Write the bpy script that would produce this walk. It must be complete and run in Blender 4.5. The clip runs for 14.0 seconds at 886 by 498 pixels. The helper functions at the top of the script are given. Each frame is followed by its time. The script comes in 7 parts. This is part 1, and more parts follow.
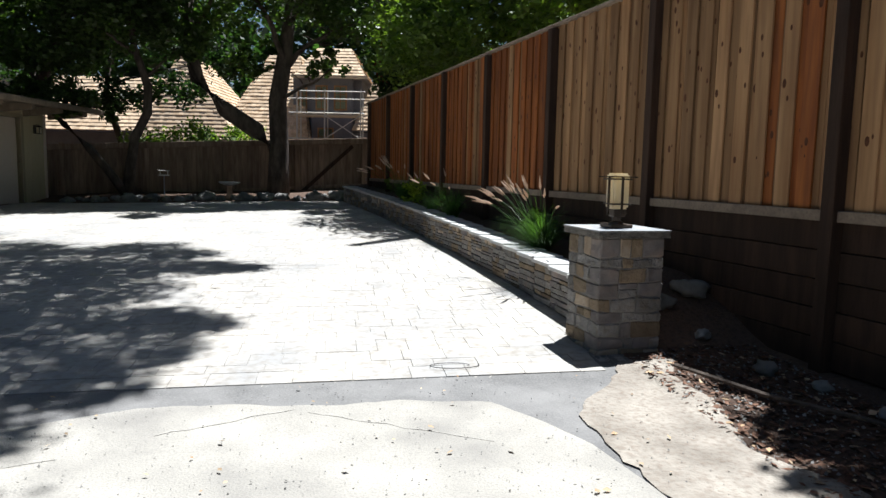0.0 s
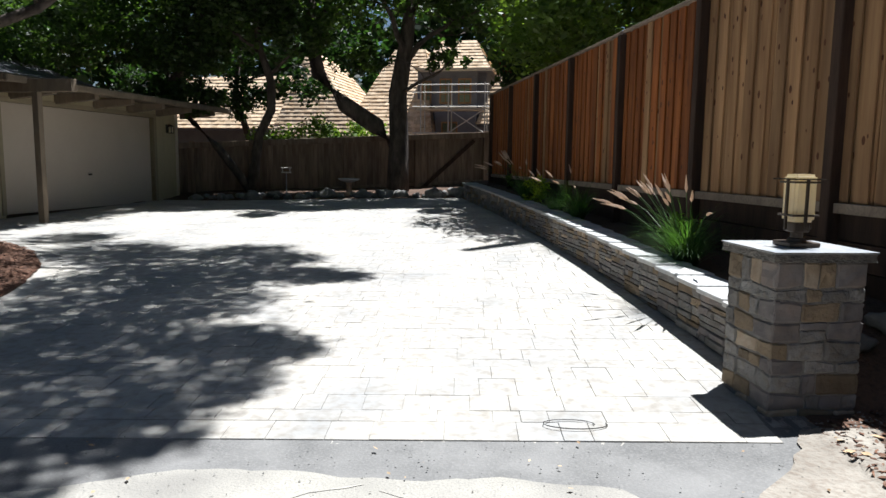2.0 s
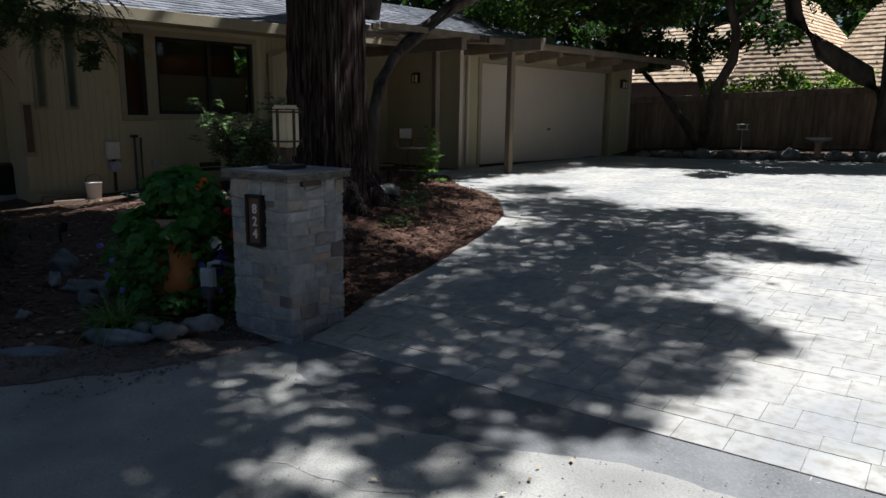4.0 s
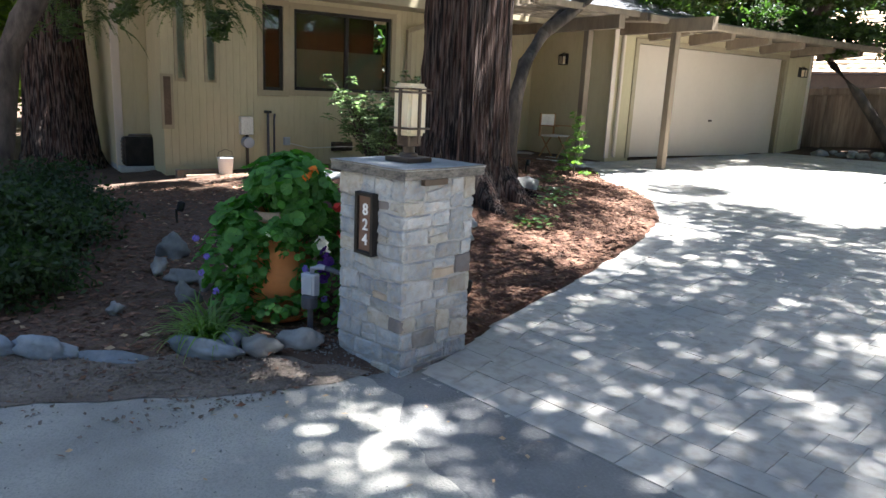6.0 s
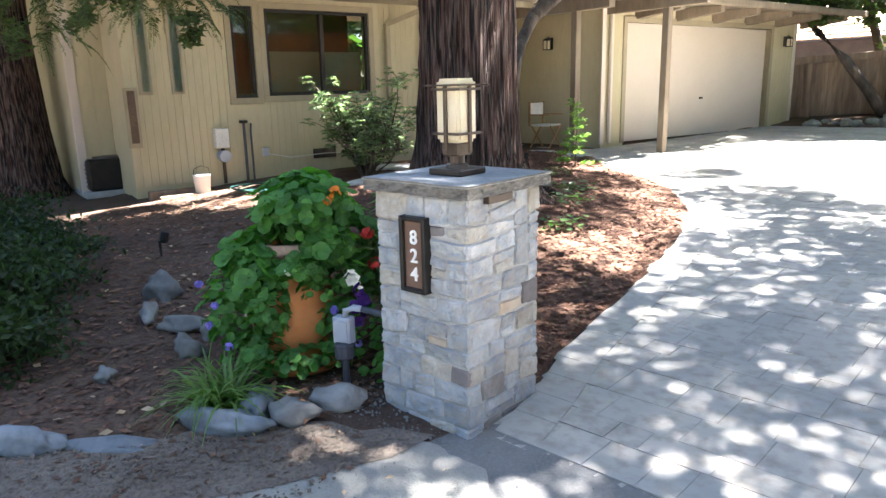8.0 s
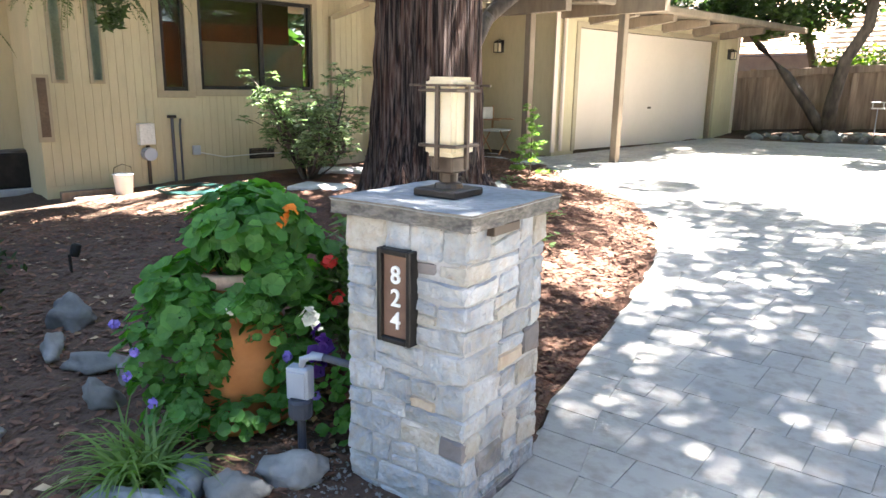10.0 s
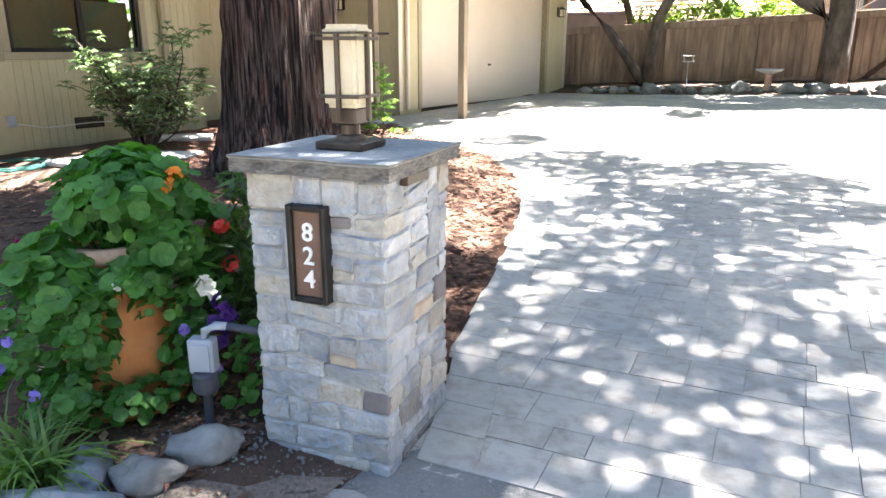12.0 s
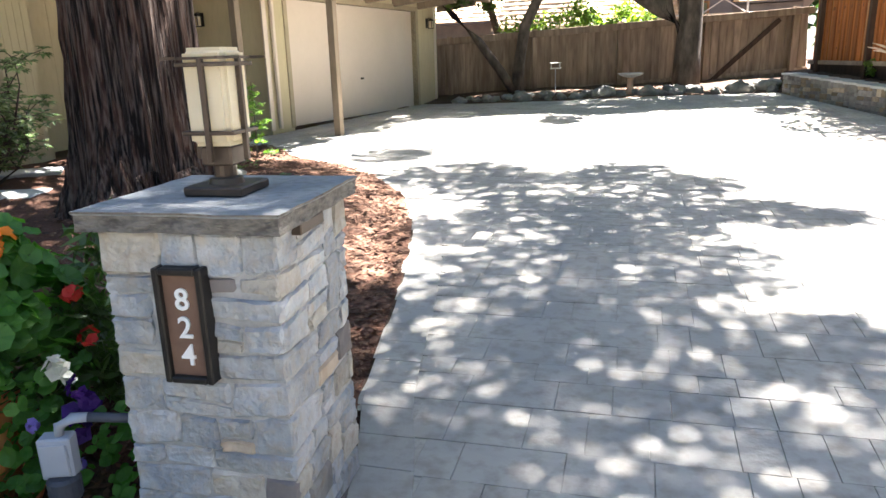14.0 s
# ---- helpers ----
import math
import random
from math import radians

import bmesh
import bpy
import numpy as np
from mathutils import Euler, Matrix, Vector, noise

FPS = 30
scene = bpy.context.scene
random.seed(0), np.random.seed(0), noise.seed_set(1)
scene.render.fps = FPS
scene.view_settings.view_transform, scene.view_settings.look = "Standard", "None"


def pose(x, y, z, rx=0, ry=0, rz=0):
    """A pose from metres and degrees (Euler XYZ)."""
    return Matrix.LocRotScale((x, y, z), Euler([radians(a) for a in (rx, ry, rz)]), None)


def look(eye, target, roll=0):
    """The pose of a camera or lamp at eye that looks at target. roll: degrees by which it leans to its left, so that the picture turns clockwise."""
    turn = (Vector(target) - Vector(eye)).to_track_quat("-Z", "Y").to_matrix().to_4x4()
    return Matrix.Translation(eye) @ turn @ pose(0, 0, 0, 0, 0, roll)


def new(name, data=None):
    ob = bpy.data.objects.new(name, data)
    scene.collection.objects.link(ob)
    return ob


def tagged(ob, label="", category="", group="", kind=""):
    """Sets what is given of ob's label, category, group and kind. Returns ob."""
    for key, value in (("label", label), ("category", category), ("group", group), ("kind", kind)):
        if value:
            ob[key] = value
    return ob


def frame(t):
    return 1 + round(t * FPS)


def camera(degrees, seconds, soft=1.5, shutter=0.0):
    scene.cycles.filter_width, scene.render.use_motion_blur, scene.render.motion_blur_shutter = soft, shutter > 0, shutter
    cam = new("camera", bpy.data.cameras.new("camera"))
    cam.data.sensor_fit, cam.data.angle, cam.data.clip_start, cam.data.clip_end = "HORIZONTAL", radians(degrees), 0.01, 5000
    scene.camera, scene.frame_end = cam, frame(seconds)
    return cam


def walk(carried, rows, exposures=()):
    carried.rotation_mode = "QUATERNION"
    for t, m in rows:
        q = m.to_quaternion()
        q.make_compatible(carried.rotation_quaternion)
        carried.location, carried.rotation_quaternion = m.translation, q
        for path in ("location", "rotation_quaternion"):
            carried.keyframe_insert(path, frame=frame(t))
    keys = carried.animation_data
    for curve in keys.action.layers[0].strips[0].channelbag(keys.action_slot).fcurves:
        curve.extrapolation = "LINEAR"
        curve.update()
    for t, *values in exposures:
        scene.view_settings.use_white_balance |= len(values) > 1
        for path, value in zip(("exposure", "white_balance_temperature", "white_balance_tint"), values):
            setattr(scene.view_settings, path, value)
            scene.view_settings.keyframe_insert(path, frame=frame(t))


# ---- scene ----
cam = camera(65.0, 14.0, soft=1.5)
PATH = [
    (0, (0.24, 0.177, 1.466), (0.553, 2.141, 1.245), 1.2),
    (0.5, (0.356, 0.516, 1.482), (0.563, 2.494, 1.275), 1.2),
    (1, (0.448, 0.77, 1.485), (0.618, 2.746, 1.229), 1.6),
    (1.5, (0.428, 1.051, 1.495), (0.579, 3.035, 1.292), 0.5),
    (2, (0.444, 1.214, 1.525), (0.397, 3.198, 1.279), 0.7),
    (2.5, (0.522, 1.299, 1.518), (0.044, 3.224, 1.263), 3.1),
    (3, (0.446, 1.43, 1.565), (-0.405, 3.221, 1.303), 2.3),
    (3.5, (0.307, 1.498, 1.56), (-0.656, 3.226, 1.266), 0.4),
    (4, (0.116, 1.643, 1.54), (-1.046, 3.225, 1.153), 0.8),
    (6.5, (-0.766, 2.455, 1.542), (-2.209, 3.767, 1.099), 2.3),
    (7, (-0.98, 2.489, 1.552), (-2.393, 3.831, 1.102), -0.1),
    (9.5, (-1.896, 2.776, 1.527), (-3.185, 4.232, 1.059), 0.3),
    (10, (-1.997, 2.864, 1.54), (-3.222, 4.377, 1.083), 0.9),
    (10.5, (-2.066, 2.809, 1.528), (-3.203, 4.393, 1.083), 0.6),
    (11, (-2.143, 2.722, 1.515), (-3.128, 4.399, 1.045), -0.2),
    (11.5, (-2.196, 2.679, 1.502), (-3.019, 4.428, 0.99), -0.3),
    (12, (-2.198, 2.732, 1.491), (-3.033, 4.463, 0.937), 0.1),
    (12.5, (-2.162, 2.811, 1.488), (-2.997, 4.535, 0.914), -2.3),
    (13, (-2.181, 2.89, 1.496), (-3.05, 4.593, 0.908), -1.1),
    (13.5, (-2.303, 2.965, 1.519), (-2.959, 4.775, 0.977), -0.0),
    (14, (-2.396, 3.012, 1.521), (-2.92, 4.869, 0.992), -1.7),
]
EXPOSURES = [(0.0, 0.75, 5850, 10), (2.0, 0.75, 5850, 10), (3.0, 0.5, 5850, 10), (3.6, 0.45, 5750, 10), (4.2, 0.4, 5700, 10), (6.3, 3.42, 6050, 11), (7.2, 3.75, 6100, 12),
             (9.3, 4.15, 6400, 13), (11.4, 4.15, 6350, 13), (13.0, 3.75, 6350, 13), (14.0, 3.48, 6420, 13)]
walk(cam, [(t, look(eye, target, roll)) for t, eye, target, roll in PATH], EXPOSURES)

# ---------------------------------------------------------------- light
SUN_WAY = Vector((0.24, 0.27, 1.0)).normalized()
world = bpy.data.worlds.new("sky")
scene.world = world
world.use_nodes = True
wn = world.node_tree
sky = wn.nodes.new("ShaderNodeTexSky")
sky.sky_type, sky.sun_disc = "NISHITA", False
sky.sun_elevation, sky.sun_rotation = math.asin(SUN_WAY.z), math.atan2(SUN_WAY.x, SUN_WAY.y)
wn.links.new(sky.outputs[0], wn.nodes["Background"].inputs[0])
wn.nodes["Background"].inputs[1].default_value = 0.037
sun = new("sun", bpy.data.lights.new("sun", "SUN"))
sun.data.energy, sun.data.angle, sun.data.color = 6.5, radians(0.53), (1.0, 0.965, 0.91)
sun.matrix_world = look(SUN_WAY * 60, (0, 0, 0))

# ---------------------------------------------------------------- materials
def mat(name, c1, c2, scale=6.0, rough=0.85, c3=None, scale3=40.0, mix3=0.4, bump=0.3, depth=0.01, metal=0.0,
        stretch=(1, 1, 1), tint=0.0, local=False, transl=None, spec=0.3, island=0.0, lo=0.32, hi=0.68):
    m = bpy.data.materials.new(name)
    m.use_nodes = True
    t = m.node_tree
    b = t.nodes["Principled BSDF"]
    if local:
        src = t.nodes.new("ShaderNodeTexCoord").outputs["Object"]
    else:
        src = t.nodes.new("ShaderNodeNewGeometry").outputs["Position"]
    mp = t.nodes.new("ShaderNodeMapping")
    mp.inputs["Scale"].default_value = stretch
    t.links.new(src, mp.inputs[0])
    src = mp.outputs[0]
    if local:
        info = t.nodes.new("ShaderNodeObjectInfo")
        off = t.nodes.new("ShaderNodeVectorMath")
        off.operation = "MULTIPLY_ADD"
        comb = t.nodes.new("ShaderNodeCombineXYZ")
        for k in range(3):
            t.links.new(info.outputs["Random"], comb.inputs[k])
        t.links.new(comb.outputs[0], off.inputs[0])
        off.inputs[1].default_value = (37.0, 11.0, 23.0)
        t.links.new(src, off.inputs[2])
        src = off.outputs[0]
    n1 = t.nodes.new("ShaderNodeTexNoise")
    n1.inputs["Scale"].default_value, n1.inputs["Detail"].default_value = scale, 6
    n2 = t.nodes.new("ShaderNodeTexNoise")
    n2.inputs["Scale"].default_value, n2.inputs["Detail"].default_value = scale3, 4
    for n in (n1, n2):
        t.links.new(src, n.inputs["Vector"])
    r1 = t.nodes.new("ShaderNodeValToRGB")
    r1.color_ramp.elements[0].position, r1.color_ramp.elements[1].position = lo, hi
    r1.color_ramp.elements[0].color, r1.color_ramp.elements[1].color = (*c1, 1), (*c2, 1)
    t.links.new(n1.outputs["Fac"], r1.inputs[0])
    colour = r1.outputs[0]
    r2 = t.nodes.new("ShaderNodeValToRGB")
    r2.color_ramp.elements[0].position, r2.color_ramp.elements[1].position = 0.45, 0.72
    r2.color_ramp.elements[0].color, r2.color_ramp.elements[1].color = (0, 0, 0, 1), (mix3, mix3, mix3, 1)
    t.links.new(n2.outputs["Fac"], r2.inputs[0])
    mx = t.nodes.new("ShaderNodeMix")
    mx.data_type = "RGBA"
    t.links.new(r2.outputs[0], mx.inputs[0])
    t.links.new(colour, mx.inputs[6])
    mx.inputs[7].default_value = (*(c3 or tuple(0.5 * v for v in c1)), 1)
    colour = mx.outputs[2]
    if tint or island:
        hs = t.nodes.new("ShaderNodeHueSaturation")
        mr = t.nodes.new("ShaderNodeMapRange")
        mr.inputs[3].default_value, mr.inputs[4].default_value = 1 - (tint or island), 1 + (tint or island)
        if tint:
            t.links.new(t.nodes.new("ShaderNodeObjectInfo").outputs["Random"], mr.inputs[0])
        else:
            t.links.new(t.nodes.new("ShaderNodeNewGeometry").outputs["Random Per Island"], mr.inputs[0])
        t.links.new(mr.outputs[0], hs.inputs["Value"])
        t.links.new(colour, hs.inputs["Color"])
        colour = hs.outputs[0]
    t.links.new(colour, b.inputs["Base Color"])
    b.inputs["Roughness"].default_value, b.inputs["Metallic"].default_value = rough, metal
    b.inputs["Specular IOR Level"].default_value = spec
    if bump:
        bp = t.nodes.new("ShaderNodeBump")
        bp.inputs["Strength"].default_value, bp.inputs["Distance"].default_value = bump, depth
        t.links.new(n2.outputs["Fac"], bp.inputs["Height"])
        t.links.new(bp.outputs[0], b.inputs["Normal"])
    if transl:
        tr = t.nodes.new("ShaderNodeBsdfTranslucent")
        hs2 = t.nodes.new("ShaderNodeMix")
        hs2.data_type, hs2.blend_type = "RGBA", "MULTIPLY"
        hs2.inputs[0].default_value = 1.0
        t.links.new(colour, hs2.inputs[6])
        hs2.inputs[7].default_value = (*transl, 1)
        t.links.new(hs2.outputs[2], tr.inputs[0])
        ms = t.nodes.new("ShaderNodeMixShader")
        ms.inputs[0].default_value = 0.45
        t.links.new(b.outputs[0], ms.inputs[1])
        t.links.new(tr.outputs[0], ms.inputs[2])
        t.links.new(ms.outputs[0], t.nodes["Material Output"].inputs[0])
    return m


M_road = mat("old_concrete", (0.25, 0.237, 0.21), (0.41, 0.388, 0.335), 1.7, 0.92, (0.19, 0.182, 0.168), 90, 0.5, 0.8, 0.008)
M_beddirt = mat("bed_dirt", (0.12, 0.092, 0.07), (0.225, 0.185, 0.15), 2.6, 0.95, (0.075, 0.055, 0.042), 45, 0.6, 1.0, 0.02)
M_apron = mat("asphalt_patch", (0.125, 0.123, 0.117), (0.215, 0.21, 0.198), 2.5, 0.9, (0.26, 0.25, 0.24), 70, 0.45, 0.6, 0.006)
M_paver = mat("paver", (0.30, 0.295, 0.28), (0.44, 0.41, 0.355), 1.6, 0.88, (0.21, 0.185, 0.15), 14, 0.6, 0.8, 0.01, tint=0.05)
M_paverjoin = mat("paver_far", (0.30, 0.295, 0.28), (0.44, 0.41, 0.355), 1.6, 0.88, (0.21, 0.185, 0.15), 14, 0.6, 0.8, 0.01, island=0.05)
M_joint = mat("joint_sand", (0.33, 0.315, 0.28), (0.42, 0.395, 0.345), 9, 0.95)
M_soil = mat("soil", (0.062, 0.040, 0.028), (0.135, 0.086, 0.058), 0.9, 0.95, (0.04, 0.028, 0.022), 30, 0.6, 0.9, 0.03)
M_dirt = mat("dry_dirt", (0.19, 0.168, 0.138), (0.34, 0.308, 0.258), 3.2, 0.95, (0.15, 0.11, 0.08), 30, 0.5, 0.9, 0.02)
M_mulch = mat("mulch", (0.068, 0.032, 0.021), (0.135, 0.066, 0.04), 3.5, 0.95, (0.05, 0.025, 0.018), 45, 0.7, 1.0, 0.03)
M_chip = mat("bark_chip", (0.07, 0.034, 0.022), (0.155, 0.08, 0.048), 9, 0.9, (0.24, 0.17, 0.12), 30, 0.4, 0.4, 0.004, island=0.45)
M_stone = mat("ledge_stone", (0.27, 0.30, 0.33), (0.47, 0.48, 0.48), 9, 0.9, (0.40, 0.335, 0.25), 26, 0.6, 1.0, 0.025, local=True, tint=0.2)
M_stonedark = mat("ledge_stone_dark", (0.13, 0.12, 0.12), (0.22, 0.20, 0.19), 7, 0.85, (0.27, 0.20, 0.15), 6, 0.5, 0.9, 0.02, local=True, tint=0.2)
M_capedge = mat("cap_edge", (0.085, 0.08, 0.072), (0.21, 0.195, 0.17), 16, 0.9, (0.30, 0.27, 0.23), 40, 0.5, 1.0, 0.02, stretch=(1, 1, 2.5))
M_stonewarm = mat("ledge_stone_warm", (0.30, 0.24, 0.17), (0.42, 0.35, 0.27), 7, 0.85, (0.28, 0.19, 0.12), 12, 0.5, 0.9, 0.02, local=True, tint=0.25)
M_stonebrown = mat("ledge_stone_brown", (0.17, 0.13, 0.085), (0.28, 0.215, 0.14), 7, 0.88, (0.11, 0.085, 0.065), 14, 0.55, 1.0, 0.025, local=True, tint=0.3)
M_stonegrey = mat("ledge_stone_grey", (0.16, 0.155, 0.15), (0.26, 0.25, 0.235), 8, 0.88, (0.20, 0.16, 0.11), 18, 0.5, 1.0, 0.025, local=True, tint=0.25)
M_stonetan = mat("ledge_stone_tan", (0.35, 0.325, 0.275), (0.47, 0.45, 0.40), 9, 0.9, (0.33, 0.26, 0.19), 24, 0.6, 1.0, 0.025, local=True, tint=0.2)
M_mortar = mat("mortar", (0.34, 0.34, 0.33), (0.43, 0.42, 0.40), 12, 0.95, None, 60, 0.3, 0.6, 0.006)
M_cap = mat("cap_stone", (0.22, 0.24, 0.26), (0.36, 0.36, 0.35), 5, 0.75, (0.14, 0.13, 0.12), 28, 0.5, 0.6, 0.008, local=True, tint=0.08)
M_wallcap = mat("wall_cap", (0.42, 0.43, 0.43), (0.55, 0.54, 0.51), 4, 0.8, (0.28, 0.28, 0.28), 24, 0.4, 0.5, 0.008, local=True, tint=0.1)
M_cedarpale = mat("cedar_pale", (0.28, 0.15, 0.066), (0.45, 0.27, 0.13), 5, 0.75, (0.22, 0.12, 0.06), 8, 0.6, 0.3, 0.004, stretch=(2.2, 2.2, 0.16), local=True, tint=0.3)
M_cedar = mat("cedar", (0.20, 0.058, 0.014), (0.39, 0.135, 0.034), 5, 0.75, (0.13, 0.05, 0.025), 8, 0.65, 0.3, 0.004, stretch=(2.2, 2.2, 0.16), local=True, tint=0.3)
M_knot = mat("cedar_knot", (0.075, 0.028, 0.012), (0.15, 0.058, 0.024), 20, 0.7)
M_cedardark = mat("cedar_dark", (0.03, 0.019, 0.013), (0.07, 0.04, 0.026), 5, 0.8, stretch=(2, 2, 0.2), local=True, tint=0.2)
M_rail = mat("fence_rail", (0.22, 0.17, 0.13), (0.34, 0.27, 0.20), 6, 0.85, tint=0.1)
M_oldwood = mat("old_fence", (0.17, 0.12, 0.085), (0.29, 0.22, 0.16), 5, 0.9, (0.09, 0.065, 0.05), 12, 0.5, 0.4, 0.006, stretch=(1.5, 1.5, 0.2), local=True, tint=0.2)
M_siding = mat("siding", (0.45, 0.39, 0.245), (0.52, 0.45, 0.285), 1.5, 0.7, (0.38, 0.325, 0.21), 18, 0.3, 0.15, 0.003, stretch=(1, 1, 0.3))
M_trim = mat("house_trim", (0.32, 0.27, 0.175), (0.37, 0.31, 0.205), 2, 0.65, None, 15, 0.15, 0.15, 0.003)
M_post = mat("pergola_wood", (0.16, 0.125, 0.088), (0.235, 0.185, 0.13), 4, 0.75, None, 20, 0.3, 0.3, 0.004, stretch=(1, 1, 0.3))
M_garage = mat("garage_door", (0.57, 0.485, 0.395), (0.61, 0.525, 0.43), 1.0, 0.55, (0.52, 0.45, 0.35), 10, 0.2, 0.05, 0.002)
M_shingle = mat("grey_shingle", (0.10, 0.105, 0.115), (0.20, 0.20, 0.21), 3, 0.85, (0.07, 0.07, 0.075), 25, 0.5, 0.6, 0.01, island=0.3)
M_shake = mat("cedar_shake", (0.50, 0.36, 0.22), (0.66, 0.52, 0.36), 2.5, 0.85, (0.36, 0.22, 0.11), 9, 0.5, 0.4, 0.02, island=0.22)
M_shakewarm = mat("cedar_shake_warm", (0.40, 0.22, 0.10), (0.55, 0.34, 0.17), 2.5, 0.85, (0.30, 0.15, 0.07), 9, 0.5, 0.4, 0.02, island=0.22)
M_darkwall = mat("grey_wall", (0.14, 0.14, 0.15), (0.19, 0.185, 0.19), 2, 0.85)
M_bark = mat("redwood_bark", (0.010, 0.006, 0.005), (0.085, 0.044, 0.031), 13, 0.95, (0.22, 0.18, 0.155), 26, 0.6, 1.0, 0.07, stretch=(1.8, 1.8, 0.09), lo=0.42, hi=0.62)
M_oakbark = mat("oak_bark", (0.05, 0.04, 0.033), (0.13, 0.105, 0.085), 6, 0.95, (0.025, 0.02, 0.017), 14, 0.5, 0.9, 0.03, stretch=(1, 1, 0.4))
M_leaf = mat("oak_leaf", (0.035, 0.06, 0.018), (0.075, 0.115, 0.03), 0.8, 0.5, None, 5, 0.3, 0, island=0.35, transl=(1.6, 2.0, 0.6), spec=0.5)
M_leafbright = mat("bright_leaf", (0.07, 0.12, 0.025), (0.14, 0.2, 0.045), 0.8, 0.5, None, 5, 0.3, 0, island=0.35, transl=(1.8, 2.0, 0.5), spec=0.5)
M_leafdark = mat("dark_leaf", (0.02, 0.036, 0.014), (0.045, 0.07, 0.025), 0.8, 0.5, None, 5, 0.3, 0, island=0.35, transl=(1.2, 1.8, 0.6), spec=0.4)
M_needle = mat("redwood_needle", (0.035, 0.06, 0.022), (0.075, 0.105, 0.035), 0.8, 0.55, None, 5, 0.3, 0, island=0.35, transl=(1.5, 1.8, 0.6), spec=0.4)
M_rho = mat("rhododendron_leaf", (0.10, 0.16, 0.07), (0.34, 0.40, 0.26), 3, 0.2, None, 9, 0.3, 0, island=0.5, transl=(0.8, 1.0, 0.5), spec=0.8)
M_shrub = mat("shrub_leaf", (0.05, 0.10, 0.03), (0.11, 0.17, 0.06), 3, 0.3, None, 9, 0.3, 0, island=0.3, transl=(1.5, 2.0, 0.5), spec=0.7)
M_red = mat("red_leaf", (0.10, 0.02, 0.02), (0.16, 0.05, 0.035), 2, 0.4, None, 9, 0.3, 0, island=0.3, transl=(2.0, 1.0, 0.6))
M_geranium = mat("geranium_leaf", (0.055, 0.155, 0.034), (0.115, 0.265, 0.068), 6, 0.5, (0.03, 0.09, 0.015), 18, 0.4, 0.2, 0.003, island=0.25, transl=(1.4, 2.0, 0.4))
M_grass = mat("grass_blade", (0.038, 0.08, 0.026), (0.085, 0.15, 0.045), 4, 0.5, None, 9, 0.3, 0, island=0.35, transl=(1.5, 1.9, 0.5))
M_leafstrap = mat("strap_leaf", (0.09, 0.17, 0.045), (0.18, 0.28, 0.08), 4, 0.45, None, 9, 0.3, 0, island=0.3, transl=(1.5, 1.8, 0.5), spec=0.5)
M_lime = mat("lime_leaf", (0.22, 0.32, 0.03), (0.36, 0.44, 0.06), 4, 0.5, None, 9, 0.2, 0, island=0.2, transl=(1.4, 1.5, 0.4))
M_plume = mat("grass_plume", (0.46, 0.36, 0.28), (0.60, 0.50, 0.40), 9, 0.9, None, 40, 0.3, 0.4, 0.004, transl=(1.3, 1.2, 1.1))
M_terra = mat("terracotta", (0.50, 0.19, 0.06), (0.62, 0.27, 0.10), 5, 0.7, (0.36, 0.13, 0.05), 14, 0.35, 0.2, 0.003)
M_terrarim = mat("terracotta_rim", (0.46, 0.30, 0.21), (0.56, 0.38, 0.28), 6, 0.8)
M_black = mat("black_metal", (0.015, 0.014, 0.013), (0.03, 0.027, 0.024), 8, 0.5, None, 30, 0.2, 0.1, 0.002, metal=0.3)
M_bronze = mat("bronze", (0.06, 0.045, 0.035), (0.10, 0.078, 0.06), 8, 0.45, None, 30, 0.2, 0.1, 0.002, metal=0.5)
M_plaque = mat("plaque", (0.15, 0.09, 0.065), (0.20, 0.125, 0.09), 5, 0.5, None, 30, 0.2, 0.1, 0.002, metal=0.2)
M_white = mat("white_paint", (0.78, 0.78, 0.76), (0.84, 0.84, 0.82), 5, 0.5, None, 20, 0.0, 0)
M_greyplastic = mat("grey_plastic", (0.34, 0.37, 0.42), (0.42, 0.45, 0.50), 5, 0.5, None, 20, 0.1, 0.1, 0.002)
M_darkpipe = mat("dark_conduit", (0.05, 0.055, 0.07), (0.08, 0.085, 0.10), 5, 0.5)
M_hose = mat("hose_rubber", (0.018, 0.06, 0.052), (0.03, 0.09, 0.075), 5, 0.45)
M_rock = mat("rock", (0.16, 0.16, 0.15), (0.28, 0.27, 0.245), 5, 0.9, (0.14, 0.13, 0.12), 18, 0.5, 0.7, 0.02, local=True, tint=0.25)
M_slate = mat("slate_rock", (0.15, 0.17, 0.19), (0.26, 0.28, 0.29), 5, 0.85, (0.10, 0.11, 0.12), 18, 0.5, 0.6, 0.015, local=True, tint=0.15)
M_deadleaf = mat("dead_leaf", (0.30, 0.19, 0.10), (0.52, 0.40, 0.26), 4, 0.85, None, 20, 0.3, 0.2, 0.003, island=0.4)
M_lampglass = mat("lamp_glass", (0.78, 0.70, 0.52), (0.86, 0.80, 0.64), 6, 0.35, None, 10, 0.0, 0, transl=(1.0, 0.93, 0.75), spec=0.5)
M_curtain = mat("curtain", (0.32, 0.36, 0.26), (0.38, 0.42, 0.31), 2, 0.9)
M_indoor = mat("interior", (0.10, 0.07, 0.05), (0.16, 0.11, 0.07), 2, 0.9)
M_indoorwood = mat("interior_wood", (0.30, 0.16, 0.07), (0.40, 0.23, 0.11), 3, 0.7)
M_canvas = mat("canvas", (0.62, 0.60, 0.54), (0.70, 0.68, 0.62), 8, 0.9)
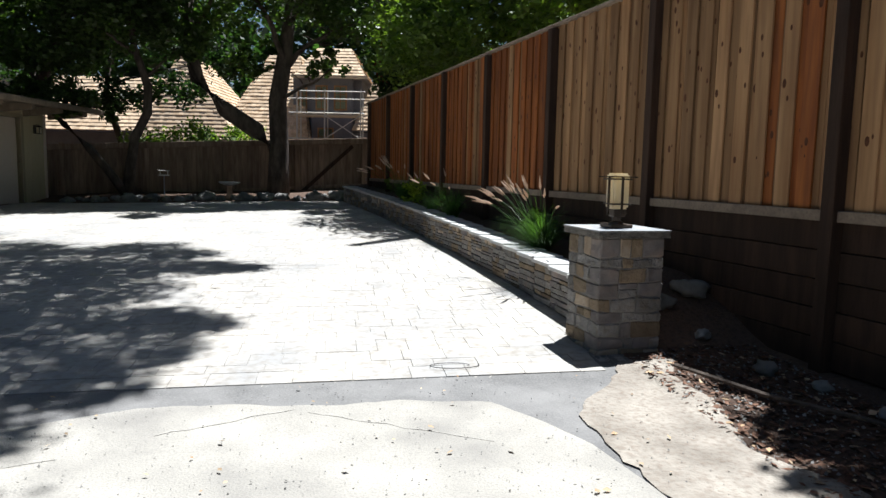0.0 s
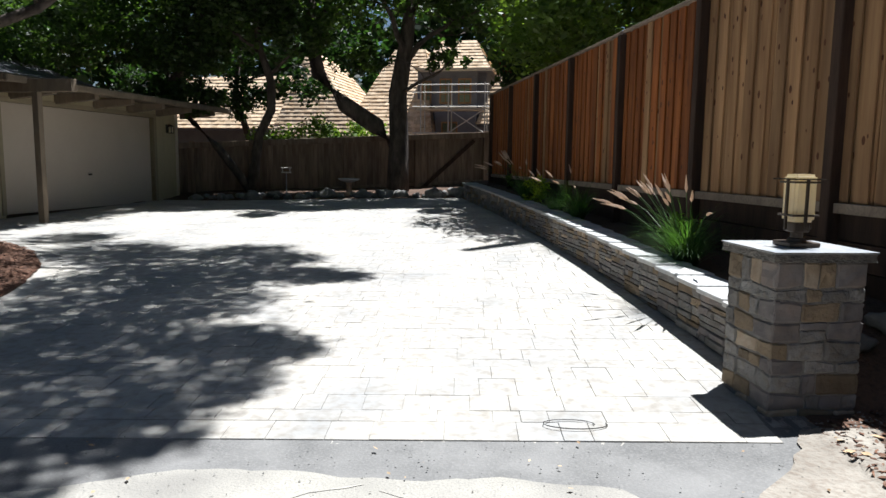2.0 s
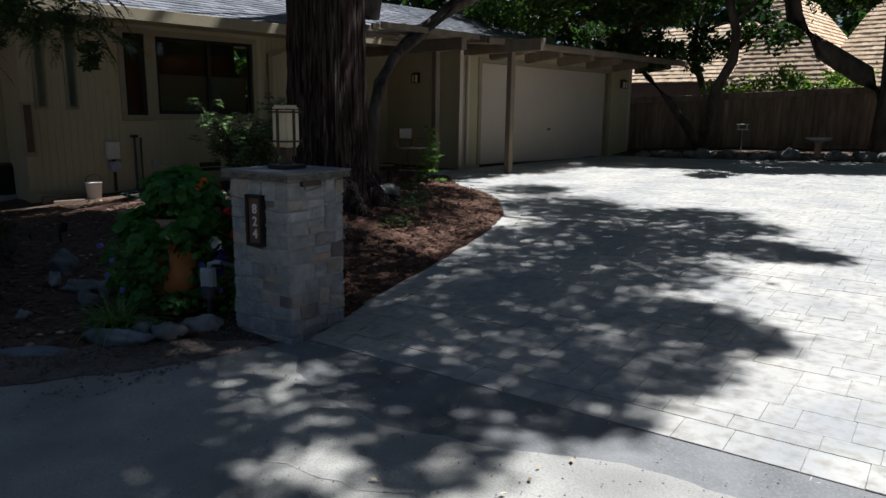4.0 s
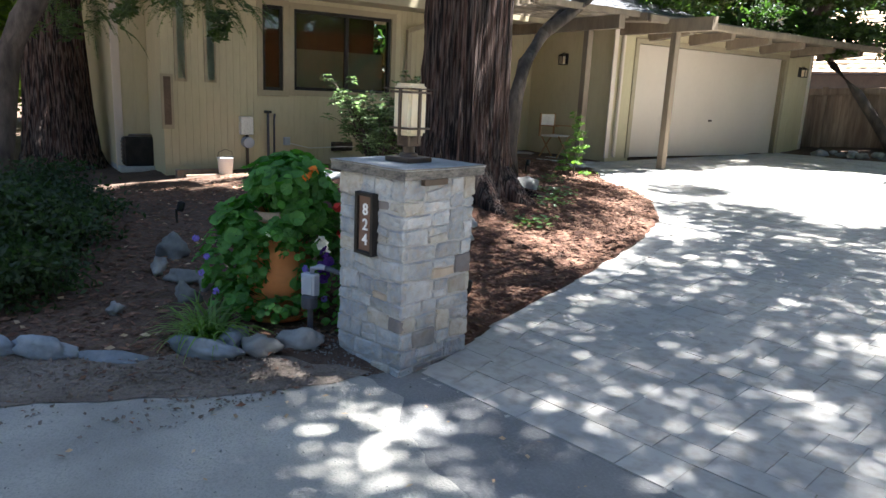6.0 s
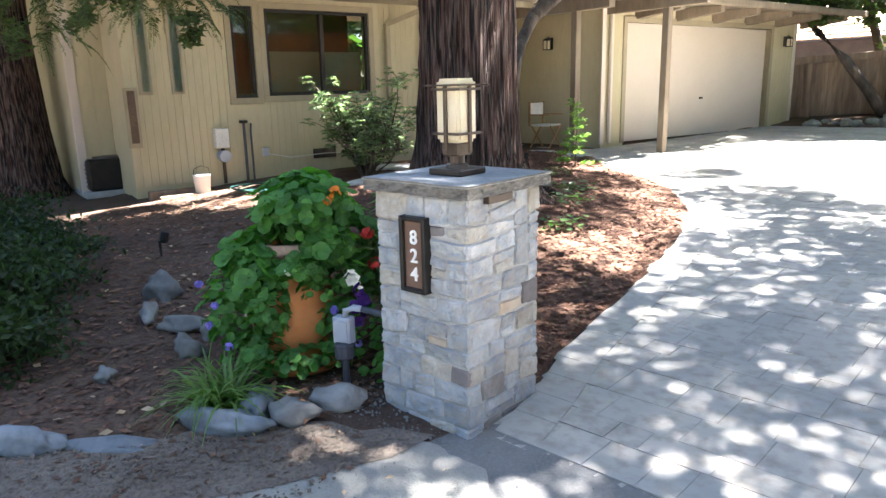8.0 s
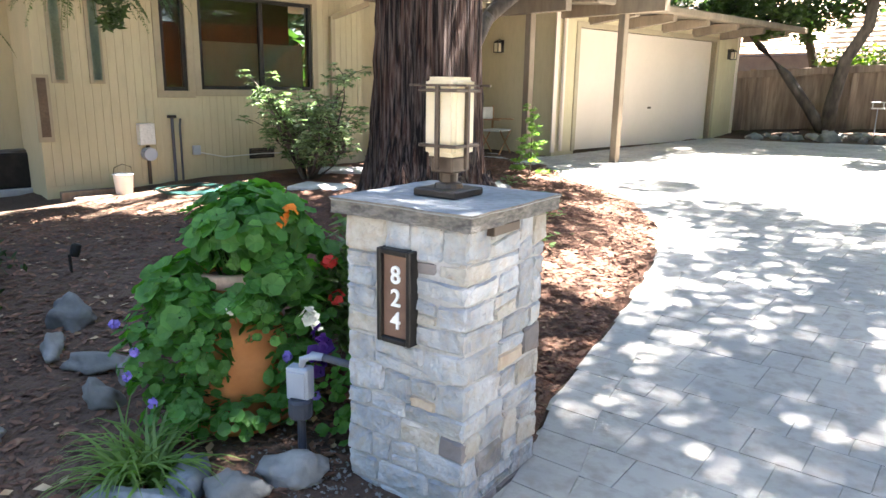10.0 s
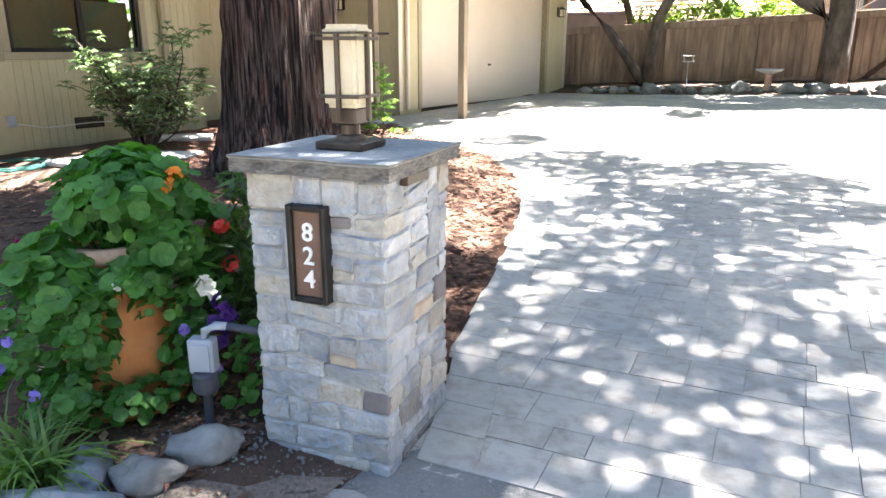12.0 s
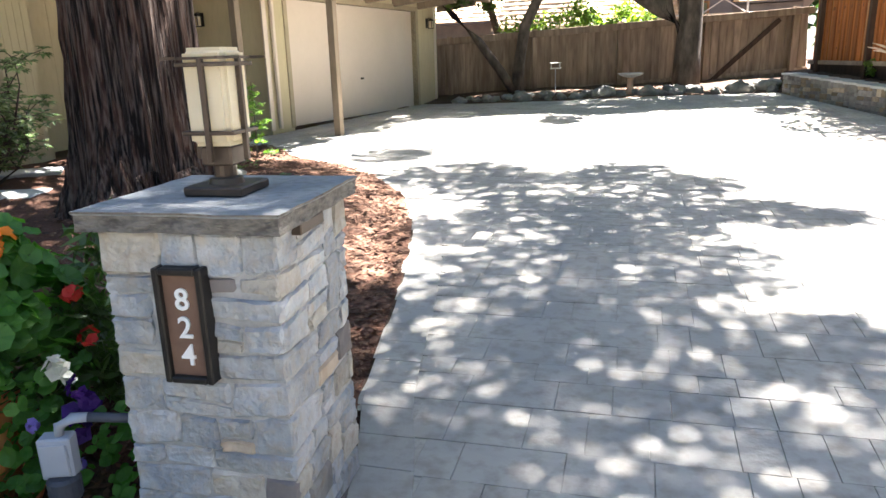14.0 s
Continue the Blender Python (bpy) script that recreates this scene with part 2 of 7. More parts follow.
M_pipe = mat("scaffold_steel", (0.5, 0.48, 0.42), (0.6, 0.58, 0.52), 5, 0.5, metal=0.3)
M_plank = mat("scaffold_plank", (0.55, 0.45, 0.30), (0.66, 0.56, 0.40), 3, 0.8)


def glass(name):
    m = bpy.data.materials.new(name)
    m.use_nodes = True
    t = m.node_tree
    g = t.nodes.new("ShaderNodeBsdfGlossy")
    g.inputs["Roughness"].default_value = 0.02
    tr = t.nodes.new("ShaderNodeBsdfTransparent")
    tr.inputs[0].default_value = (0.75, 0.78, 0.75, 1)
    fr = t.nodes.new("ShaderNodeFresnel")
    fr.inputs[0].default_value = 1.55
    ms = t.nodes.new("ShaderNodeMixShader")
    t.links.new(fr.outputs[0], ms.inputs[0])
    t.links.new(tr.outputs[0], ms.inputs[1])
    t.links.new(g.outputs[0], ms.inputs[2])
    t.links.new(ms.outputs[0], t.nodes["Material Output"].inputs[0])
    return m


M_glass = glass("window_glass")

# ---------------------------------------------------------------- mesh tools
rnd = random.Random(7)


def finish(bm, name, m, smooth=False):
    me = bpy.data.meshes.new(name)
    bm.to_mesh(me)
    bm.free()
    me.materials.append(m)
    if smooth:
        for p in me.polygons:
            p.use_smooth = True
    return me


def part(name, bm, m, parent=None, label="", smooth=False, at=None):
    ob = new(name, finish(bm, name, m, smooth))
    if parent:
        ob.parent = parent
    if at is not None:
        ob.matrix_basis = at
    if label:
        tagged(ob, label)
    return ob


def thing(name, m, label, category, group="", kind=""):
    ob = new(name)
    ob.empty_display_size = 0.1
    ob.matrix_basis = m
    return tagged(ob, label, category, group, kind)


def raw(name, verts, faces, m, parent=None, smooth=False):
    me = bpy.data.meshes.new(name)
    me.from_pydata(verts, [], faces)
    me.materials.append(m)
    if smooth:
        me.polygons.foreach_set("use_smooth", [True] * len(me.polygons))
    ob = new(name, me)
    if parent:
        ob.parent = parent
    return ob


def box(bm, x0, x1, y0, y1, z0, z1, bevel=0.0, m=None):
    r = bmesh.ops.create_cube(bm, size=1.0)
    vs = r["verts"]
    bmesh.ops.transform(bm, matrix=Matrix.Translation(((x0 + x1) / 2, (y0 + y1) / 2, (z0 + z1) / 2)) @ Matrix.Diagonal((x1 - x0, y1 - y0, z1 - z0, 1)), verts=vs)
    if m is not None:
        bmesh.ops.transform(bm, matrix=m, verts=vs)
    if bevel:
        es = list({e for v in vs for e in v.link_edges})
        bmesh.ops.bevel(bm, geom=es, offset=bevel, segments=1, affect="EDGES")
    return bm


def boxed(*a, **k):
    return box(bmesh.new(), *a, **k)


def beam(bm, a, b, w, h):
    """A squared timber from a to b, w across and h high."""
    a, b = Vector(a), Vector(b)
    d = b - a
    q = d.to_track_quat("Y", "Z").to_matrix().to_4x4()
    return box(bm, -w / 2, w / 2, 0, d.length, -h / 2, h / 2, 0.004, Matrix.Translation(a) @ q)


def tube(bm, pts, radii, seg=10, wob=0.0, seed=0, ridges=0, ridge=0.0):
    """A tapered tube through the points."""
    rr = random.Random(seed)
    rings = []
    n = len(pts)
    pts = [Vector(p) for p in pts]
    for i, p in enumerate(pts):
        d = (pts[min(i + 1, n - 1)] - pts[max(i - 1, 0)]).normalized()
        u = d.orthogonal().normalized() if abs(d.z) < 0.9 else Vector((1, 0, 0)).cross(d).normalized()
        if abs(d.z) >= 0.9:
            u = (Vector((1, 0, 0)) - d * d.x).normalized()
        v = d.cross(u)
        ring = []
        for k in range(seg):
            a = 2 * math.pi * k / seg
            r = radii[i] * (1 + wob * (rr.random() - 0.5))
            if ridges:
                r *= 1 + ridge * (noise.noise(Vector((math.cos(a) * ridges, math.sin(a) * ridges, p.z * 0.6 + seed))))
            ring.append(bm.verts.new(p + (u * math.cos(a) + v * math.sin(a)) * r))
        rings.append(ring)
    for i in range(n - 1):
        for k in range(seg):
            bm.faces.new((rings[i][k], rings[i][(k + 1) % seg], rings[i + 1][(k + 1) % seg], rings[i + 1][k]))
    bm.faces.new(rings[-1])
    bm.faces.new(list(reversed(rings[0])))
    return bm


def lathe(bm, profile, seg=24):
    rings = [[bm.verts.new((r * math.cos(2 * math.pi * k / seg), r * math.sin(2 * math.pi * k / seg), z)) for k in range(seg)] for r, z in profile]
    for a, b in zip(rings, rings[1:]):
        for k in range(seg):
            bm.faces.new((a[k], a[(k + 1) % seg], b[(k + 1) % seg], b[k]))
    bm.faces.new(list(reversed(rings[0])))
    bm.faces.new(rings[-1])
    return bm


def rock_bm(sx, sy, sz, seed, sub=2, rough=0.25):
    bm = bmesh.new()
    bmesh.ops.create_icosphere(bm, subdivisions=sub, radius=1)
    for v in bm.verts:
        k = 1 + rough * noise.noise(v.co * 1.3 + Vector((seed * 3.1, seed, 0))) + 0.4 * rough * noise.noise(v.co * 3.7 + Vector((seed, 0, seed)))
        v.co = Vector((v.co.x * sx * k, v.co.y * sy * k, v.co.z * sz * k))
    return bm


def interp(pairs, x):
    if x <= pairs[0][0]:
        return pairs[0][1]
    for (a, p), (b, q) in zip(pairs, pairs[1:]):
        if x <= b:
            return p + (q - p) * (x - a) / (b - a)
    return pairs[-1][1]


# ---------------------------------------------------------------- ground form
GX = [-14, -9, -3.5, 2.1, 8]
GY = [-30, 0, 2.5, 4.7, 8, 13.5, 19.5, 60]
GZ = [[-.3, -.2, -.1, -.1, -.1], [-.12, -.08, -.03, 0, .03], [-.1, -.05, -.02, .03, .06], [-.05, -.02, 0, .085, .12],
      [.15, .2, .19, .21, .25], [.32, .36, .36, .40, .45], [.4, .45, .53, .62, .68], [.4, .45, .53, .62, .68]]


def gnd(x, y):
    return interp([(gy, interp(list(zip(GX, row)), x)) for gy, row in zip(GY, GZ)], y)


BED_EDGE = [(4.6, -3.25), (5.25, -3.4), (5.67, -3.55), (6.1, -3.63), (6.7, -3.74), (7.4, -3.89), (8.3, -4.13), (9.4, -4.58), (10.36, -5.27),
            (11.0, -6.0), (11.3, -6.6), (12.3, -7.6), (12.9, -8.35), (13.7, -8.3), (20.2, -7.3)]
ROAD_EDGE = [(-9, -2.0), (-7, 0.0), (-4.9, 3.0), (-4.3, 3.85), (-3.9, 4.3), (-3.4, 4.5), (-3.1, 4.47), (-2.9, 4.3), (-2.5, 4.15), (-2.0, 4.06), (-1.4, 4.2),
             (-0.9, 4.4), (-0.4, 4.4), (0.15, 4.3), (0.62, 4.34), (1.21, 4.24), (1.43, 3.9), (1.6, 3.55), (1.72, 3.0), (1.85, 2.0), (2.1, 0.0), (2.3, -4.0)]
FRONT = [(-3.3, 4.7), (-2.4, 4.77), (-0.8, 4.78), (0.3, 4.74), (2.3, 4.75)]
WALL_FOOT = [(4.7, 2.35), (5.6, 2.42), (7.3, 2.3), (9.9, 2.05), (12.4, 1.73), (15.9, 1.2), (19.4, 0.55), (21, 0.35)]
FAR_EDGE = [(-7.5, 19.4), (-6.0, 19.1), (-4.3, 19.3), (-1.8, 19.9), (0.4, 19.9), (3, 20)]


def drive_left(y):
    return interp(BED_EDGE, y)


def drive_right(y):
    return interp(WALL_FOOT, y)


def in_drive(x, y):
    return interp(FRONT, x) < y < interp(FAR_EDGE, x) and drive_left(y) < x < drive_right(y)


def in_road(x, y):
    return -9 < x < 2.3 and y < interp(ROAD_EDGE, x)


def in_apron(x, y):
    return -3.35 < x < 2.4 and y <= interp(FRONT, x) + (0.4 if x > 2.16 else 0) and y >= interp(ROAD_EDGE, x) and y > 2.6


FENCE_A, FENCE_B = Vector((4.85, -1.94)), Vector((1.23, 20.46))


def fence_x(y):
    return FENCE_A.x + (FENCE_B.x - FENCE_A.x) * (y - FENCE_A.y) / (FENCE_B.y - FENCE_A.y)


def bump2(x, y, cx, cy, r, h):
    d = ((x - cx) ** 2 + (y - cy) ** 2) / (r * r)
    return h * math.exp(-d)


def land(x, y):
    """The height of the open ground."""
    g = gnd(x, y)
    if in_drive(x, y) or in_road(x, y) or in_apron(x, y):
        return g - 0.06
    if x < drive_left(max(y, 4.6)) and y < 13.2 and x > -16:
        e = min(1.0, (drive_left(max(y, 4.6)) - x) / 1.2)
        g += 0.02 * e + e * (bump2(x, y, -6.3, 7.9, 1.6, 0.22) + bump2(x, y, -7.6, 5.3, 1.6, 0.15))
    if y > 4.9 and x > drive_right(y) + 0.2 and x < fence_x(y) + 1.5 and y < 20.6:
        g += 0.36 + 0.07 * min(1, max(0, (x - drive_right(y) - 0.4) / 0.8)) * (1 if y > 6.2 else max(0, (y - 4.9) / 1.3))
        if y < 6.2:
            g -= (0.36) * (1 - max(0, (y - 5.2)) / 1.0) if y > 5.2 else 0.36
    if y > interp(FAR_EDGE, x) and y < 40:
        g += min(0.25, 0.12 * (y - interp(FAR_EDGE, x)))
    return g + 0.025 * noise.noise(Vector((x * 1.7, y * 1.7, 0))) + 0.012 * noise.noise(Vector((x * 6, y * 6, 3)))

# ---------------------------------------------------------------- ground sheets
def lines(lo, hi, step, far):
    mid = list(np.arange(lo, hi + 1e-6, step))
    out, d = [], 1.0
    while d < far:
        out.append(d)
        d *= 1.7
    return [lo - v for v in reversed(out)] + mid + [hi + v for v in out]


def sheet(name, xs, ys, height, m, label, keep=None, category="ground"):
    idx, verts, faces = {}, [], []
    for j, y in enumerate(ys):
        for i, x in enumerate(xs):
            idx[i, j] = len(verts)
            verts.append((x, y, height(x, y)))
    for j in range(len(ys) - 1):
        for i in range(len(xs) - 1):
            if keep is None or keep((xs[i] + xs[i + 1]) / 2, (ys[j] + ys[j + 1]) / 2):
                faces.append((idx[i, j], idx[i + 1, j], idx[i + 1, j + 1], idx[i, j + 1]))
    ob = raw(name, verts, faces, m, smooth=True)
    return tagged(ob, label, category, kind="structure")


sheet("ground", lines(-14, 6, 0.16, 420), lines(-3, 23, 0.16, 420), land, M_soil, "dark brown bare garden soil with litter")


def ribbon(name, xs, low, high, n, lift, m, label, category):
    """A sheet between two edges that are given along x."""
    verts, faces = [], []
    for x in xs:
        a, b = low(x), high(x)
        for k in range(n + 1):
            y = a + (b - a) * k / n
            verts.append((x, y, gnd(x, y) + lift))
    w = n + 1
    for i in range(len(xs) - 1):
        for k in range(n):
            faces.append((i * w + k, (i + 1) * w + k, (i + 1) * w + k + 1, i * w + k + 1))
    return tagged(raw(name, verts, faces, m, smooth=True), label, category, kind="structure")


def ragged(x):
    return 0.03 * noise.noise(Vector((x * 5, 0, 0))) + 0.015 * noise.noise(Vector((x * 19, 1, 0)))


xs_road = list(np.arange(-9, 2.3, 0.05))
ribbon("road", xs_road, lambda x: -12.0, lambda x: interp(ROAD_EDGE, x) + ragged(x), 60, 0.0, M_road, "pale worn concrete road with a ragged broken edge", "road")
ribbon("apron", list(np.arange(-3.45, 2.5, 0.05)), lambda x: max(2.5, interp(ROAD_EDGE, x) - 0.12) if x < 2.3 else 4.4, lambda x: interp(FRONT, x) + (0.14 if x < 2.16 else 0.5),
       10, -0.007, M_apron, "dark grey asphalt strip between road and pavers", "pavement")

# dry dirt verge beside the road
verts, faces = [], []
vy = list(np.arange(-1.0, 4.95, 0.08))
ROAD_RIGHT = [(-1, 2.2), (0, 2.08), (2.0, 1.86), (3.0, 1.74), (3.55, 1.68), (3.9, 1.66), (4.2, 1.8), (4.5, 2.1), (5.0, 2.36)]
for y in vy:
    a = interp(ROAD_RIGHT, y) + 0.09 * noise.noise(Vector((y * 3.1, 4, 0))) + 0.04 * noise.noise(Vector((y * 11, 4, 0)))
    b = max(a + 0.62, 2.7 if y > 2.4 else 0) + 0.22 * noise.noise(Vector((y * 1.6, 7, 0)))
    for k in range(21):
        x = a + (b - a) * k / 20
        verts.append((x, y, max(gnd(x, y) + 0.004, land(x, y) + 0.012) if k < 17 else land(x, y) + 0.012 - 0.02 * (k - 16)))
for j in range(len(vy) - 1):
    for k in range(20):
        faces.append((j * 21 + k, j * 21 + k + 1, (j + 1) * 21 + k + 1, (j + 1) * 21 + k))
tagged(raw("dirt_verge", verts, faces, M_dirt, smooth=True), "pale dry dirt verge beside the road", "dirt", kind="structure")

# trodden dirt between the road and the stones that edge the bed
ribbon("bed_verge", list(np.arange(-8.9, -3.42, 0.04)), lambda x: interp(ROAD_EDGE, x) - 0.85 * min(1, (-3.3 - x) / 0.7) - 0.12 - 0.3 * noise.noise(Vector((x * 2.2, 3, 0))) - 0.07 * noise.noise(Vector((x * 11, 3, 0))),
       lambda x: interp(ROAD_EDGE, x) + 0.07, 8, 0.005, M_beddirt, "brown trodden dirt along the edge of the road", "dirt")

# crack lines in the road, narrow open grooves with dark fill
def crack(pts, w=0.005):
    verts, faces = [], []
    for i, (x, y) in enumerate(pts):
        a = w * (0.5 + rnd.random())
        verts += [(x, y - a, gnd(x, y) + 0.003), (x, y + a, gnd(x, y) + 0.003)]
    for i in range(len(pts) - 1):
        faces.append((2 * i, 2 * i + 2, 2 * i + 3, 2 * i + 1))
    return verts, faces


for path in ([(0.1 + 0.09 * k, 4.2 - 0.05 * k + 0.04 * noise.noise(Vector((k * 0.9, 2, 0)))) for k in range(12)],
             [(-0.7 + 0.08 * k, 3.95 + 0.035 * k + 0.05 * noise.noise(Vector((k * 0.7, 5, 0)))) for k in range(10)],
             [(-2.6 + 0.1 * k, 3.4 + 0.02 * k + 0.08 * noise.noise(Vector((k * 0.5, 9, 0)))) for k in range(16)]):
    v, f = crack(path)
    tagged(raw("crack", v, f, M_joint), "thin dark crack in the concrete", "crack", kind="structure")

drive_xs = list(np.arange(-8.5, 2.5, 0.12))
sheet("driveway", drive_xs, list(np.arange(4.6, 20.2, 0.12)), lambda x, y: gnd(x, y) - 0.007, M_joint, "sanded bed of the grey paver driveway",
      lambda x, y: interp(FRONT, x) + 0.02 < y < interp(FAR_EDGE, x) and drive_left(y) - 0.02 < x < drive_right(y) + 0.05, "driveway")
driveway = bpy.data.objects["driveway"]
sheet("porch_floor", list(np.arange(-12, -7.6, 0.2)), list(np.arange(11.2, 14.4, 0.2)), lambda x, y: gnd(-8.3, 13.2) + 0.0, M_wallcap, "pale concrete porch floor",
      lambda x, y: y > 12.2 - 0.35 * (x + 8.3) * 0.2 and x < drive_left(y) + 0.15, "porch")

verts, faces = [], []
rows_y = list(np.arange(4.98, 12.6, 0.08))
for y in rows_y:
    a, b = max(-10.4, -5.2 - 1.3 * (y - 4.98)) + 0.25 * noise.noise(Vector((y * 1.3, 0, 4))), drive_left(y) - 0.015
    for k in range(61):
        x = a + (b - a) * k / 60
        edge = min(1, k / 4, (60 - k) / 3 + 0.05)
        verts.append((x, y, max(land(x - 0.02, y), gnd(x, y) - 0.02) + 0.018 * edge + 0.014 * edge * noise.noise(Vector((x * 9, y * 9, 1)))))
for j in range(len(rows_y) - 1):
    for k in range(60):
        faces.append((j * 61 + k, j * 61 + k + 1, (j + 1) * 61 + k + 1, (j + 1) * 61 + k))
tagged(raw("mulch_bed", verts, faces, M_mulch, smooth=True), "red-brown shredded bark mulch bed", "mulch", kind="structure")

# ---------------------------------------------------------------- tall cedar fence on the right
fd = (FENCE_B - FENCE_A)
FLEN = fd.length
fdir = fd.normalized()
FROT = math.degrees(math.atan2(fdir.y, fdir.x))
fence = thing("cedar_fence", pose(FENCE_A.x, FENCE_A.y, 0, 0, 0, FROT), "tall new orange-brown cedar board fence on a dark base", "fence")
FTOP, FBOT = 3.33, 1.25
board_meshes = []
for k in range(14):
    bm = boxed(-0.072, 0.072, -0.01, 0.01, 0, FTOP - FBOT, 0.003)
    for v in bm.verts:
        v.co.x += 0.006 * noise.noise(Vector((k, v.co.z, 0)))
    for j in range(rnd.randint(3, 8)):
        z, x, r = rnd.uniform(0.1, 1.95), rnd.uniform(-0.05, 0.05), rnd.uniform(0.008, 0.026)
        c = bmesh.ops.create_circle(bm, cap_ends=True, radius=r, segments=8, matrix=Matrix.Translation((x, 0.0125, z)) @ Matrix.Rotation(radians(-90), 4, "X") @ Matrix.Diagonal((0.8, 1.5, 1, 1)))
        for v in c["verts"]:
            for f in v.link_faces:
                f.material_index = 1
    me = finish(bm, "board", M_cedarpale if k % 8 in (1, 4, 6) else M_cedar)
    me.materials.append(M_knot)
    board_meshes.append(me)
PALE = [k for k in range(14) if k % 8 in (1, 4, 6)]
ORANGE = [k for k in range(14) if k % 8 not in (1, 4, 6)]


def board_pick(x):
    """Paler boards in the bays near the road, orange ones further on."""
    return rnd.choice(PALE) if rnd.random() < (0.93 if x < 11.0 else 0.12) else rnd.choice(ORANGE)


x = 3.0
while x < FLEN - 0.05:
    ob = new("board", board_meshes[board_pick(x)])
    ob.parent = fence
    ob.matrix_basis = pose(x, rnd.uniform(-0.003, 0.003), FBOT, 0, rnd.uniform(-0.25, 0.25), 0)
    x += 0.15
x = 3.05
while x < FLEN - 0.1:
    ob = new("board", board_meshes[board_pick(x)])
    ob.parent = fence
    ob.matrix_basis = pose(x, 0.023, FBOT, 0, rnd.uniform(-0.3, 0.3), 0)
    x += rnd.uniform(0.2, 0.29)
post_mesh = finish(boxed(-0.055, 0.055, -0.01, 0.10, -0.2, FTOP - 0.02, 0.006), "fence_post", M_cedardark)
s0 = (9.0 - FENCE_A.y) / fdir.y
for j in range(-4, 6):
    x = s0 + 2.22 * j
    if 0 < x < FLEN:
        ob = new("fence_post", post_mesh)
        ob.parent = fence
        ob.matrix_basis = pose(x, 0.02, 0)
part("top_cap", boxed(2.9, FLEN, -0.03, 0.08, FTOP, FTOP + 0.035, 0.004), M_rail, fence)
part("bottom_rail", boxed(2.9, FLEN, 0.0, 0.075, FBOT - 0.08, FBOT, 0.004), M_rail, fence, "weathered pale bottom rail")
for j in range(5):
    part("base_plank", boxed(0, FLEN, -0.03, 0.012 + 0.006 * (j % 2), 0.1 + 0.215 * j, 0.1 + 0.215 * j + 0.208, 0.004), M_cedardark, fence)
part("backing", boxed(0, FLEN, -0.05, -0.032, 0.05, FTOP), M_cedardark, fence)

# ---------------------------------------------------------------- old fence at the far end
FF_A, FF_B = Vector((-7.15, 20.5)), Vector((1.3, 22.5))
ffd = (FF_B - FF_A).normalized()
far_fence = thing("old_fence", pose(FF_A.x, FF_A.y, 0, 0, 0, math.degrees(math.atan2(ffd.y, ffd.x))), "weathered grey-brown board fence with posts and a cap board", "fence")
old_meshes = [finish(boxed(-0.085, 0.085, -0.01, 0.01, 0, 1.55, 0.004), "board", M_oldwood) for k in range(3)]
L = (FF_B - FF_A).length
x = -0.8


def fftop(x):
    return 1.93 + 0.47 * x / L


while x < L + 0.2:
    ob = new("board", old_meshes[rnd.randrange(3)])
    ob.parent = far_fence
    ob.matrix_basis = pose(x, rnd.uniform(-0.004, 0.004), fftop(x) - 1.6 + rnd.uniform(-0.01, 0.01), 0, rnd.uniform(-0.4, 0.4), 0)
    x += 0.178
pm = finish(boxed(-0.06, 0.06, -0.14, -0.012, 0, 1.85, 0.006), "fence_post", M_oldwood)
for j in range(5):
    ob = new("fence_post", pm)
    ob.parent = far_fence
    ob.matrix_basis = pose(0.15 + 2.1 * j, 0, fftop(2.1 * j) - 1.75)
sl = math.degrees(math.atan2(0.47, L))
part("backing", boxed(-0.9, L + 0.3, 0.014, 0.03, 0, 1.5), M_oldwood, far_fence, at=pose(0, 0, fftop(0) - 1.6, 0, -sl, 0))
part("cap_board", boxed(-0.9, L + 0.3, -0.16, 0.03, 0, 0.16, 0.006), M_oldwood, far_fence, at=pose(0, 0, fftop(0) - 0.1, 0, -sl, 0))
part("lower_rail", boxed(-0.1, L + 0.3, -0.05, -0.012, 0, 0.1, 0.006), M_oldwood, far_fence, at=pose(0, 0, fftop(0) - 1.45, 0, -sl, 0))
part("brace", beam(bmesh.new(), (6.6, -0.05, 0.75), (8.2, -0.05, 2.2), 0.04, 0.11), M_cedardark, far_fence, "diagonal brace board")

# ---------------------------------------------------------------- house: local axes, x along the garage front, y back into the house
HX, HY, HR = -8.19, 14.22, 81.2
HM = pose(HX, HY, 0, 0, 0, HR)
house = thing("house", HM, "tan board-sided single-storey house with grey shingle roof", "house")
Z0 = 0.43


def hwall(x0, x1, y0, y1, z0, z1, name="wall"):
    return part(name, boxed(x0, x1, y0, y1, z0, z1), M_siding, house)


def groove_wall(x0, x1, y, z0, z1, step=0.2):
    """Raised siding boards on a front that faces the drive."""
    x = x0
    me = finish(boxed(0, step - 0.006, -0.008, 0, 0, z1 - z0, 0.002), "siding_board", M_siding)
    while x < x1 - 0.02:
        if x + step > x1:
            me2 = finish(boxed(0, x1 - x, -0.008, 0, 0, z1 - z0, 0.002), "siding_board", M_siding)
        else:
            me2 = me
        ob = new("siding_board", me2)
        ob.parent = house
        ob.matrix_basis = pose(x, y, z0)
        x += step


for a in ((-8.1, -7.35, 1.42, 1.54, 0.06, 0.21), (-8.0, -7.25, 1.3, 1.41, 0.02, 0.15)):
    tagged(part("garden_timber", boxed(*a, 0.01), M_oldwood, at=HM), "old dark landscape timber at the foot of the wall", "timber", "landscape timbers")
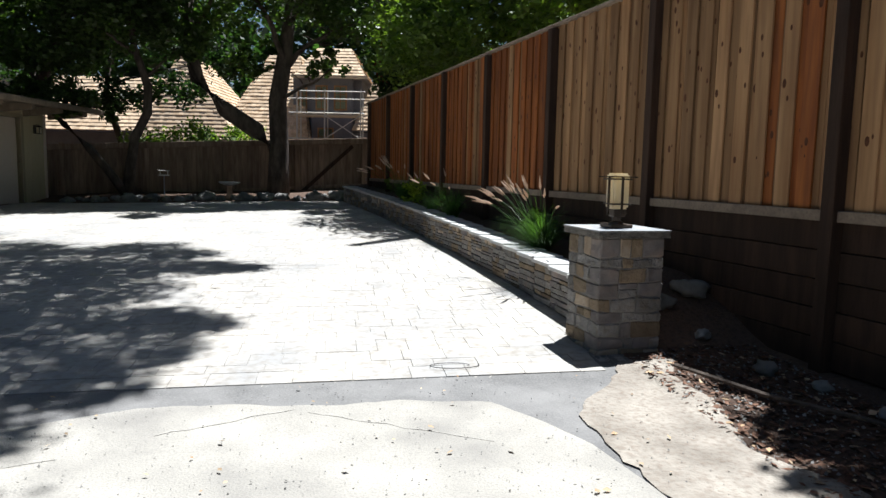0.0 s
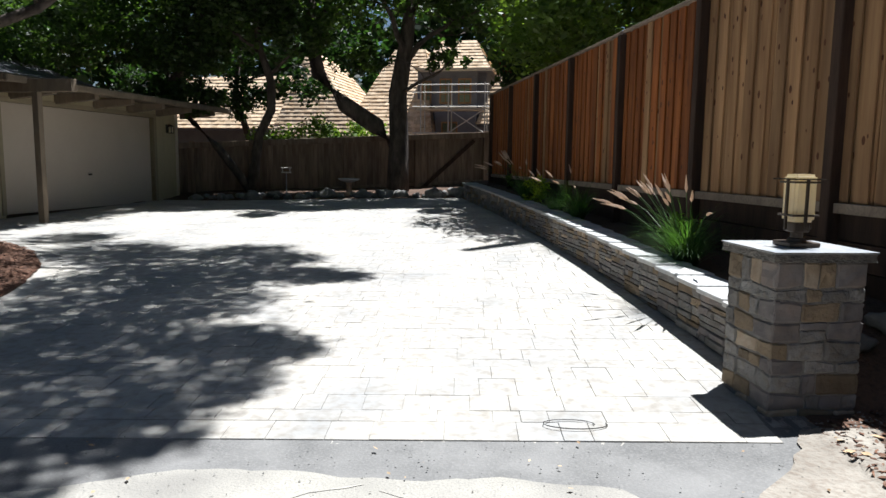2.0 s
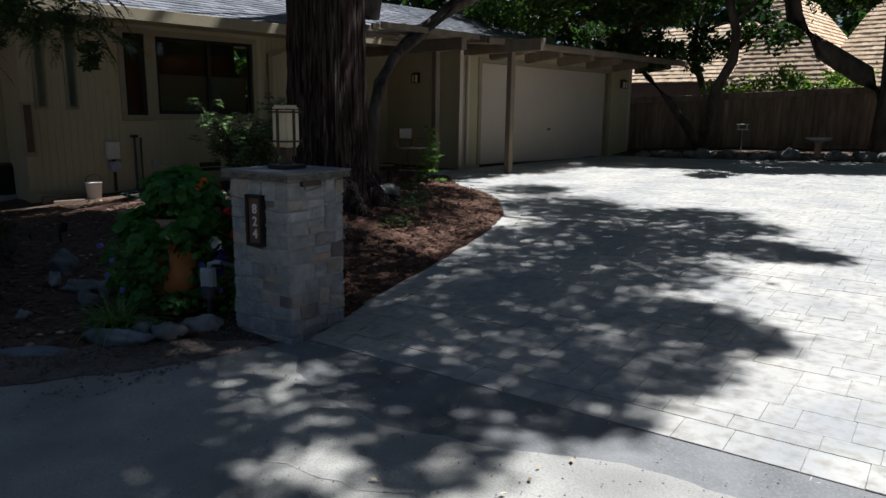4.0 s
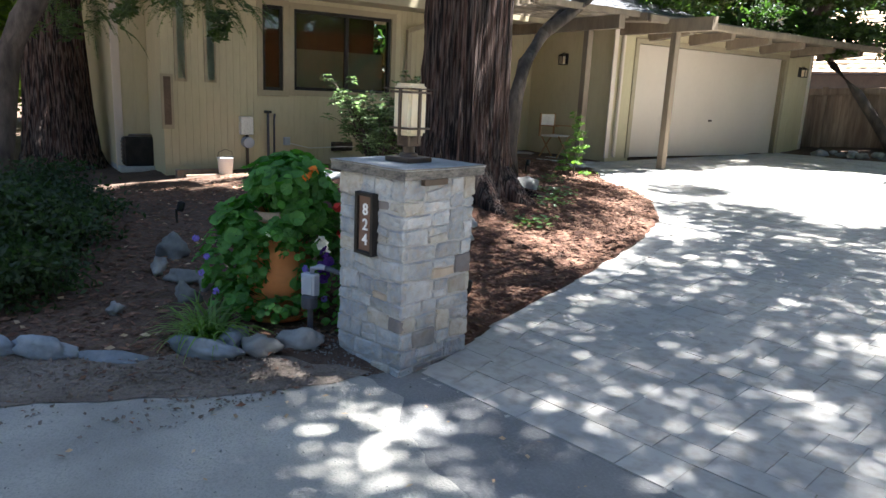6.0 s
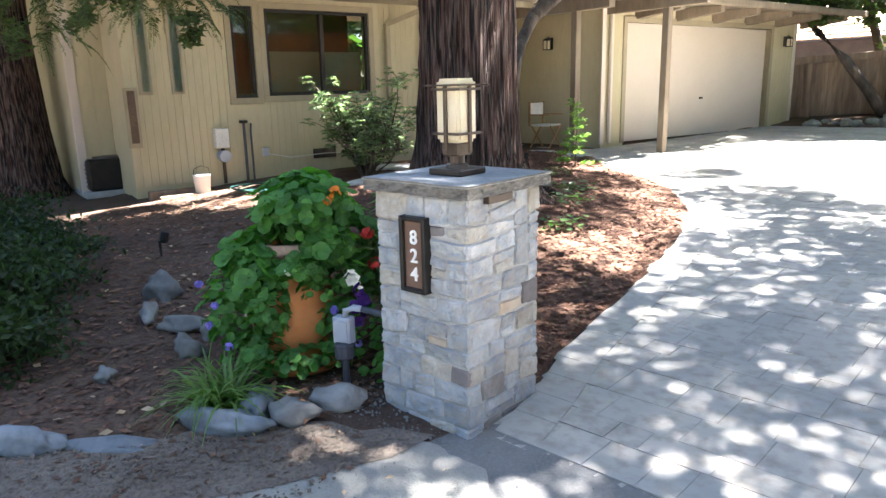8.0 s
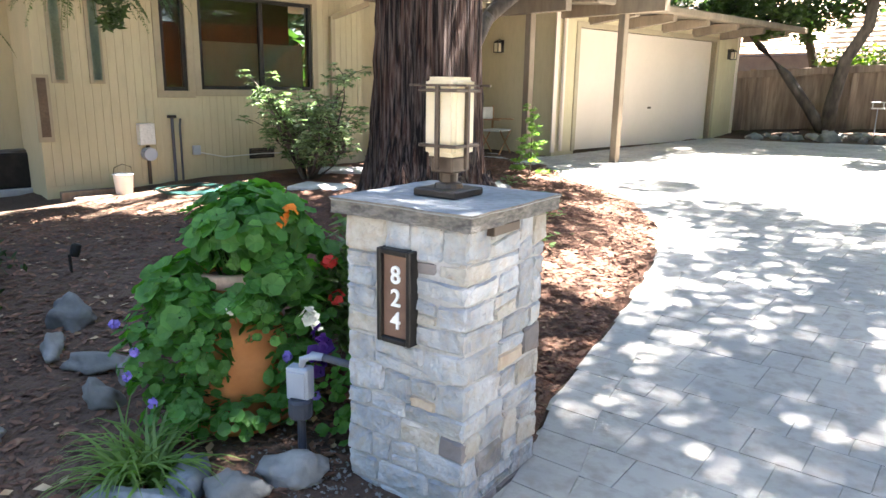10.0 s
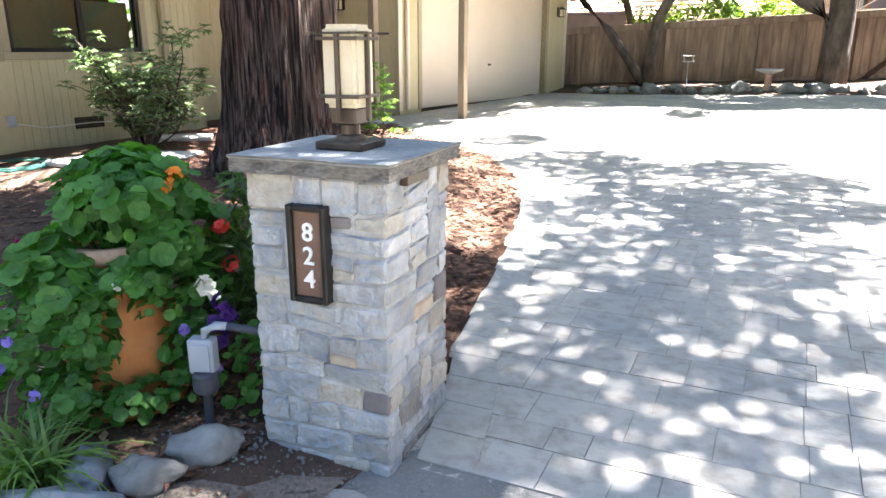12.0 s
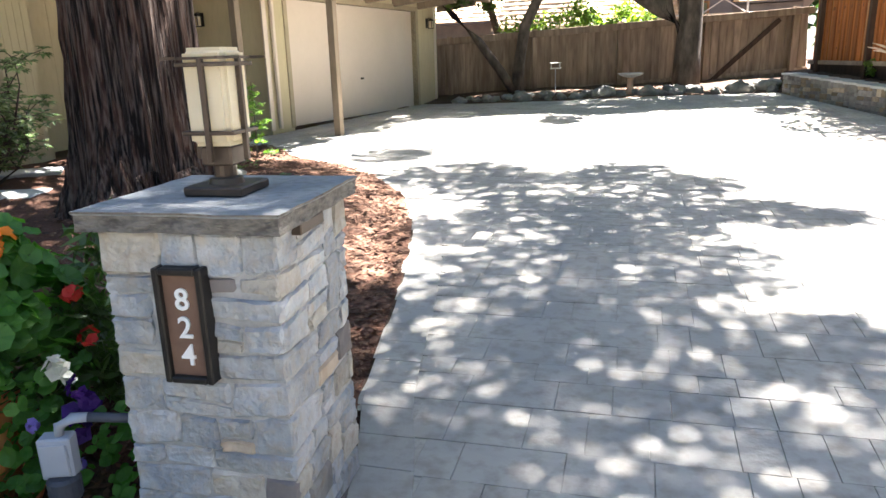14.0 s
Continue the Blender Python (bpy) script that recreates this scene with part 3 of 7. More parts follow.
# garage block: front y = 0, door opening 0..4.9
hwall(-0.62, 0, 0, 0.2, 0.2, 2.9)
hwall(4.9, 5.95, 0, 0.2, 0.2, 2.9)
hwall(0, 4.9, 0, 0.2, 2.57, 2.9)
groove_wall(-0.62, -0.09, 0, 0.42, 2.88, 0.27)
groove_wall(5.0, 5.95, 0, 0.42, 2.88, 0.33)
hwall(5.75, 5.95, 0.2, 7, 0.2, 2.9)
hwall(-0.62, -0.42, 0.2, 2.3, 0.2, 2.9)
door = part("garage_door", boxed(0, 4.9, 0.1, 0.15, 0.43, 2.57), M_garage, house, "plain beige garage door, closed")
part("handle", boxed(2.5, 2.6, 0.07, 0.1, 1.15, 1.19, 0.006), M_bronze, door)
for a in ((-0.1, 0, -0.035, 0.1, 0.43, 2.67), (4.9, 5.0, -0.035, 0.1, 0.43, 2.67), (0, 4.9, -0.03, 0.1, 2.57, 2.67)):
    part("door_trim", boxed(*a, 0.004), M_trim, house)
for xx in (-0.62, 5.95):
    part("corner_trim", boxed(xx - 0.05, xx + 0.05, -0.03, 0.0, 0.43, 2.88, 0.003), M_garage, house)
part("downspout", boxed(-0.5, -0.44, -0.1, -0.04, 0.45, 2.75, 0.01), M_garage, house)
# garage roof with overhang and beam tails
bm = boxed(-1.0, 7.0, -1.0, 8, 0, 0.14, 0.01)
part("garage_roof", bm, M_post, house, at=pose(0, 0, 2.9, 4, 0, 0))
part("gutter", boxed(-1.0, 7.0, -1.1, -1.0, 2.82, 2.95, 0.02), M_post, house)
for j in range(6):
    bm = boxed(-0.07, 0.07, -0.95, 0.05, 2.62, 2.85, 0.01)
    for v in bm.verts:
        if v.co.y < -0.9 and v.co.z < 2.7:
            v.co.z += 0.1
    part("rafter_tail", bm, M_post, house, at=pose(0.3 + 1.2 * j, 0, 0))
# porch recess
hwall(-4.0, -0.62, 2.3, 2.5, 0.2, 3.0)
groove_wall(-3.9, -0.65, 2.3, 0.42, 2.9, 0.3)
hwall(-3.6, -3.4, 1.7, 2.3, 0.2, 3.0)
# window front at y = 1.7
WY = 1.7
hwall(-8.2, -6.68, WY, WY + 0.2, -0.1, 3.1)
hwall(-6.68, -6.34, WY, WY + 0.2, -0.1, 1.42)
hwall(-6.68, -6.34, WY, WY + 0.2, 2.72, 3.1)
hwall(-6.34, -6.16, WY, WY + 0.2, -0.1, 3.1)
hwall(-6.16, -4.38, WY, WY + 0.2, -0.1, 1.44)
hwall(-6.16, -4.38, WY, WY + 0.2, 2.7, 3.1)
hwall(-4.38, -3.4, WY, WY + 0.2, -0.1, 3.1)
groove_wall(-8.2, -6.75, WY, 0.25, 3.05, 0.105)
groove_wall(-6.16, -4.4, WY, 0.25, 1.36, 0.105)
groove_wall(-4.28, -3.45, WY, 0.25, 3.05, 0.105)
hwall(-8.2, -8.0, WY + 0.2, 2.9, -0.1, 4.6)
hwall(-8.7, -8.2, 2.7, 2.9, -0.1, 4.6)
groove_wall(-8.6, -8.2, 2.7, 0.1, 4.5)
# trim in the pale door colour, which paints in the sunlight on this edge
part("corner_trim", boxed(-8.72, -8.6, 2.67, 2.7, 0.1, 4.5, 0.003), M_garage, house)
hwall(-8.7, -8.5, 2.9, 9, -0.1, 4.6)


def window(name, x0, x1, z0, z1, y, mull=(), curtain=None):
    w = thing(name, HM, "dark-framed window with closed panes", "window", kind="structure")
    f = 0.05
    for a in ((x0, x1, z0, z0 + f), (x0, x1, z1 - f, z1), (x0, x0 + f, z0 + f, z1 - f), (x1 - f, x1, z0 + f, z1 - f)):
        part("window_frame", boxed(a[0], a[1], y + 0.0, y + 0.07, a[2], a[3], 0.004), M_black, w)
    edges = [x0 + f, *mull, x1 - f]
    for m_ in mull:
        part("window_frame", boxed(m_ - 0.03, m_ + 0.03, y - 0.005, y + 0.07, z0 + f, z1 - f, 0.004), M_black, w)
    for a, b in zip(edges, edges[1:]):
        p = part("pane", boxed(a, b, y + 0.03, y + 0.036, z0 + f, z1 - f), M_glass, w)
        p.visible_shadow = False
    for a in ((x0 - 0.09, x1 + 0.09, z0 - 0.09, z0), (x0 - 0.09, x1 + 0.09, z1, z1 + 0.09), (x0 - 0.09, x0, z0, z1), (x1, x1 + 0.09, z0, z1)):
        part("window_trim", boxed(a[0], a[1], y - 0.03, y, a[2], a[3], 0.004), M_trim, w)
    if curtain:
        part("curtain", boxed(x0 + f, x1 - f, y + 0.2, y + 0.22, z0 + f, curtain), M_curtain, w, "pale green half curtain")
    part("interior_or_reflection", boxed(x0 - 0.3, x1 + 0.3, y + 1.2, y + 1.25, z0 - 0.4, z1 + 0.3), M_indoor, w)
    return w


window("window_1", -6.16, -4.38, 1.44, 2.70, WY, mull=(-5.22,), curtain=2.1)
window("window_2", -6.68, -6.34, 1.42, 2.72, WY)
for j, (x0, z0, z1) in enumerate(((-8.0, 1.5, 2.75), (-7.57, 1.5, 2.75))):
    w = thing(f"window_{3 + j}", HM, "narrow tan-framed slit window", "window", kind="structure")
    part("window_frame", boxed(x0 - 0.02, x0 + 0.16, WY - 0.04, WY - 0.013, z0, z1, 0.004), M_trim, w)
    part("pane", boxed(x0 + 0.025, x0 + 0.125, WY - 0.05, WY - 0.04, z0 + 0.04, z1 - 0.04), M_glass, w)
    # pale green curtain colour here stands in for foliage reflected in the pane
    part("interior_or_reflection", boxed(x0 + 0.025, x0 + 0.125, WY - 0.042, WY - 0.039, z0 + 0.04, z1 - 0.04), M_curtain, w)
w = thing("window_5", HM, "narrow dark slit window low on the wall", "window", kind="structure")
part("window_frame", boxed(-8.23, -8.05, WY - 0.045, WY - 0.013, 0.8, 1.6, 0.004), M_trim, w)
part("pane", boxed(-8.19, -8.09, WY - 0.05, WY - 0.045, 0.86, 1.56), M_indoor, w)

# main roof: courses of shingle strips rising from the eave
def roof(name, x0, x1, y_eave, z_eave, rise, run, m, step, label_parent, thick=0.02):
    verts, faces = [], []
    n = int(math.hypot(rise, run) / step)
    for j in range(n):
        ya, za = y_eave + run * j / n, z_eave + rise * j / n
        yb, zb = y_eave + run * (j + 1.25) / n, z_eave + rise * (j + 1.25) / n
        x = x0 - rnd.random() * 0.2
        while x < x1:
            w_ = rnd.uniform(0.6, 1.4) * step * 1.3
            a, b = max(x, x0), min(x + w_, x1)
            if b > a:
                i = len(verts)
                dz = thick * rnd.uniform(0.7, 1.3)
                dy = rnd.uniform(-0.08, 0.08) * step
                verts += [(a, ya + dy, za), (b, ya + dy, za), (b, ya + dy, za + dz), (a, ya + dy, za + dz), (b, yb, zb + 0.003), (a, yb, zb + 0.003)]
                faces += [(i, i + 1, i + 2, i + 3), (i + 3, i + 2, i + 4, i + 5)]
            x += w_ + 0.004
    ob = raw(name, verts, faces, m, label_parent)
    return ob


roof("roof", -8.6, 0.4, 0.85, 2.98, 2.0, 5.2, M_shingle, 0.16, house)
part("fascia", boxed(-8.6, 0.4, 0.8, 0.86, 2.82, 3.0, 0.005), M_trim, house)
part("soffit", boxed(-8.6, 0.4, 0.86, 1.7, 2.86, 2.9), M_trim, house)
part("roof_deck", boxed(-8.6, 0.4, 0.88, 6.3, -0.06, -0.02), M_trim, house, at=pose(0, 0.0, 2.66, math.degrees(math.atan2(2.0, 5.2)), 0, 0))
roof("roof", -0.6, 7.0, 1.5, 3.08, 1.6, 5.0, M_shingle, 0.16, house)
part("wall", boxed(-4.0, -2.0, 4.2, 6, 3.0, 6.2), M_siding, house, "tan chimney block above the roof")
bm = tube(bmesh.new(), [(1.2, 5.0, 4.0), (1.2, 5.0, 5.3)], [0.12, 0.12], 12)
tube(bm, [(1.2, 5.0, 5.3), (1.2, 5.0, 5.45)], [0.19, 0.19], 12)
part("roof_vent", bm, M_black, house, "black flue pipe with a cap")

# pergola over the porch
perg = thing("pergola", HM, "brown-painted timber pergola with two posts", "pergola")
for px, py in ((-1.456, -0.134), (-0.483, -1.218)):
    part("post", boxed(px - 0.06, px + 0.06, py - 0.06, py + 0.06, 0.3, 2.68, 0.006), M_post, perg)
    part("post_strip", boxed(px + 0.06, px + 0.085, py - 0.03, py + 0.03, 0.35, 2.68, 0.004), M_trim, perg)
    bm = boxed(px - 0.07, px + 0.07, py - 0.75, 2.3, 2.68, 2.9, 0.006)
    part("beam", bm, M_post, perg)
for j in range(13):
    yy = -0.85 + 0.25 * j
    if j == 2:
        yy += 0.06
    part("slat", boxed(-3.4, -1.2 + (0.55 if yy < -0.1 else 0.9), yy, yy + 0.05, 2.9, 3.0, 0.004), M_post, perg)

# ---------------------------------------------------------------- stone pillars
def stone_bm(w, h, d, seed):
    """A split-face block that sits in the plane y=0 with its face at -d."""
    r = random.Random(seed)
    bm = bmesh.new()
    nx, nz = 6, 5
    o = Vector((r.uniform(0, 50), r.uniform(0, 50), 0))
    tilt_x, tilt_z = r.uniform(-0.012, 0.012), r.uniform(-0.012, 0.012)
    grid = []
    for a in range(nx + 1):
        col = []
        for b in range(nz + 1):
            fx, fz = (0, 0.06, 0.28, 0.5, 0.72, 0.94, 1)[a], (0, 0.1, 0.36, 0.64, 0.9, 1)[b]
            rim = a in (0, nx) or b in (0, nz)
            y = -d * (0.62 if rim else 1.0) - 0.006 * noise.noise(o + Vector((fx * w * 16, fz * h * 22, 0))) - 0.004 * noise.noise(o * 2 + Vector((fx * w * 45, fz * h * 45, 0))) + tilt_x * (fx - 0.5) + tilt_z * (fz - 0.5)
            fx2 = fx + (0 if a in (0, 1, nx - 1, nx) else r.uniform(-0.05, 0.05))
            fz2 = fz + (0 if b in (0, 1, nz - 1, nz) else r.uniform(-0.05, 0.05))
            jx = r.uniform(-0.003, 0.003) if rim else 0
            if a in (0, nx) and b in (0, nz):
                fx2, fz2 = abs(fx2 - r.uniform(0.01, 0.05)), abs(fz2 - r.uniform(0.01, 0.07))
            col.append(bm.verts.new((w * fx2 + jx, min(y, -0.004), h * fz2 + (r.uniform(-0.003, 0.003) if rim else 0))))
        grid.append(col)
    for a in range(nx):
        for b in range(nz):
            bm.faces.new((grid[a][b], grid[a + 1][b], grid[a + 1][b + 1], grid[a][b + 1]))
    loop = [grid[a][0] for a in range(nx + 1)] + [grid[nx][b] for b in range(1, nz + 1)] + [grid[a][nz] for a in range(nx - 1, -1, -1)] + [grid[0][b] for b in range(nz - 1, 0, -1)]
    back = [bm.verts.new((v.co.x, 0.02, v.co.z)) for v in loop]
    n = len(loop)
    for k in range(n):
        bm.faces.new((loop[(k + 1) % n], loop[k], back[k], back[(k + 1) % n]))
    return bm


def stone_mat(r, warm=False):
    k = r.random()
    if warm:
        return M_stonedark if k < 0.2 else M_stonegrey if k < 0.66 else M_stonebrown if k < 0.92 else M_stonewarm
    return M_stonedark if k < 0.02 else M_stonewarm if k < 0.04 else M_stonetan if k < 0.17 else M_stone


def courses(total, r, lo=0.07, hi=0.135):
    out, z = [], 0.0
    while z < total - 0.03:
        h = min(r.uniform(lo, hi), total - z)
        if total - z - h < 0.045:
            h = total - z
        out.append((z, h))
        z += h
    return out


def lamp(parent_pose, label):
    lm = thing("pillar_lamp", parent_pose, label, "lamp")
    part("base_plate", boxed(-0.095, 0.095, -0.095, 0.095, 0, 0.028, 0.005), M_bronze, lm)
    bm = lathe(bmesh.new(), [(0.055, 0.028), (0.05, 0.045), (0.035, 0.05), (0.035, 0.085), (0.05, 0.095), (0.05, 0.13)], 16)
    part("stem", bm, M_bronze, lm)
    part("cup", boxed(-0.05, 0.05, -0.05, 0.05, 0.085, 0.145, 0.006), M_bronze, lm)
    g = boxed(-0.069, 0.069, -0.069, 0.069, 0.145, 0.428)
    bmesh.ops.bevel(g, geom=g.edges[:], offset=0.016, segments=3, affect="EDGES")
    part("glass_shade", g, M_lampglass, lm, "cream art-glass shade", smooth=False)
    for sx, sy in ((1, 0), (-1, 0), (0, 1), (0, -1)):
        cx, cy = sx * 0.077, sy * 0.077
        part("bar", boxed(cx - 0.008, cx + 0.008, cy - 0.008, cy + 0.008, 0.10, 0.40, 0.002), M_bronze, lm)
        for z in (0.18, 0.375):
            if sx:
                part("band", boxed(cx - 0.006, cx + 0.006, -0.08, 0.08, z, z + 0.012, 0.002), M_bronze, lm)
            else:
                part("band", boxed(-0.08, 0.08, cy - 0.006, cy + 0.006, z, z + 0.012, 0.002), M_bronze, lm)
        if sx:
            part("rod", boxed(cx - 0.004, cx + 0.004, -0.125, 0.125, 0.395, 0.403), M_bronze, lm)
        else:
            part("rod", boxed(-0.125, 0.125, cy - 0.004, cy + 0.004, 0.3945, 0.4025), M_bronze, lm)
    return lm


def quad_stone(c, d, seed, ends=(False, False)):
    """A split-face stone on four face corners (x, z), d deep; ends that wrap a corner of the pillar stay full."""
    r = random.Random(seed)
    mx, mz = sum(p[0] for p in c) / 4, sum(p[1] for p in c) / 4
    g = 0.0035
    q = []
    for k, (x, z) in enumerate(c):
        left = k in (0, 3)
        gx = 0 if (ends[0] if left else ends[1]) else g
        q.append((x + gx * (1 if left else -1) + r.uniform(-0.004, 0.004) * (gx > 0), z + g * (1 if k < 2 else -1) + r.uniform(-0.003, 0.003)))
    o = Vector((r.uniform(0, 50), r.uniform(0, 50), 0))
    tx, tz = r.uniform(-0.009, 0.009), r.uniform(-0.008, 0.008)
    U = (0, 0.05, 0.27, 0.5, 0.73, 0.95, 1)
    V = (0, 0.09, 0.36, 0.64, 0.91, 1)
    nx, nz = len(U) - 1, len(V) - 1
    bm = bmesh.new()
    grid = []
    for a, u in enumerate(U):
        col = []
        for b, v in enumerate(V):
            rim = a in (0, nx) or b in (0, nz)
            x = (q[0][0] * (1 - u) + q[1][0] * u) * (1 - v) + (q[3][0] * (1 - u) + q[2][0] * u) * v
            z = (q[0][1] * (1 - u) + q[1][1] * u) * (1 - v) + (q[3][1] * (1 - u) + q[2][1] * u) * v
            if a in (0, nx) and b in (0, nz):
                k = r.uniform(0.02, 0.11)
                x, z = x + (mx - x) * k, z + (mz - z) * k
            y = -d * (0.66 if rim else 1.0) - 0.007 * noise.noise(o + Vector((x * 15, z * 21, 0))) - 0.004 * noise.noise(o * 2 + Vector((x * 48, z * 48, 0)))
            y += (tx * (u - 0.5) + tz * (v - 0.5)) * (0.4 if rim else 1)
            col.append(bm.verts.new((x + (r.uniform(-0.003, 0.003) if rim else r.uniform(-0.006, 0.006)), min(y, -0.012), z + r.uniform(-0.003, 0.003))))
        grid.append(col)
    for a in range(nx):
        for b in range(nz):
            bm.faces.new((grid[a][b], grid[a + 1][b], grid[a + 1][b + 1], grid[a][b + 1]))
    loop = [grid[a][0] for a in range(nx + 1)] + [grid[nx][b] for b in range(1, nz + 1)] + [grid[a][nz] for a in range(nx - 1, -1, -1)] + [grid[0][b] for b in range(nz - 1, 0, -1)]
    back = [bm.verts.new((v.co.x, 0.01, v.co.z)) for v in loop]
    n = len(loop)
    for k in range(n):
        bm.faces.new((loop[(k + 1) % n], loop[k], back[k], back[(k + 1) % n]))
    return bm


def pillar(cx, cy, rot, z0, ztop, seed, label):
    r = random.Random(seed)
    p = thing("stone_pillar", pose(cx, cy, z0, 0, 0, rot), label, "pillar")
    H = ztop - z0 - 0.06
    hw = 0.245
    side = 2 * hw
    warm = cx > 0
    part("core", boxed(-hw - 0.0165, hw + 0.0165, -hw - 0.0165, hw + 0.0165, -0.1, H - 0.001), M_stonegrey if warm else M_mortar, p)
    bands = [-0.02]
    while bands[-1] < H:
        h = r.uniform(0.058, 0.128)
        bands.append(H if H - bands[-1] - h < 0.06 else bands[-1] + h)
    nb_ = len(bands) - 1

    def edge(f, x, b):
        """The wavering height of a bed joint round the pillar."""
        if b <= 0 or b >= nb_:
            return bands[min(b, nb_)]
        u = 2 * math.pi * ((f * side + x + hw) % (4 * side)) / (4 * side)
        return bands[b] + 0.022 * noise.noise(Vector((math.cos(u) * 2.6, math.sin(u) * 2.6, b * 3.7 + seed)))

    corner = {}
    taken = {(f, b): [] for f in range(4) for b in range(nb_ + 1)}
    for f in range(4):
        for b in range(nb_):
            cuts = sorted(taken[f, b])
            spans, x = [], -hw - 0.023
            for a_, e_ in cuts:
                spans.append((x, a_))
                x = e_
            spans.append((x, hw + 0.023))
            for xa, xe in spans:
                x = xa
                while x < xe - 0.02:
                    w = r.uniform(0.085, 0.15) if r.random() < 0.4 else r.uniform(0.14, 0.25)
                    if xe - x - w < 0.075:
                        w = xe - x
                    first, last = x < -hw, x + w > hw
                    lean_a = 0 if first else r.uniform(-0.012, 0.012)
                    tops = b + 1
                    if not first and not last and b + 1 < nb_ and w < 0.17 and r.random() < 0.3 and bands[b + 2] - bands[b] < 0.22:
                        tops = b + 2
                        taken[f, b + 1].append((x, x + w))
                    quad = [(x, edge(f, x, b)), (x + w, edge(f, x + w, b)), (x + w, edge(f, x + w, tops)), (x, edge(f, x, tops))]
                    pieces = [quad]
                    hh = quad[3][1] - quad[0][1]
                    if not first and not last and hh > 0.1 and r.random() < 0.4:
                        k1, k2 = r.uniform(0.35, 0.65), r.uniform(0.35, 0.65)
                        ml = (x, quad[0][1] + (quad[3][1] - quad[0][1]) * k1)
                        mr_ = (x + w, quad[1][1] + (quad[2][1] - quad[1][1]) * k2)
                        pieces = [[quad[0], quad[1], mr_, ml], [ml, mr_, quad[2], quad[3]]]
                    for pc in pieces:
                        if first or last:
                            key = ((f + (1 if last else 0)) % 4, b)
                            m_ = corner.setdefault(key, stone_mat(r, warm))
                        else:
                            m_ = stone_mat(r, warm)
                        low = sum(v[1] for v in pc) / 4
                        if not warm and 0.16 < low < 0.3 and f in (0, 1) and (last if f == 0 else not last) and r.random() < 0.55:
                            m_ = M_stonedark if r.random() < 0.6 else M_stonegrey
                        ob = part("stone", quad_stone(pc, r.uniform(0.023, 0.03), r.random(), (first, last)), m_, p)
                        ob.matrix_basis = pose(0, 0, 0, 0, 0, 90 * f) @ pose(0, -hw, 0)
                    x += w
    # top slab with a chipped rim
    bm = boxed(-0.305, 0.305, -0.305, 0.305, H, H + 0.058)
    bmesh.ops.subdivide_edges(bm, edges=bm.edges[:], cuts=9, use_grid_fill=True)
    for v in bm.verts:
        if abs(v.co.x) > 0.3 or abs(v.co.y) > 0.3:
            k = noise.noise(v.co * 17 + Vector((seed, 0, 0))) * 0.014 - (0.005 if v.co.z > H + 0.05 else 0)
            v.co.x -= k * (1 if v.co.x > 0.3 else -1 if v.co.x < -0.3 else 0)
            v.co.y -= k * (1 if v.co.y > 0.3 else -1 if v.co.y < -0.3 else 0)
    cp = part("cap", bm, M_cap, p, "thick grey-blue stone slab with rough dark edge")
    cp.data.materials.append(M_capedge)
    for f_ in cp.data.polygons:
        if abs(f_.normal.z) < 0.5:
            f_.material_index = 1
    return p, H


pl, plH = pillar(-3.61, 4.883, 3.7, -0.02, 1.143, 21, "square ledgestone pillar with slab cap beside the driveway")
part("light_box", boxed(-0.035, 0.14, 0, 0.05, 0, 0.035, 0.003), M_bronze, pl, "small bronze downlight under the cap", at=pose(0, 0, 0, 0, 0, 90) @ pose(-0.12, -0.30, plH - 0.036))
lamp(pose(-3.61, 4.883, 1.143, 0, 0, 3.7), "bronze craftsman lamp with cream glass on the pillar")
pr, prH = pillar(2.464, 5.414, 6.4, 0.05, 1.056, 33, "square ledgestone pillar with slab cap ending the planter wall")
lamp(pose(2.464, 5.414, 1.056, 0, 0, 6.4), "bronze craftsman lamp with cream glass on the shorter pillar")

# house number plaque
sg = thing("house_number_sign", pose(-3.61, 4.883, 0, 0, 0, 3.7) @ pose(-0.012, -0.282, 0.64), "black-framed brown plaque with white numerals 824", "sign")
part("backing", boxed(-0.062, 0.062, -0.012, 0.02, 0.01, 0.335), M_plaque, sg)
for a in ((-0.076, -0.056, 0, 0.345), (0.056, 0.076, 0, 0.345), (-0.056, 0.056, 0, 0.02), (-0.056, 0.056, 0.325, 0.345)):
    part("frame", boxed(a[0], a[1], -0.032, 0.02, a[2], a[3], 0.004), M_black, sg)
for ch, z in (("8", 0.222), ("2", 0.138), ("4", 0.055)):
    cu = bpy.data.curves.new("numeral", "FONT")
    cu.body, cu.size, cu.align_x, cu.extrude = ch, 0.089, "CENTER", 0.003
    cu.offset = 0.0012
    tmp = new("numeral", cu)
    me = bpy.data.meshes.new_from_object(tmp.evaluated_get(bpy.context.evaluated_depsgraph_get()))
    bpy.data.objects.remove(tmp)
    me.materials.clear()
    me.materials.append(M_white)
    ob = new("numeral", me)
    ob.parent = sg
    ob.matrix_basis = pose(0, -0.0155, z, 90, 0, 0)

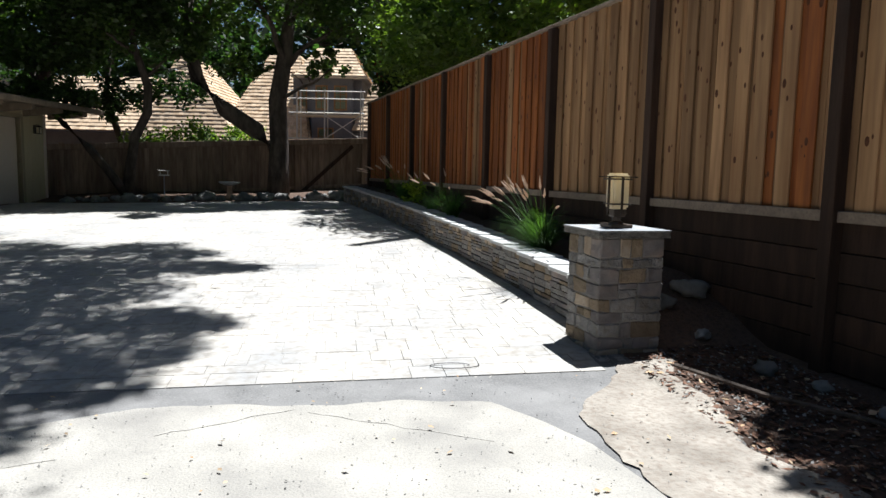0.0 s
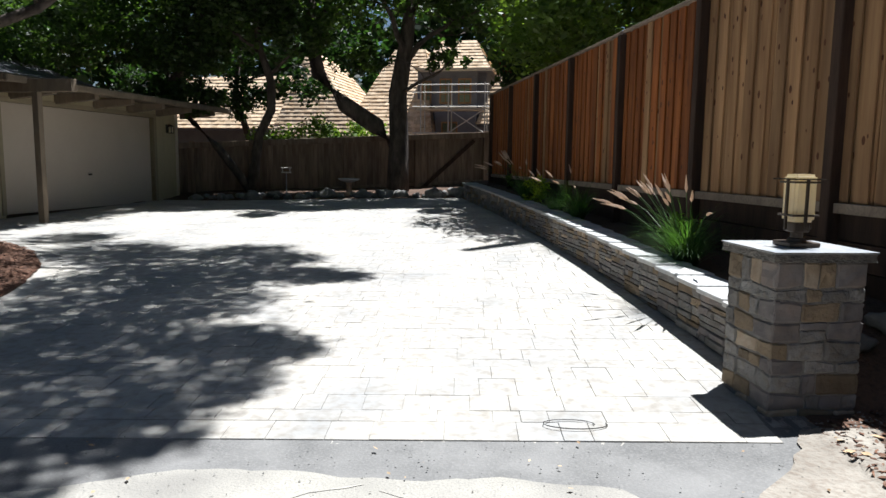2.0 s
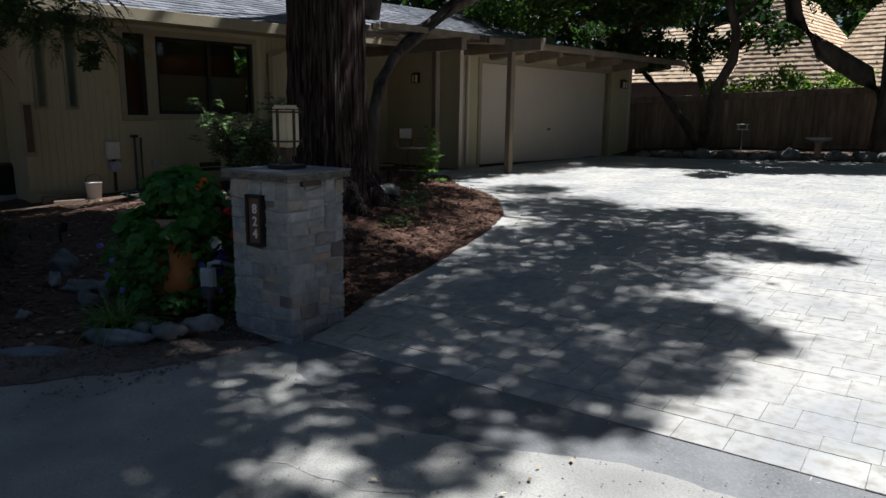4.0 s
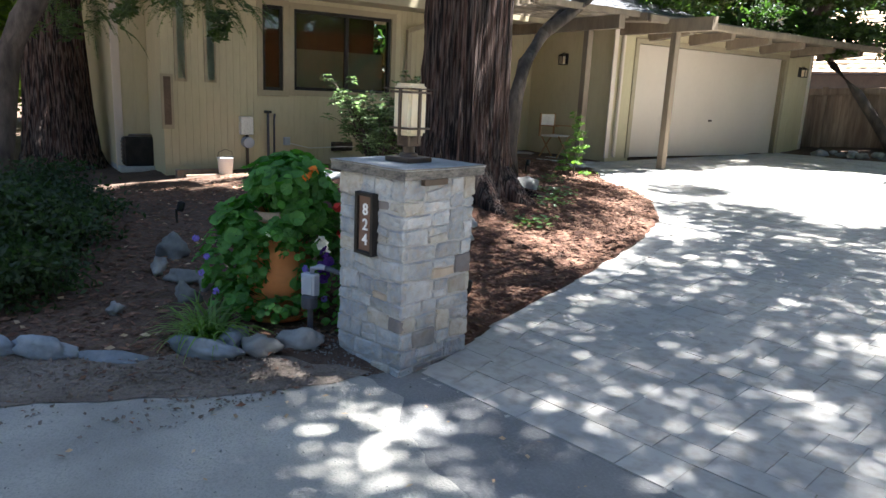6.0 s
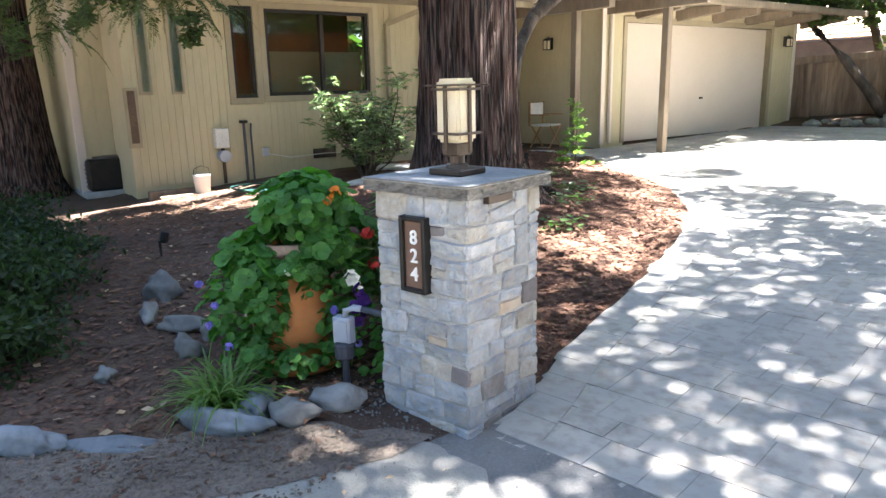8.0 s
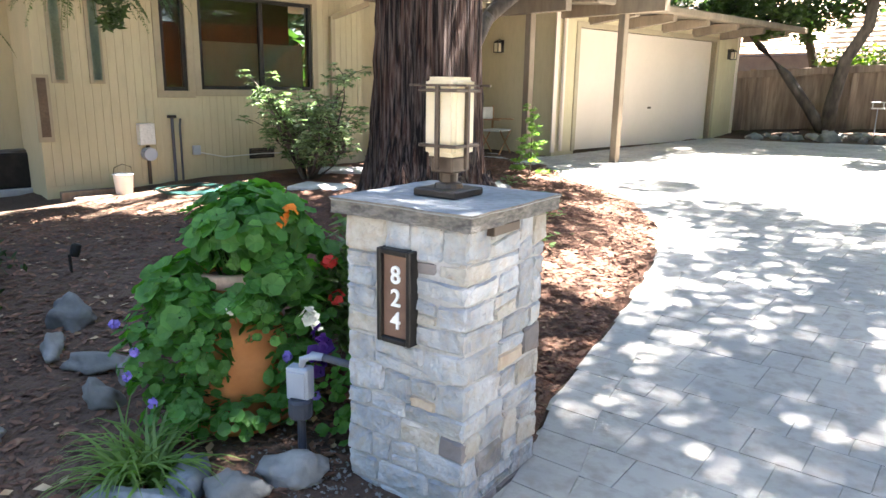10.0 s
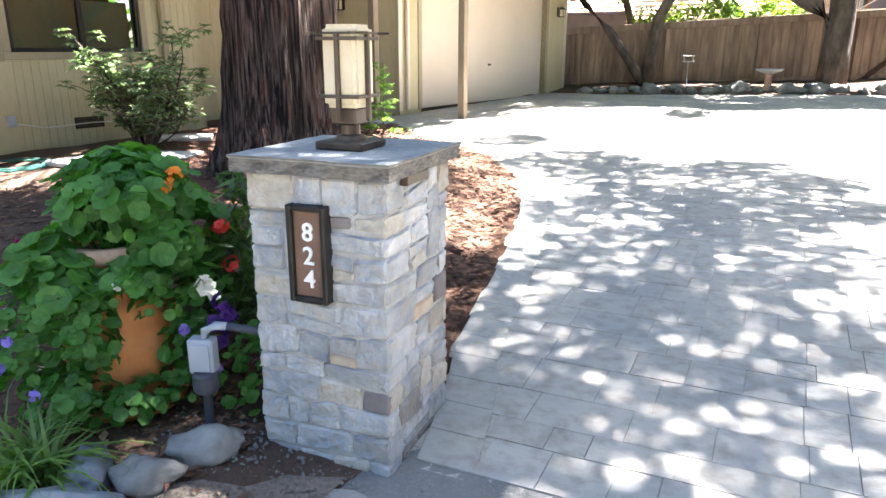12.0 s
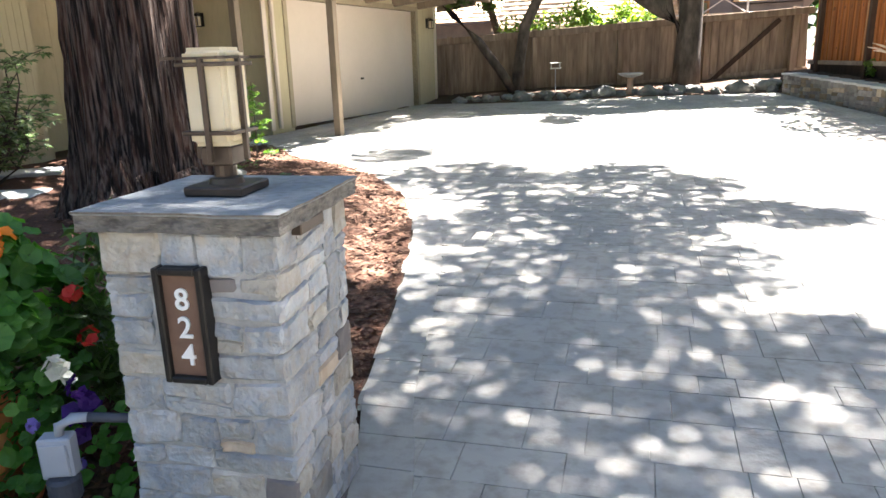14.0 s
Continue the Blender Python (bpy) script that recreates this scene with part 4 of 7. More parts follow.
# ---------------------------------------------------------------- low planter wall
pw = thing("planter_wall", pose(0, 0, 0), "low curved ledgestone planter wall with pale slab caps", "wall", kind="structure")
ys = [5.72]
while ys[-1] < 19.4:
    ys.append(ys[-1] + 0.46)
pts = [Vector((drive_right(y), y, gnd(drive_right(y), y))) for y in ys]
r = random.Random(5)
for a, b in zip(pts, pts[1:]):
    d = b - a
    rot = math.degrees(math.atan2(-d.y, -d.x))
    Lg = math.hypot(d.x, d.y)
    # local x runs from a to b reversed, face looks to the drive
    base = Matrix.Translation((b.x, b.y, a.z - 0.03)) @ Euler((0, 0, radians(rot))).to_matrix().to_4x4()
    part("core", boxed(0, Lg, 0.012, 0.28, 0, 0.43), M_stonegrey, pw, at=base)
    near = a.y < 13
    for z, h in courses(0.44, r, *((0.034, 0.075) if near else (0.06, 0.11))):
        x = 0.0
        while x < Lg - 0.02:
            w = r.uniform(0.11, 0.38)
            if Lg - x - w < 0.1:
                w = Lg - x
            ob = part("stone", stone_bm(w - 0.006, h - 0.006, r.uniform(0.012, 0.03), r.random()), stone_mat(r, True), pw)
            ob.matrix_basis = base @ pose(x + 0.003, 0.01, z)
            x += w
    part("cap", boxed(0.003, Lg - 0.003 + 0.01, -0.045, 0.31, 0.43, 0.47 + r.uniform(-0.002, 0.002), 0.006), M_wallcap, pw, at=base)

# ---------------------------------------------------------------- trees
def leaf_mesh(name, clumps, count, size, m, parent, seed, flat=0.5, long=1.7, tuft=60, tight=0.16):
    """Many small pointed leaves in uneven clumps: (centre, radii)."""
    r = np.random.RandomState(seed)
    vol = np.array([c[1][0] * c[1][1] * c[1][2] for c in clumps]) ** 0.75
    ns = np.maximum(10, (count * vol / vol.sum()).astype(int))
    vs = []
    for (c, rad), n in zip(clumps, ns):
        sub = max(4, n // tuft)
        dirs = r.normal(size=(sub, 3))
        dirs /= np.linalg.norm(dirs, axis=1)[:, None]
        cen = dirs * (r.uniform(0.25, 1.0, size=(sub, 1)) ** 0.5)
        own = cen[r.randint(0, sub, n)] + r.normal(size=(n, 3)) * tight
        vs.append(np.array(c) + own * np.array(rad))
    P = np.concatenate(vs)
    n = len(P)
    s = size * r.uniform(0.6, 1.35, size=(n, 1))
    a = r.normal(size=(n, 3))
    a[:, 2] *= flat
    a /= np.linalg.norm(a, axis=1)[:, None]
    b = np.cross(a, r.normal(size=(n, 3)))
    b /= np.linalg.norm(b, axis=1)[:, None]
    q = np.stack([P - a * s * long * 0.5, P + b * s * 0.5, P + a * s * long * 0.5, P - b * s * 0.5], axis=1).reshape(-1, 3)
    me = bpy.data.meshes.new(name)
    me.vertices.add(4 * n)
    me.vertices.foreach_set("co", q.ravel())
    me.loops.add(4 * n)
    me.loops.foreach_set("vertex_index", np.arange(4 * n))
    me.polygons.add(n)
    me.polygons.foreach_set("loop_start", np.arange(0, 4 * n, 4))
    me.polygons.foreach_set("loop_total", np.full(n, 4))
    me.update()
    me.validate()
    me.materials.append(m)
    ob = new(name, me)
    if parent:
        ob.parent = parent
    return ob


def curve_pts(a, b, bend, n=7, seed=0):
    r = random.Random(seed)
    a, b = Vector(a), Vector(b)
    side = Vector((r.uniform(-1, 1), r.uniform(-1, 1), r.uniform(-0.2, 0.8))) * bend
    return [a.lerp(b, k / n) + side * math.sin(math.pi * k / n) + Vector((r.uniform(-1, 1), r.uniform(-1, 1), r.uniform(-1, 1))) * bend * 0.15 * (0 < k < n) for k in range(n + 1)]


def tree(name, label, trunks, limbs, clumps, count, size, bark, leaf, seed, twigs=True, long=1.7, tuft=60, tight=0.16):
    base = trunks[0][0][0]
    t = thing(name, pose(base[0], base[1], base[2]), label, "tree")
    inv = Vector(base)
    for pts_, rad in trunks:
        part("trunk", tube(bmesh.new(), [Vector(p) - inv for p in pts_], rad, 14, 0.1, seed), bark, t, smooth=True)
    bm = bmesh.new()
    for k, (a, b, r0) in enumerate(limbs):
        tube(bm, [p - inv for p in curve_pts(a, b, (Vector(b) - Vector(a)).length * 0.12, 7, seed + k)], [r0 * (1 - 0.1 * i) for i in range(8)], 8, 0.1, seed)
        if twigs:
            rr = random.Random(seed + 77 * k)
            for j in range(5):
                s = Vector(a).lerp(Vector(b), rr.uniform(0.4, 1.0))
                e = s + Vector((rr.uniform(-1, 1), rr.uniform(-1, 1), rr.uniform(-0.4, 0.8))) * (Vector(b) - Vector(a)).length * 0.4
                tube(bm, [p - inv for p in curve_pts(s, e, 0.15, 4, seed + j)], [r0 * 0.3 * (1 - 0.17 * i) for i in range(5)], 5, 0.1, seed)
    if limbs:
        part("branchwork", bm, bark, t, smooth=True)
    leaf_mesh("crown", [((c[0] - inv.x, c[1] - inv.y, c[2] - inv.z), rd) for c, rd in clumps], count, size, leaf, t, seed, long=long, tuft=tuft, tight=tight)
    return t


# great redwood beside the pillar
RW = Vector((-6.25, 7.85, 0.3))
red = thing("redwood_tree", pose(*RW), "huge redwood with furrowed red-brown bark in the mulch bed", "tree")
bm = bmesh.new()
zs = [-0.3, 0, 0.15, 0.35, 0.6, 1.0, 1.6, 2.4, 3.4, 4.8, 6.5, 9, 12, 16, 21]
rads = [0.84, 0.74, 0.65, 0.58, 0.53, 0.495, 0.47, 0.455, 0.445, 0.43, 0.41, 0.37, 0.31, 0.22, 0.08]
seg = 168
rings = []
zz = [a + (b - a) * k / 4 for a, b in zip(zs, zs[1:]) for k in range(4)] + [zs[-1]]
for z in zz:
    rz = interp(list(zip(zs, rads)), z)
    ring = []
    for k in range(seg):
        a = 2 * math.pi * k / seg
        tw = a + 0.06 * z
        fur = 0.7 * noise.noise(Vector((math.cos(tw) * 6, math.sin(tw) * 6, z * 0.35))) + 1.0 * (0.5 - abs(noise.noise(Vector((math.cos(tw) * 11, math.sin(tw) * 11, z * 0.55 + 9)))) * 2.2)
        lob = 0.12 * max(0, 0.9 - z) * math.cos(5 * a + 0.7)
        rr_ = rz * (1 + 0.095 * fur + lob)
        ring.append(bm.verts.new((rr_ * math.cos(a) + 0.02 * z * 0.3, rr_ * math.sin(a), z)))
    rings.append(ring)
for ra, rb in zip(rings, rings[1:]):
    for k in range(seg):
        bm.faces.new((ra[k], ra[(k + 1) % seg], rb[(k + 1) % seg], rb[k]))
part("trunk", bm, M_bark, red, smooth=True)
bm = bmesh.new()
for k in range(4):
    a = -0.9 + 0.55 * k
    tube(bm, [(0.5 * math.cos(a), 0.5 * math.sin(a), 0.35), (0.8 * math.cos(a), 0.8 * math.sin(a), 0.1), (1.15 * math.cos(a + 0.1), 1.15 * math.sin(a + 0.1), -0.12)], [0.16, 0.12, 0.05], 8, 0.2, k)
part("root", bm, M_bark, red, smooth=True)
bm = bmesh.new()
clumps = []
rr = random.Random(3)
for k in range(34):
    z = rr.uniform(4.6, 17)
    a = rr.uniform(0, 2 * math.pi)
    if z < 13 and 1.75 < a < 3.1:
        a += 2.4
    ln = rr.uniform(2.2, 4.2) * (1 - z / 26)
    e = Vector((math.cos(a) * ln, math.sin(a) * ln, z - 0.5))
    tube(bm, curve_pts((math.cos(a) * 0.3, math.sin(a) * 0.3, z), e, 0.2, 5, k), [0.07, 0.06, 0.05, 0.04, 0.03, 0.015], 6)
    for j in range(4):
        f = 0.4 + 0.2 * j
        clumps.append(((e.x * f, e.y * f, z - 0.5 * f - 0.25), (0.65, 0.65, 0.32)))
part("branchwork", bm, M_bark, red, smooth=True)
leaf_mesh("crown", clumps, 42000, 0.07, M_needle, red, 4, 0.5, 3.2)

# second trunk by the porch, leaning
tree("porch_tree", "slim forked oak leaning through the porch pergola", [
    ([(-7.62, 10.13, 0.15), (-7.64, 10.16, 0.8), (-7.66, 10.28, 1.5), (-7.74, 10.52, 2.0), (-7.96, 11.15, 2.48), (-8.1, 11.85, 2.9), (-7.8, 12.75, 3.6), (-7.1, 13.6, 4.9), (-6.6, 14.4, 6.2)], [0.2, 0.125, 0.11, 0.105, 0.1, 0.095, 0.09, 0.07, 0.05]),
    ([(-7.96, 11.15, 2.48), (-7.86, 11.7, 2.86), (-7.35, 12.3, 3.45), (-6.5, 12.8, 3.95), (-5.6, 13.2, 4.8)], [0.1, 0.1, 0.095, 0.08, 0.05])],
     [((-7.5, 13.1, 4.2), (-8.2, 14.8, 5.6), 0.06), ((-6.5, 12.8, 3.95), (-6.35, 11.9, 5.5), 0.05), ((-7.1, 13.6, 4.9), (-6.0, 16.4, 6.2), 0.06), ((-6.0, 16.4, 6.2), (-5.2, 19.0, 6.5), 0.05)],
     [((-6.35, 11.75, 5.7), (0.9, 0.9, 0.6)), ((-7.4, 13.2, 5.6), (1.4, 1.4, 0.9)), ((-6.8, 14.8, 6.2), (1.2, 1.3, 0.9)),
      ((-6.2, 16.2, 6.3), (1.2, 1.3, 0.7)), ((-5.8, 18.0, 6.5), (1.1, 1.2, 0.7)), ((-5.4, 19.6, 6.5), (1.0, 1.1, 0.6)), ((-8.2, 15.4, 6.3), (1.5, 1.6, 0.8)), ((-7.9, 18.0, 6.4), (1.5, 1.6, 0.8))], 38000, 0.085, M_oakbark, M_leaf, 11, tuft=40, tight=0.13)

# oaks at the far end
tree("oak_tree", "dark two-stemmed oak in front of the old fence", [
    ([(-1.33, 21.0, 0.5), (-1.33, 21.0, 1.4), (-1.3, 21.0, 2.2), (-1.35, 21.0, 3.4), (-1.1, 20.9, 4.8), (-0.9, 20.8, 6.5)], [0.34, 0.29, 0.27, 0.25, 0.2, 0.12]),
    ([(-1.4, 21.0, 1.9), (-1.9, 20.9, 2.5), (-2.8, 20.8, 3.1), (-3.5, 20.7, 3.9), (-3.7, 20.6, 5.0), (-3.6, 20.5, 6.4)], [0.2, 0.24, 0.23, 0.2, 0.16, 0.1])],
     [((-1.2, 20.9, 4.2), (0.9, 20.5, 5.6), 0.1), ((-1.2, 20.9, 4.4), (-2.4, 19.8, 6.6), 0.1), ((-3.7, 20.6, 4.6), (-5.2, 20.2, 6.0), 0.09), ((-3.6, 20.6, 5.2), (-2.6, 19.2, 6.4), 0.08), ((-0.9, 20.8, 5.6), (0.2, 19.4, 7.0), 0.08),
      ((-1.3, 20.9, 3.4), (0.2, 20.6, 4.3), 0.06)],
     [((-3.6, 20.3, 6.2), (2.0, 2.0, 1.3)), ((-1.0, 20.3, 6.6), (2.2, 2.2, 1.4)), ((0.9, 20.2, 5.9), (1.3, 1.5, 1.0)), ((-5.2, 20.0, 6.2), (1.6, 1.7, 1.0)), ((-2.2, 18.9, 6.8), (2.0, 1.4, 0.9)), ((0.1, 20.6, 4.5), (0.7, 0.7, 0.5)), ((-2.0, 21.4, 4.6), (0.9, 0.6, 0.6))],
     21000, 0.095, M_oakbark, M_leaf, 21, tuft=45, tight=0.12)
tree("oak_tree", "thin crooked oak by the old fence", [
    ([(-5.3, 20.4, 0.5), (-5.25, 20.4, 1.3), (-5.1, 20.4, 2.2), (-4.75, 20.4, 2.9), (-4.7, 20.3, 3.6), (-5.0, 20.2, 4.6), (-5.1, 20.1, 6.0)], [0.17, 0.14, 0.125, 0.12, 0.11, 0.09, 0.05]),
    ([(-5.3, 20.4, 0.6), (-5.7, 20.3, 1.2), (-6.2, 20.2, 1.9), (-6.8, 20.2, 2.5), (-7.4, 20.2, 3.1)], [0.13, 0.11, 0.1, 0.08, 0.05])],
     [((-5.0, 20.2, 4.4), (-6.6, 19.6, 5.4), 0.06), ((-4.8, 20.3, 3.8), (-3.8, 19.8, 4.6), 0.05), ((-7.0, 20.2, 2.7), (-6.4, 20.0, 3.8), 0.05)],
     [((-5.6, 20.0, 5.4), (1.8, 1.6, 1.0)), ((-6.8, 19.8, 4.4), (1.3, 1.3, 0.7)), ((-3.9, 19.8, 4.7), (0.9, 0.9, 0.5)), ((-6.6, 20.0, 3.2), (0.8, 0.8, 0.5)), ((-7.6, 20.2, 3.3), (0.7, 0.7, 0.5))], 15000, 0.085, M_oakbark, M_leaf, 22, tuft=40, tight=0.12)
tree("oak_tree", "dark leaning oak behind the garage", [
    ([(-8.3, 21.6, 0.4), (-8.2, 21.6, 2.2), (-7.9, 21.5, 3.6), (-7.2, 21.3, 5.0), (-6.4, 21.0, 6.8)], [0.24, 0.2, 0.18, 0.15, 0.08])],
     [((-7.9, 21.5, 3.6), (-9.5, 21.0, 5.4), 0.1), ((-7.2, 21.3, 5.0), (-8.0, 20.2, 7.0), 0.08)],
     [((-9.4, 20.8, 5.6), (2.0, 2.0, 1.2)), ((-7.0, 20.6, 6.8), (2.2, 2.0, 1.3)), ((-11.5, 21.5, 5.4), (2.0, 2.0, 1.4)), ((-8.3, 20.6, 4.4), (1.0, 0.9, 0.5))], 20000, 0.10, M_oakbark, M_leaf, 23, tuft=45, tight=0.13)

# trees behind the tall fence, with limbs over the drive
tree("bay_tree", "tall bright green tree behind the cedar fence", [([(5.2, 15.5, 0.5), (5.0, 15.4, 3), (4.5, 15.2, 6), (4.2, 14.8, 9), (3.6, 14.4, 13)], [0.35, 0.3, 0.26, 0.2, 0.1])],
     [((4.6, 15.2, 5.5), (3.0, 15.8, 4.6), 0.08), ((4.4, 15.0, 7.0), (2.0, 16.5, 6.0), 0.1)],
     [((3.2, 15.6, 4.4), (1.3, 1.6, 1.2)), ((2.6, 17.5, 4.8), (1.5, 1.8, 1.4)), ((4.5, 13.0, 5.2), (1.3, 2.0, 1.6)), ((3.2, 16.0, 7), (2.0, 2.2, 1.6)), ((5, 10.5, 5.2), (1.2, 2, 1.4))],
     30000, 0.085, M_oakbark, M_leafbright, 31, tuft=45, tight=0.12, long=2.2)

# overhead crown whose shade falls on the drive
H0 = 11.0
def above(x, y, h):
    return (x + SUN_WAY.x / SUN_WAY.z * h, y + SUN_WAY.y / SUN_WAY.z * h, h)
shade = []
rr = random.Random(12)
for x, y, s in ((-2.6, 10.6, 0.6), (-3.4, 9.8, 0.9), (-4.4, 10.4, 0.9), (-1.4, 9.0, 0.5), (-2.4, 8.9, 0.8), (-3.3, 8.2, 1.0), (-2.2, 7.6, 0.8), (-1.4, 6.4, 0.5), (-2.4, 6.4, 0.8), (-3.2, 6.6, 0.9), (-1.3, 5.5, 0.5), (-2.3, 5.2, 0.8), (-3.3, 5.2, 0.8),
                (-2.2, 4.3, 0.55), (-3.3, 3.7, 0.6), (-4.3, 4.4, 1.0), (-4.6, 6.0, 1.1), (-5.6, 8.2, 1.0), (-4.9, 3.0, 0.8), (-1.8, 2.8, 0.6), (-3.0, 2.2, 0.9), (-6.0, 5.0, 1.2), (-6.5, 9.8, 0.9), (-7.5, 6.5, 1.2), (-8.8, 5.2, 1.2), (-7.2, 3.6, 1.2), (-4.4, 1.9, 0.9), (-5.4, 3.9, 0.9), (-6.3, 4.2, 1.0), (-5.2, 5.0, 0.8), (-7.0, 5.2, 1.0), (-5.6, 2.8, 0.9), (-3.9, 2.9, 0.8), (-8.0, 4.4, 1.0), (-3.4, 1.0, 0.9), (-5.6, 1.4, 1.0), (-2.0, 1.5, 0.6), (-6.6, 2.2, 1.0), (-1.9, 10.0, 0.5), (-5.6, 11.6, 0.6), (-0.9, 8.9, 0.3), (-1.0, 6.3, 0.35), (-5.0, 2.1, 0.8), (-6.0, 1.6, 0.9), (-4.9, 0.8, 0.9), (-6.8, 1.2, 1.0), (-4.0, 0.6, 0.8), (-7.6, 2.2, 1.0), (-6.0, 0.2, 1.0), (-4.6, -0.4, 1.0), (-3.0, -0.4, 0.9),
                (-1.4, 4.75, 0.4), (-1.6, 3.9, 0.3), (-3.1, 3.35, 0.4), (-2.5, 3.45, 0.35), (-4.2, 3.0, 0.7), (-3.8, 2.6, 0.7), (-3.4, 3.0, 0.6), (-4.0, 3.4, 0.6), (-3.0, 2.5, 0.7), (-2.6, 2.9, 0.5), (-4.8, 2.6, 0.8), (-3.6, 2.0, 0.8), (-4.4, 3.8, 0.5), (-3.4, 4.9, 0.4), (-3.3, 4.7, 0.4), (-3.5, 5.1, 0.4), (-3.2, 4.95, 0.4), (-4.6, 3.4, 0.9), (-5.2, 3.4, 0.8), (-5.0, 4.3, 0.8), (-6.4, 3.2, 0.9)):
    h = H0 + rr.uniform(-1.0, 2.0)
    shade.append((above(x, y, h), (s, s, 0.5)))
limbs_ = []
for c, rd in shade:
    limbs_.append(((-8.6, 13.0, 8.5 + rr.uniform(0, 2.5)), c, 0.045))
tree("shade_tree", "broad oak whose crown shades the driveway", [([(-10.9, 13.5, 2.9), (-10.3, 13.3, 5.0), (-9.2, 13.1, 8.0), (-8.2, 12.9, 11.0)], [0.3, 0.28, 0.24, 0.16])], limbs_, shade, 180000, 0.064, M_oakbark, M_leaf, 41, twigs=False, tuft=8, tight=0.2)

fshade = [(above(x, y, 7.6), (s, 0.6, 0.4)) for x, y, s in ((-6.0, 16.3, 0.8), (-4.6, 16.9, 0.9), (-3.2, 16.6, 0.8), (-1.8, 17.2, 0.9), (-0.4, 17.4, 0.9), (0.6, 18.2, 0.7), (-5.4, 17.6, 0.8), (-2.6, 18.2, 0.9), (-1.0, 18.6, 0.8), (-3.8, 15.4, 0.4), (-0.2, 16.2, 0.4))]
tree("oak_tree", "spreading oak leaning over the end of the drive", [([(2.9, 22.4, 0.6), (2.7, 22.2, 3.6), (1.6, 21.7, 6.3), (0.5, 21.0, 7.4)], [0.2, 0.17, 0.14, 0.1])], [((0.7, 21.1, 7.2), c, 0.05) for c, rd in fshade], fshade, 17000, 0.085, M_oakbark, M_leaf, 47, twigs=False, tuft=18, tight=0.14)
gshade = [(above(x, y, 8.0), (s, s, 0.4)) for x, y, s in ((2.7, 2.6, 0.5), (3.3, 3.3, 0.7), (3.2, 2.2, 0.7), (2.8, 1.4, 0.7), (3.6, 4.2, 0.6), (3.0, 4.3, 0.3), (3.6, 5.2, 0.5), (2.6, 0.4, 0.8))]
tree("bay_tree", "tall tree behind the cedar fence near the road", [([(6.6, 4.0, 0.2), (6.6, 4.2, 4.0), (6.2, 4.6, 7.0), (5.6, 5.0, 10.0)], [0.3, 0.26, 0.2, 0.1])], [((6.2, 4.6, 7.0), c, 0.06) for c, rd in gshade], gshade, 9000, 0.10, M_oakbark, M_leaf, 48, twigs=False, tuft=38, tight=0.14)

# thin dark tree between the old fence and the neighbour's roof
tree("bay_tree", "thin dark-leaved tree behind the old fence", [([(-6.6, 24.2, 0.2), (-6.5, 24.2, 2.2), (-6.9, 24.0, 3.6), (-6.6, 24.0, 5.6)], [0.14, 0.12, 0.09, 0.05])],
     [((-6.8, 24.0, 3.2), (-9.2, 23.8, 4.2), 0.05), ((-6.7, 24.0, 3.4), (-4.6, 23.8, 4.0), 0.05), ((-6.7, 24.0, 4.0), (-2.9, 23.6, 4.9), 0.04), ((-6.6, 24.0, 4.6), (-8.0, 23.8, 5.4), 0.04)],
     [((-9.4, 23.8, 3.9), (1.2, 0.7, 0.8)), ((-7.8, 23.8, 4.9), (1.1, 0.7, 0.7)), ((-6.6, 23.9, 3.6), (0.9, 0.6, 0.7)), ((-4.7, 23.8, 3.9), (0.9, 0.6, 0.6)), ((-3.0, 23.6, 4.9), (0.9, 0.6, 0.6)), ((-5.8, 23.9, 5.2), (1.0, 0.7, 0.6))], 7500, 0.10, M_oakbark, M_leafdark, 49, tuft=30)

# far woods as stuff
wc = []
rr = random.Random(8)
for k in range(60):
    a = math.radians(rr.uniform(-62, 66))
    d = rr.uniform(46, 64)
    wc.append(((d * math.sin(a), d * math.cos(a), rr.uniform(2, 17)), (5.5, 4, 5)))
for k in range(60):
    a = math.radians(rr.uniform(66, 298))
    d = rr.uniform(28, 46)
    wc.append(((d * math.sin(a) - 4, d * math.cos(a) + 6, rr.uniform(1, 13)), (5, 5, 4.5)))
o = leaf_mesh("woods", wc, 90000, 0.6, M_leafdark, None, 51)
tagged(o, "dense dark evergreen woods behind the houses", "woods", kind="stuff")
wc = []
for k in range(16):
    wc.append(((rr.uniform(-24, -15), rr.uniform(-2, 9), rr.uniform(0.5, 6)), (1.6, 1.6, 1.3)))
o = leaf_mesh("thicket", wc, 30000, 0.16, M_leafbright, None, 52)
tagged(o, "sunlit yellow-green thicket beyond the garden", "thicket", kind="stuff")

# ---------------------------------------------------------------- plants and pots
def disc_leaves(name, pts, size, m, parent, seed, sides=8, up=0.45):
    """Round scalloped leaves: (point, outward direction)."""
    r = random.Random(seed)
    verts, faces = [], []
    for p, d in pts:
        n_ = (Vector(d).normalized() * (1 - up) + Vector((0, 0, up)) + Vector((r.uniform(-1, 1), r.uniform(-1, 1), r.uniform(-1, 1))) * 0.35).normalized()
        u = n_.orthogonal().normalized()
        v = n_.cross(u)
        s = size * r.uniform(0.55, 1.25)
        i = len(verts)
        verts.append(Vector(p) - n_ * s * 0.22)
        for k in range(sides):
            a = 2 * math.pi * k / sides
            rr_ = s * (1 + 0.05 * (-1) ** k)
            verts.append(Vector(p) + (u * math.cos(a) + v * math.sin(a)) * rr_ + n_ * s * 0.12 * r.uniform(-1, 1))
        for k in range(sides):
            faces.append((i, i + 1 + k, i + 1 + (k + 1) % sides))
    return raw(name, verts, faces, m, parent, smooth=False)


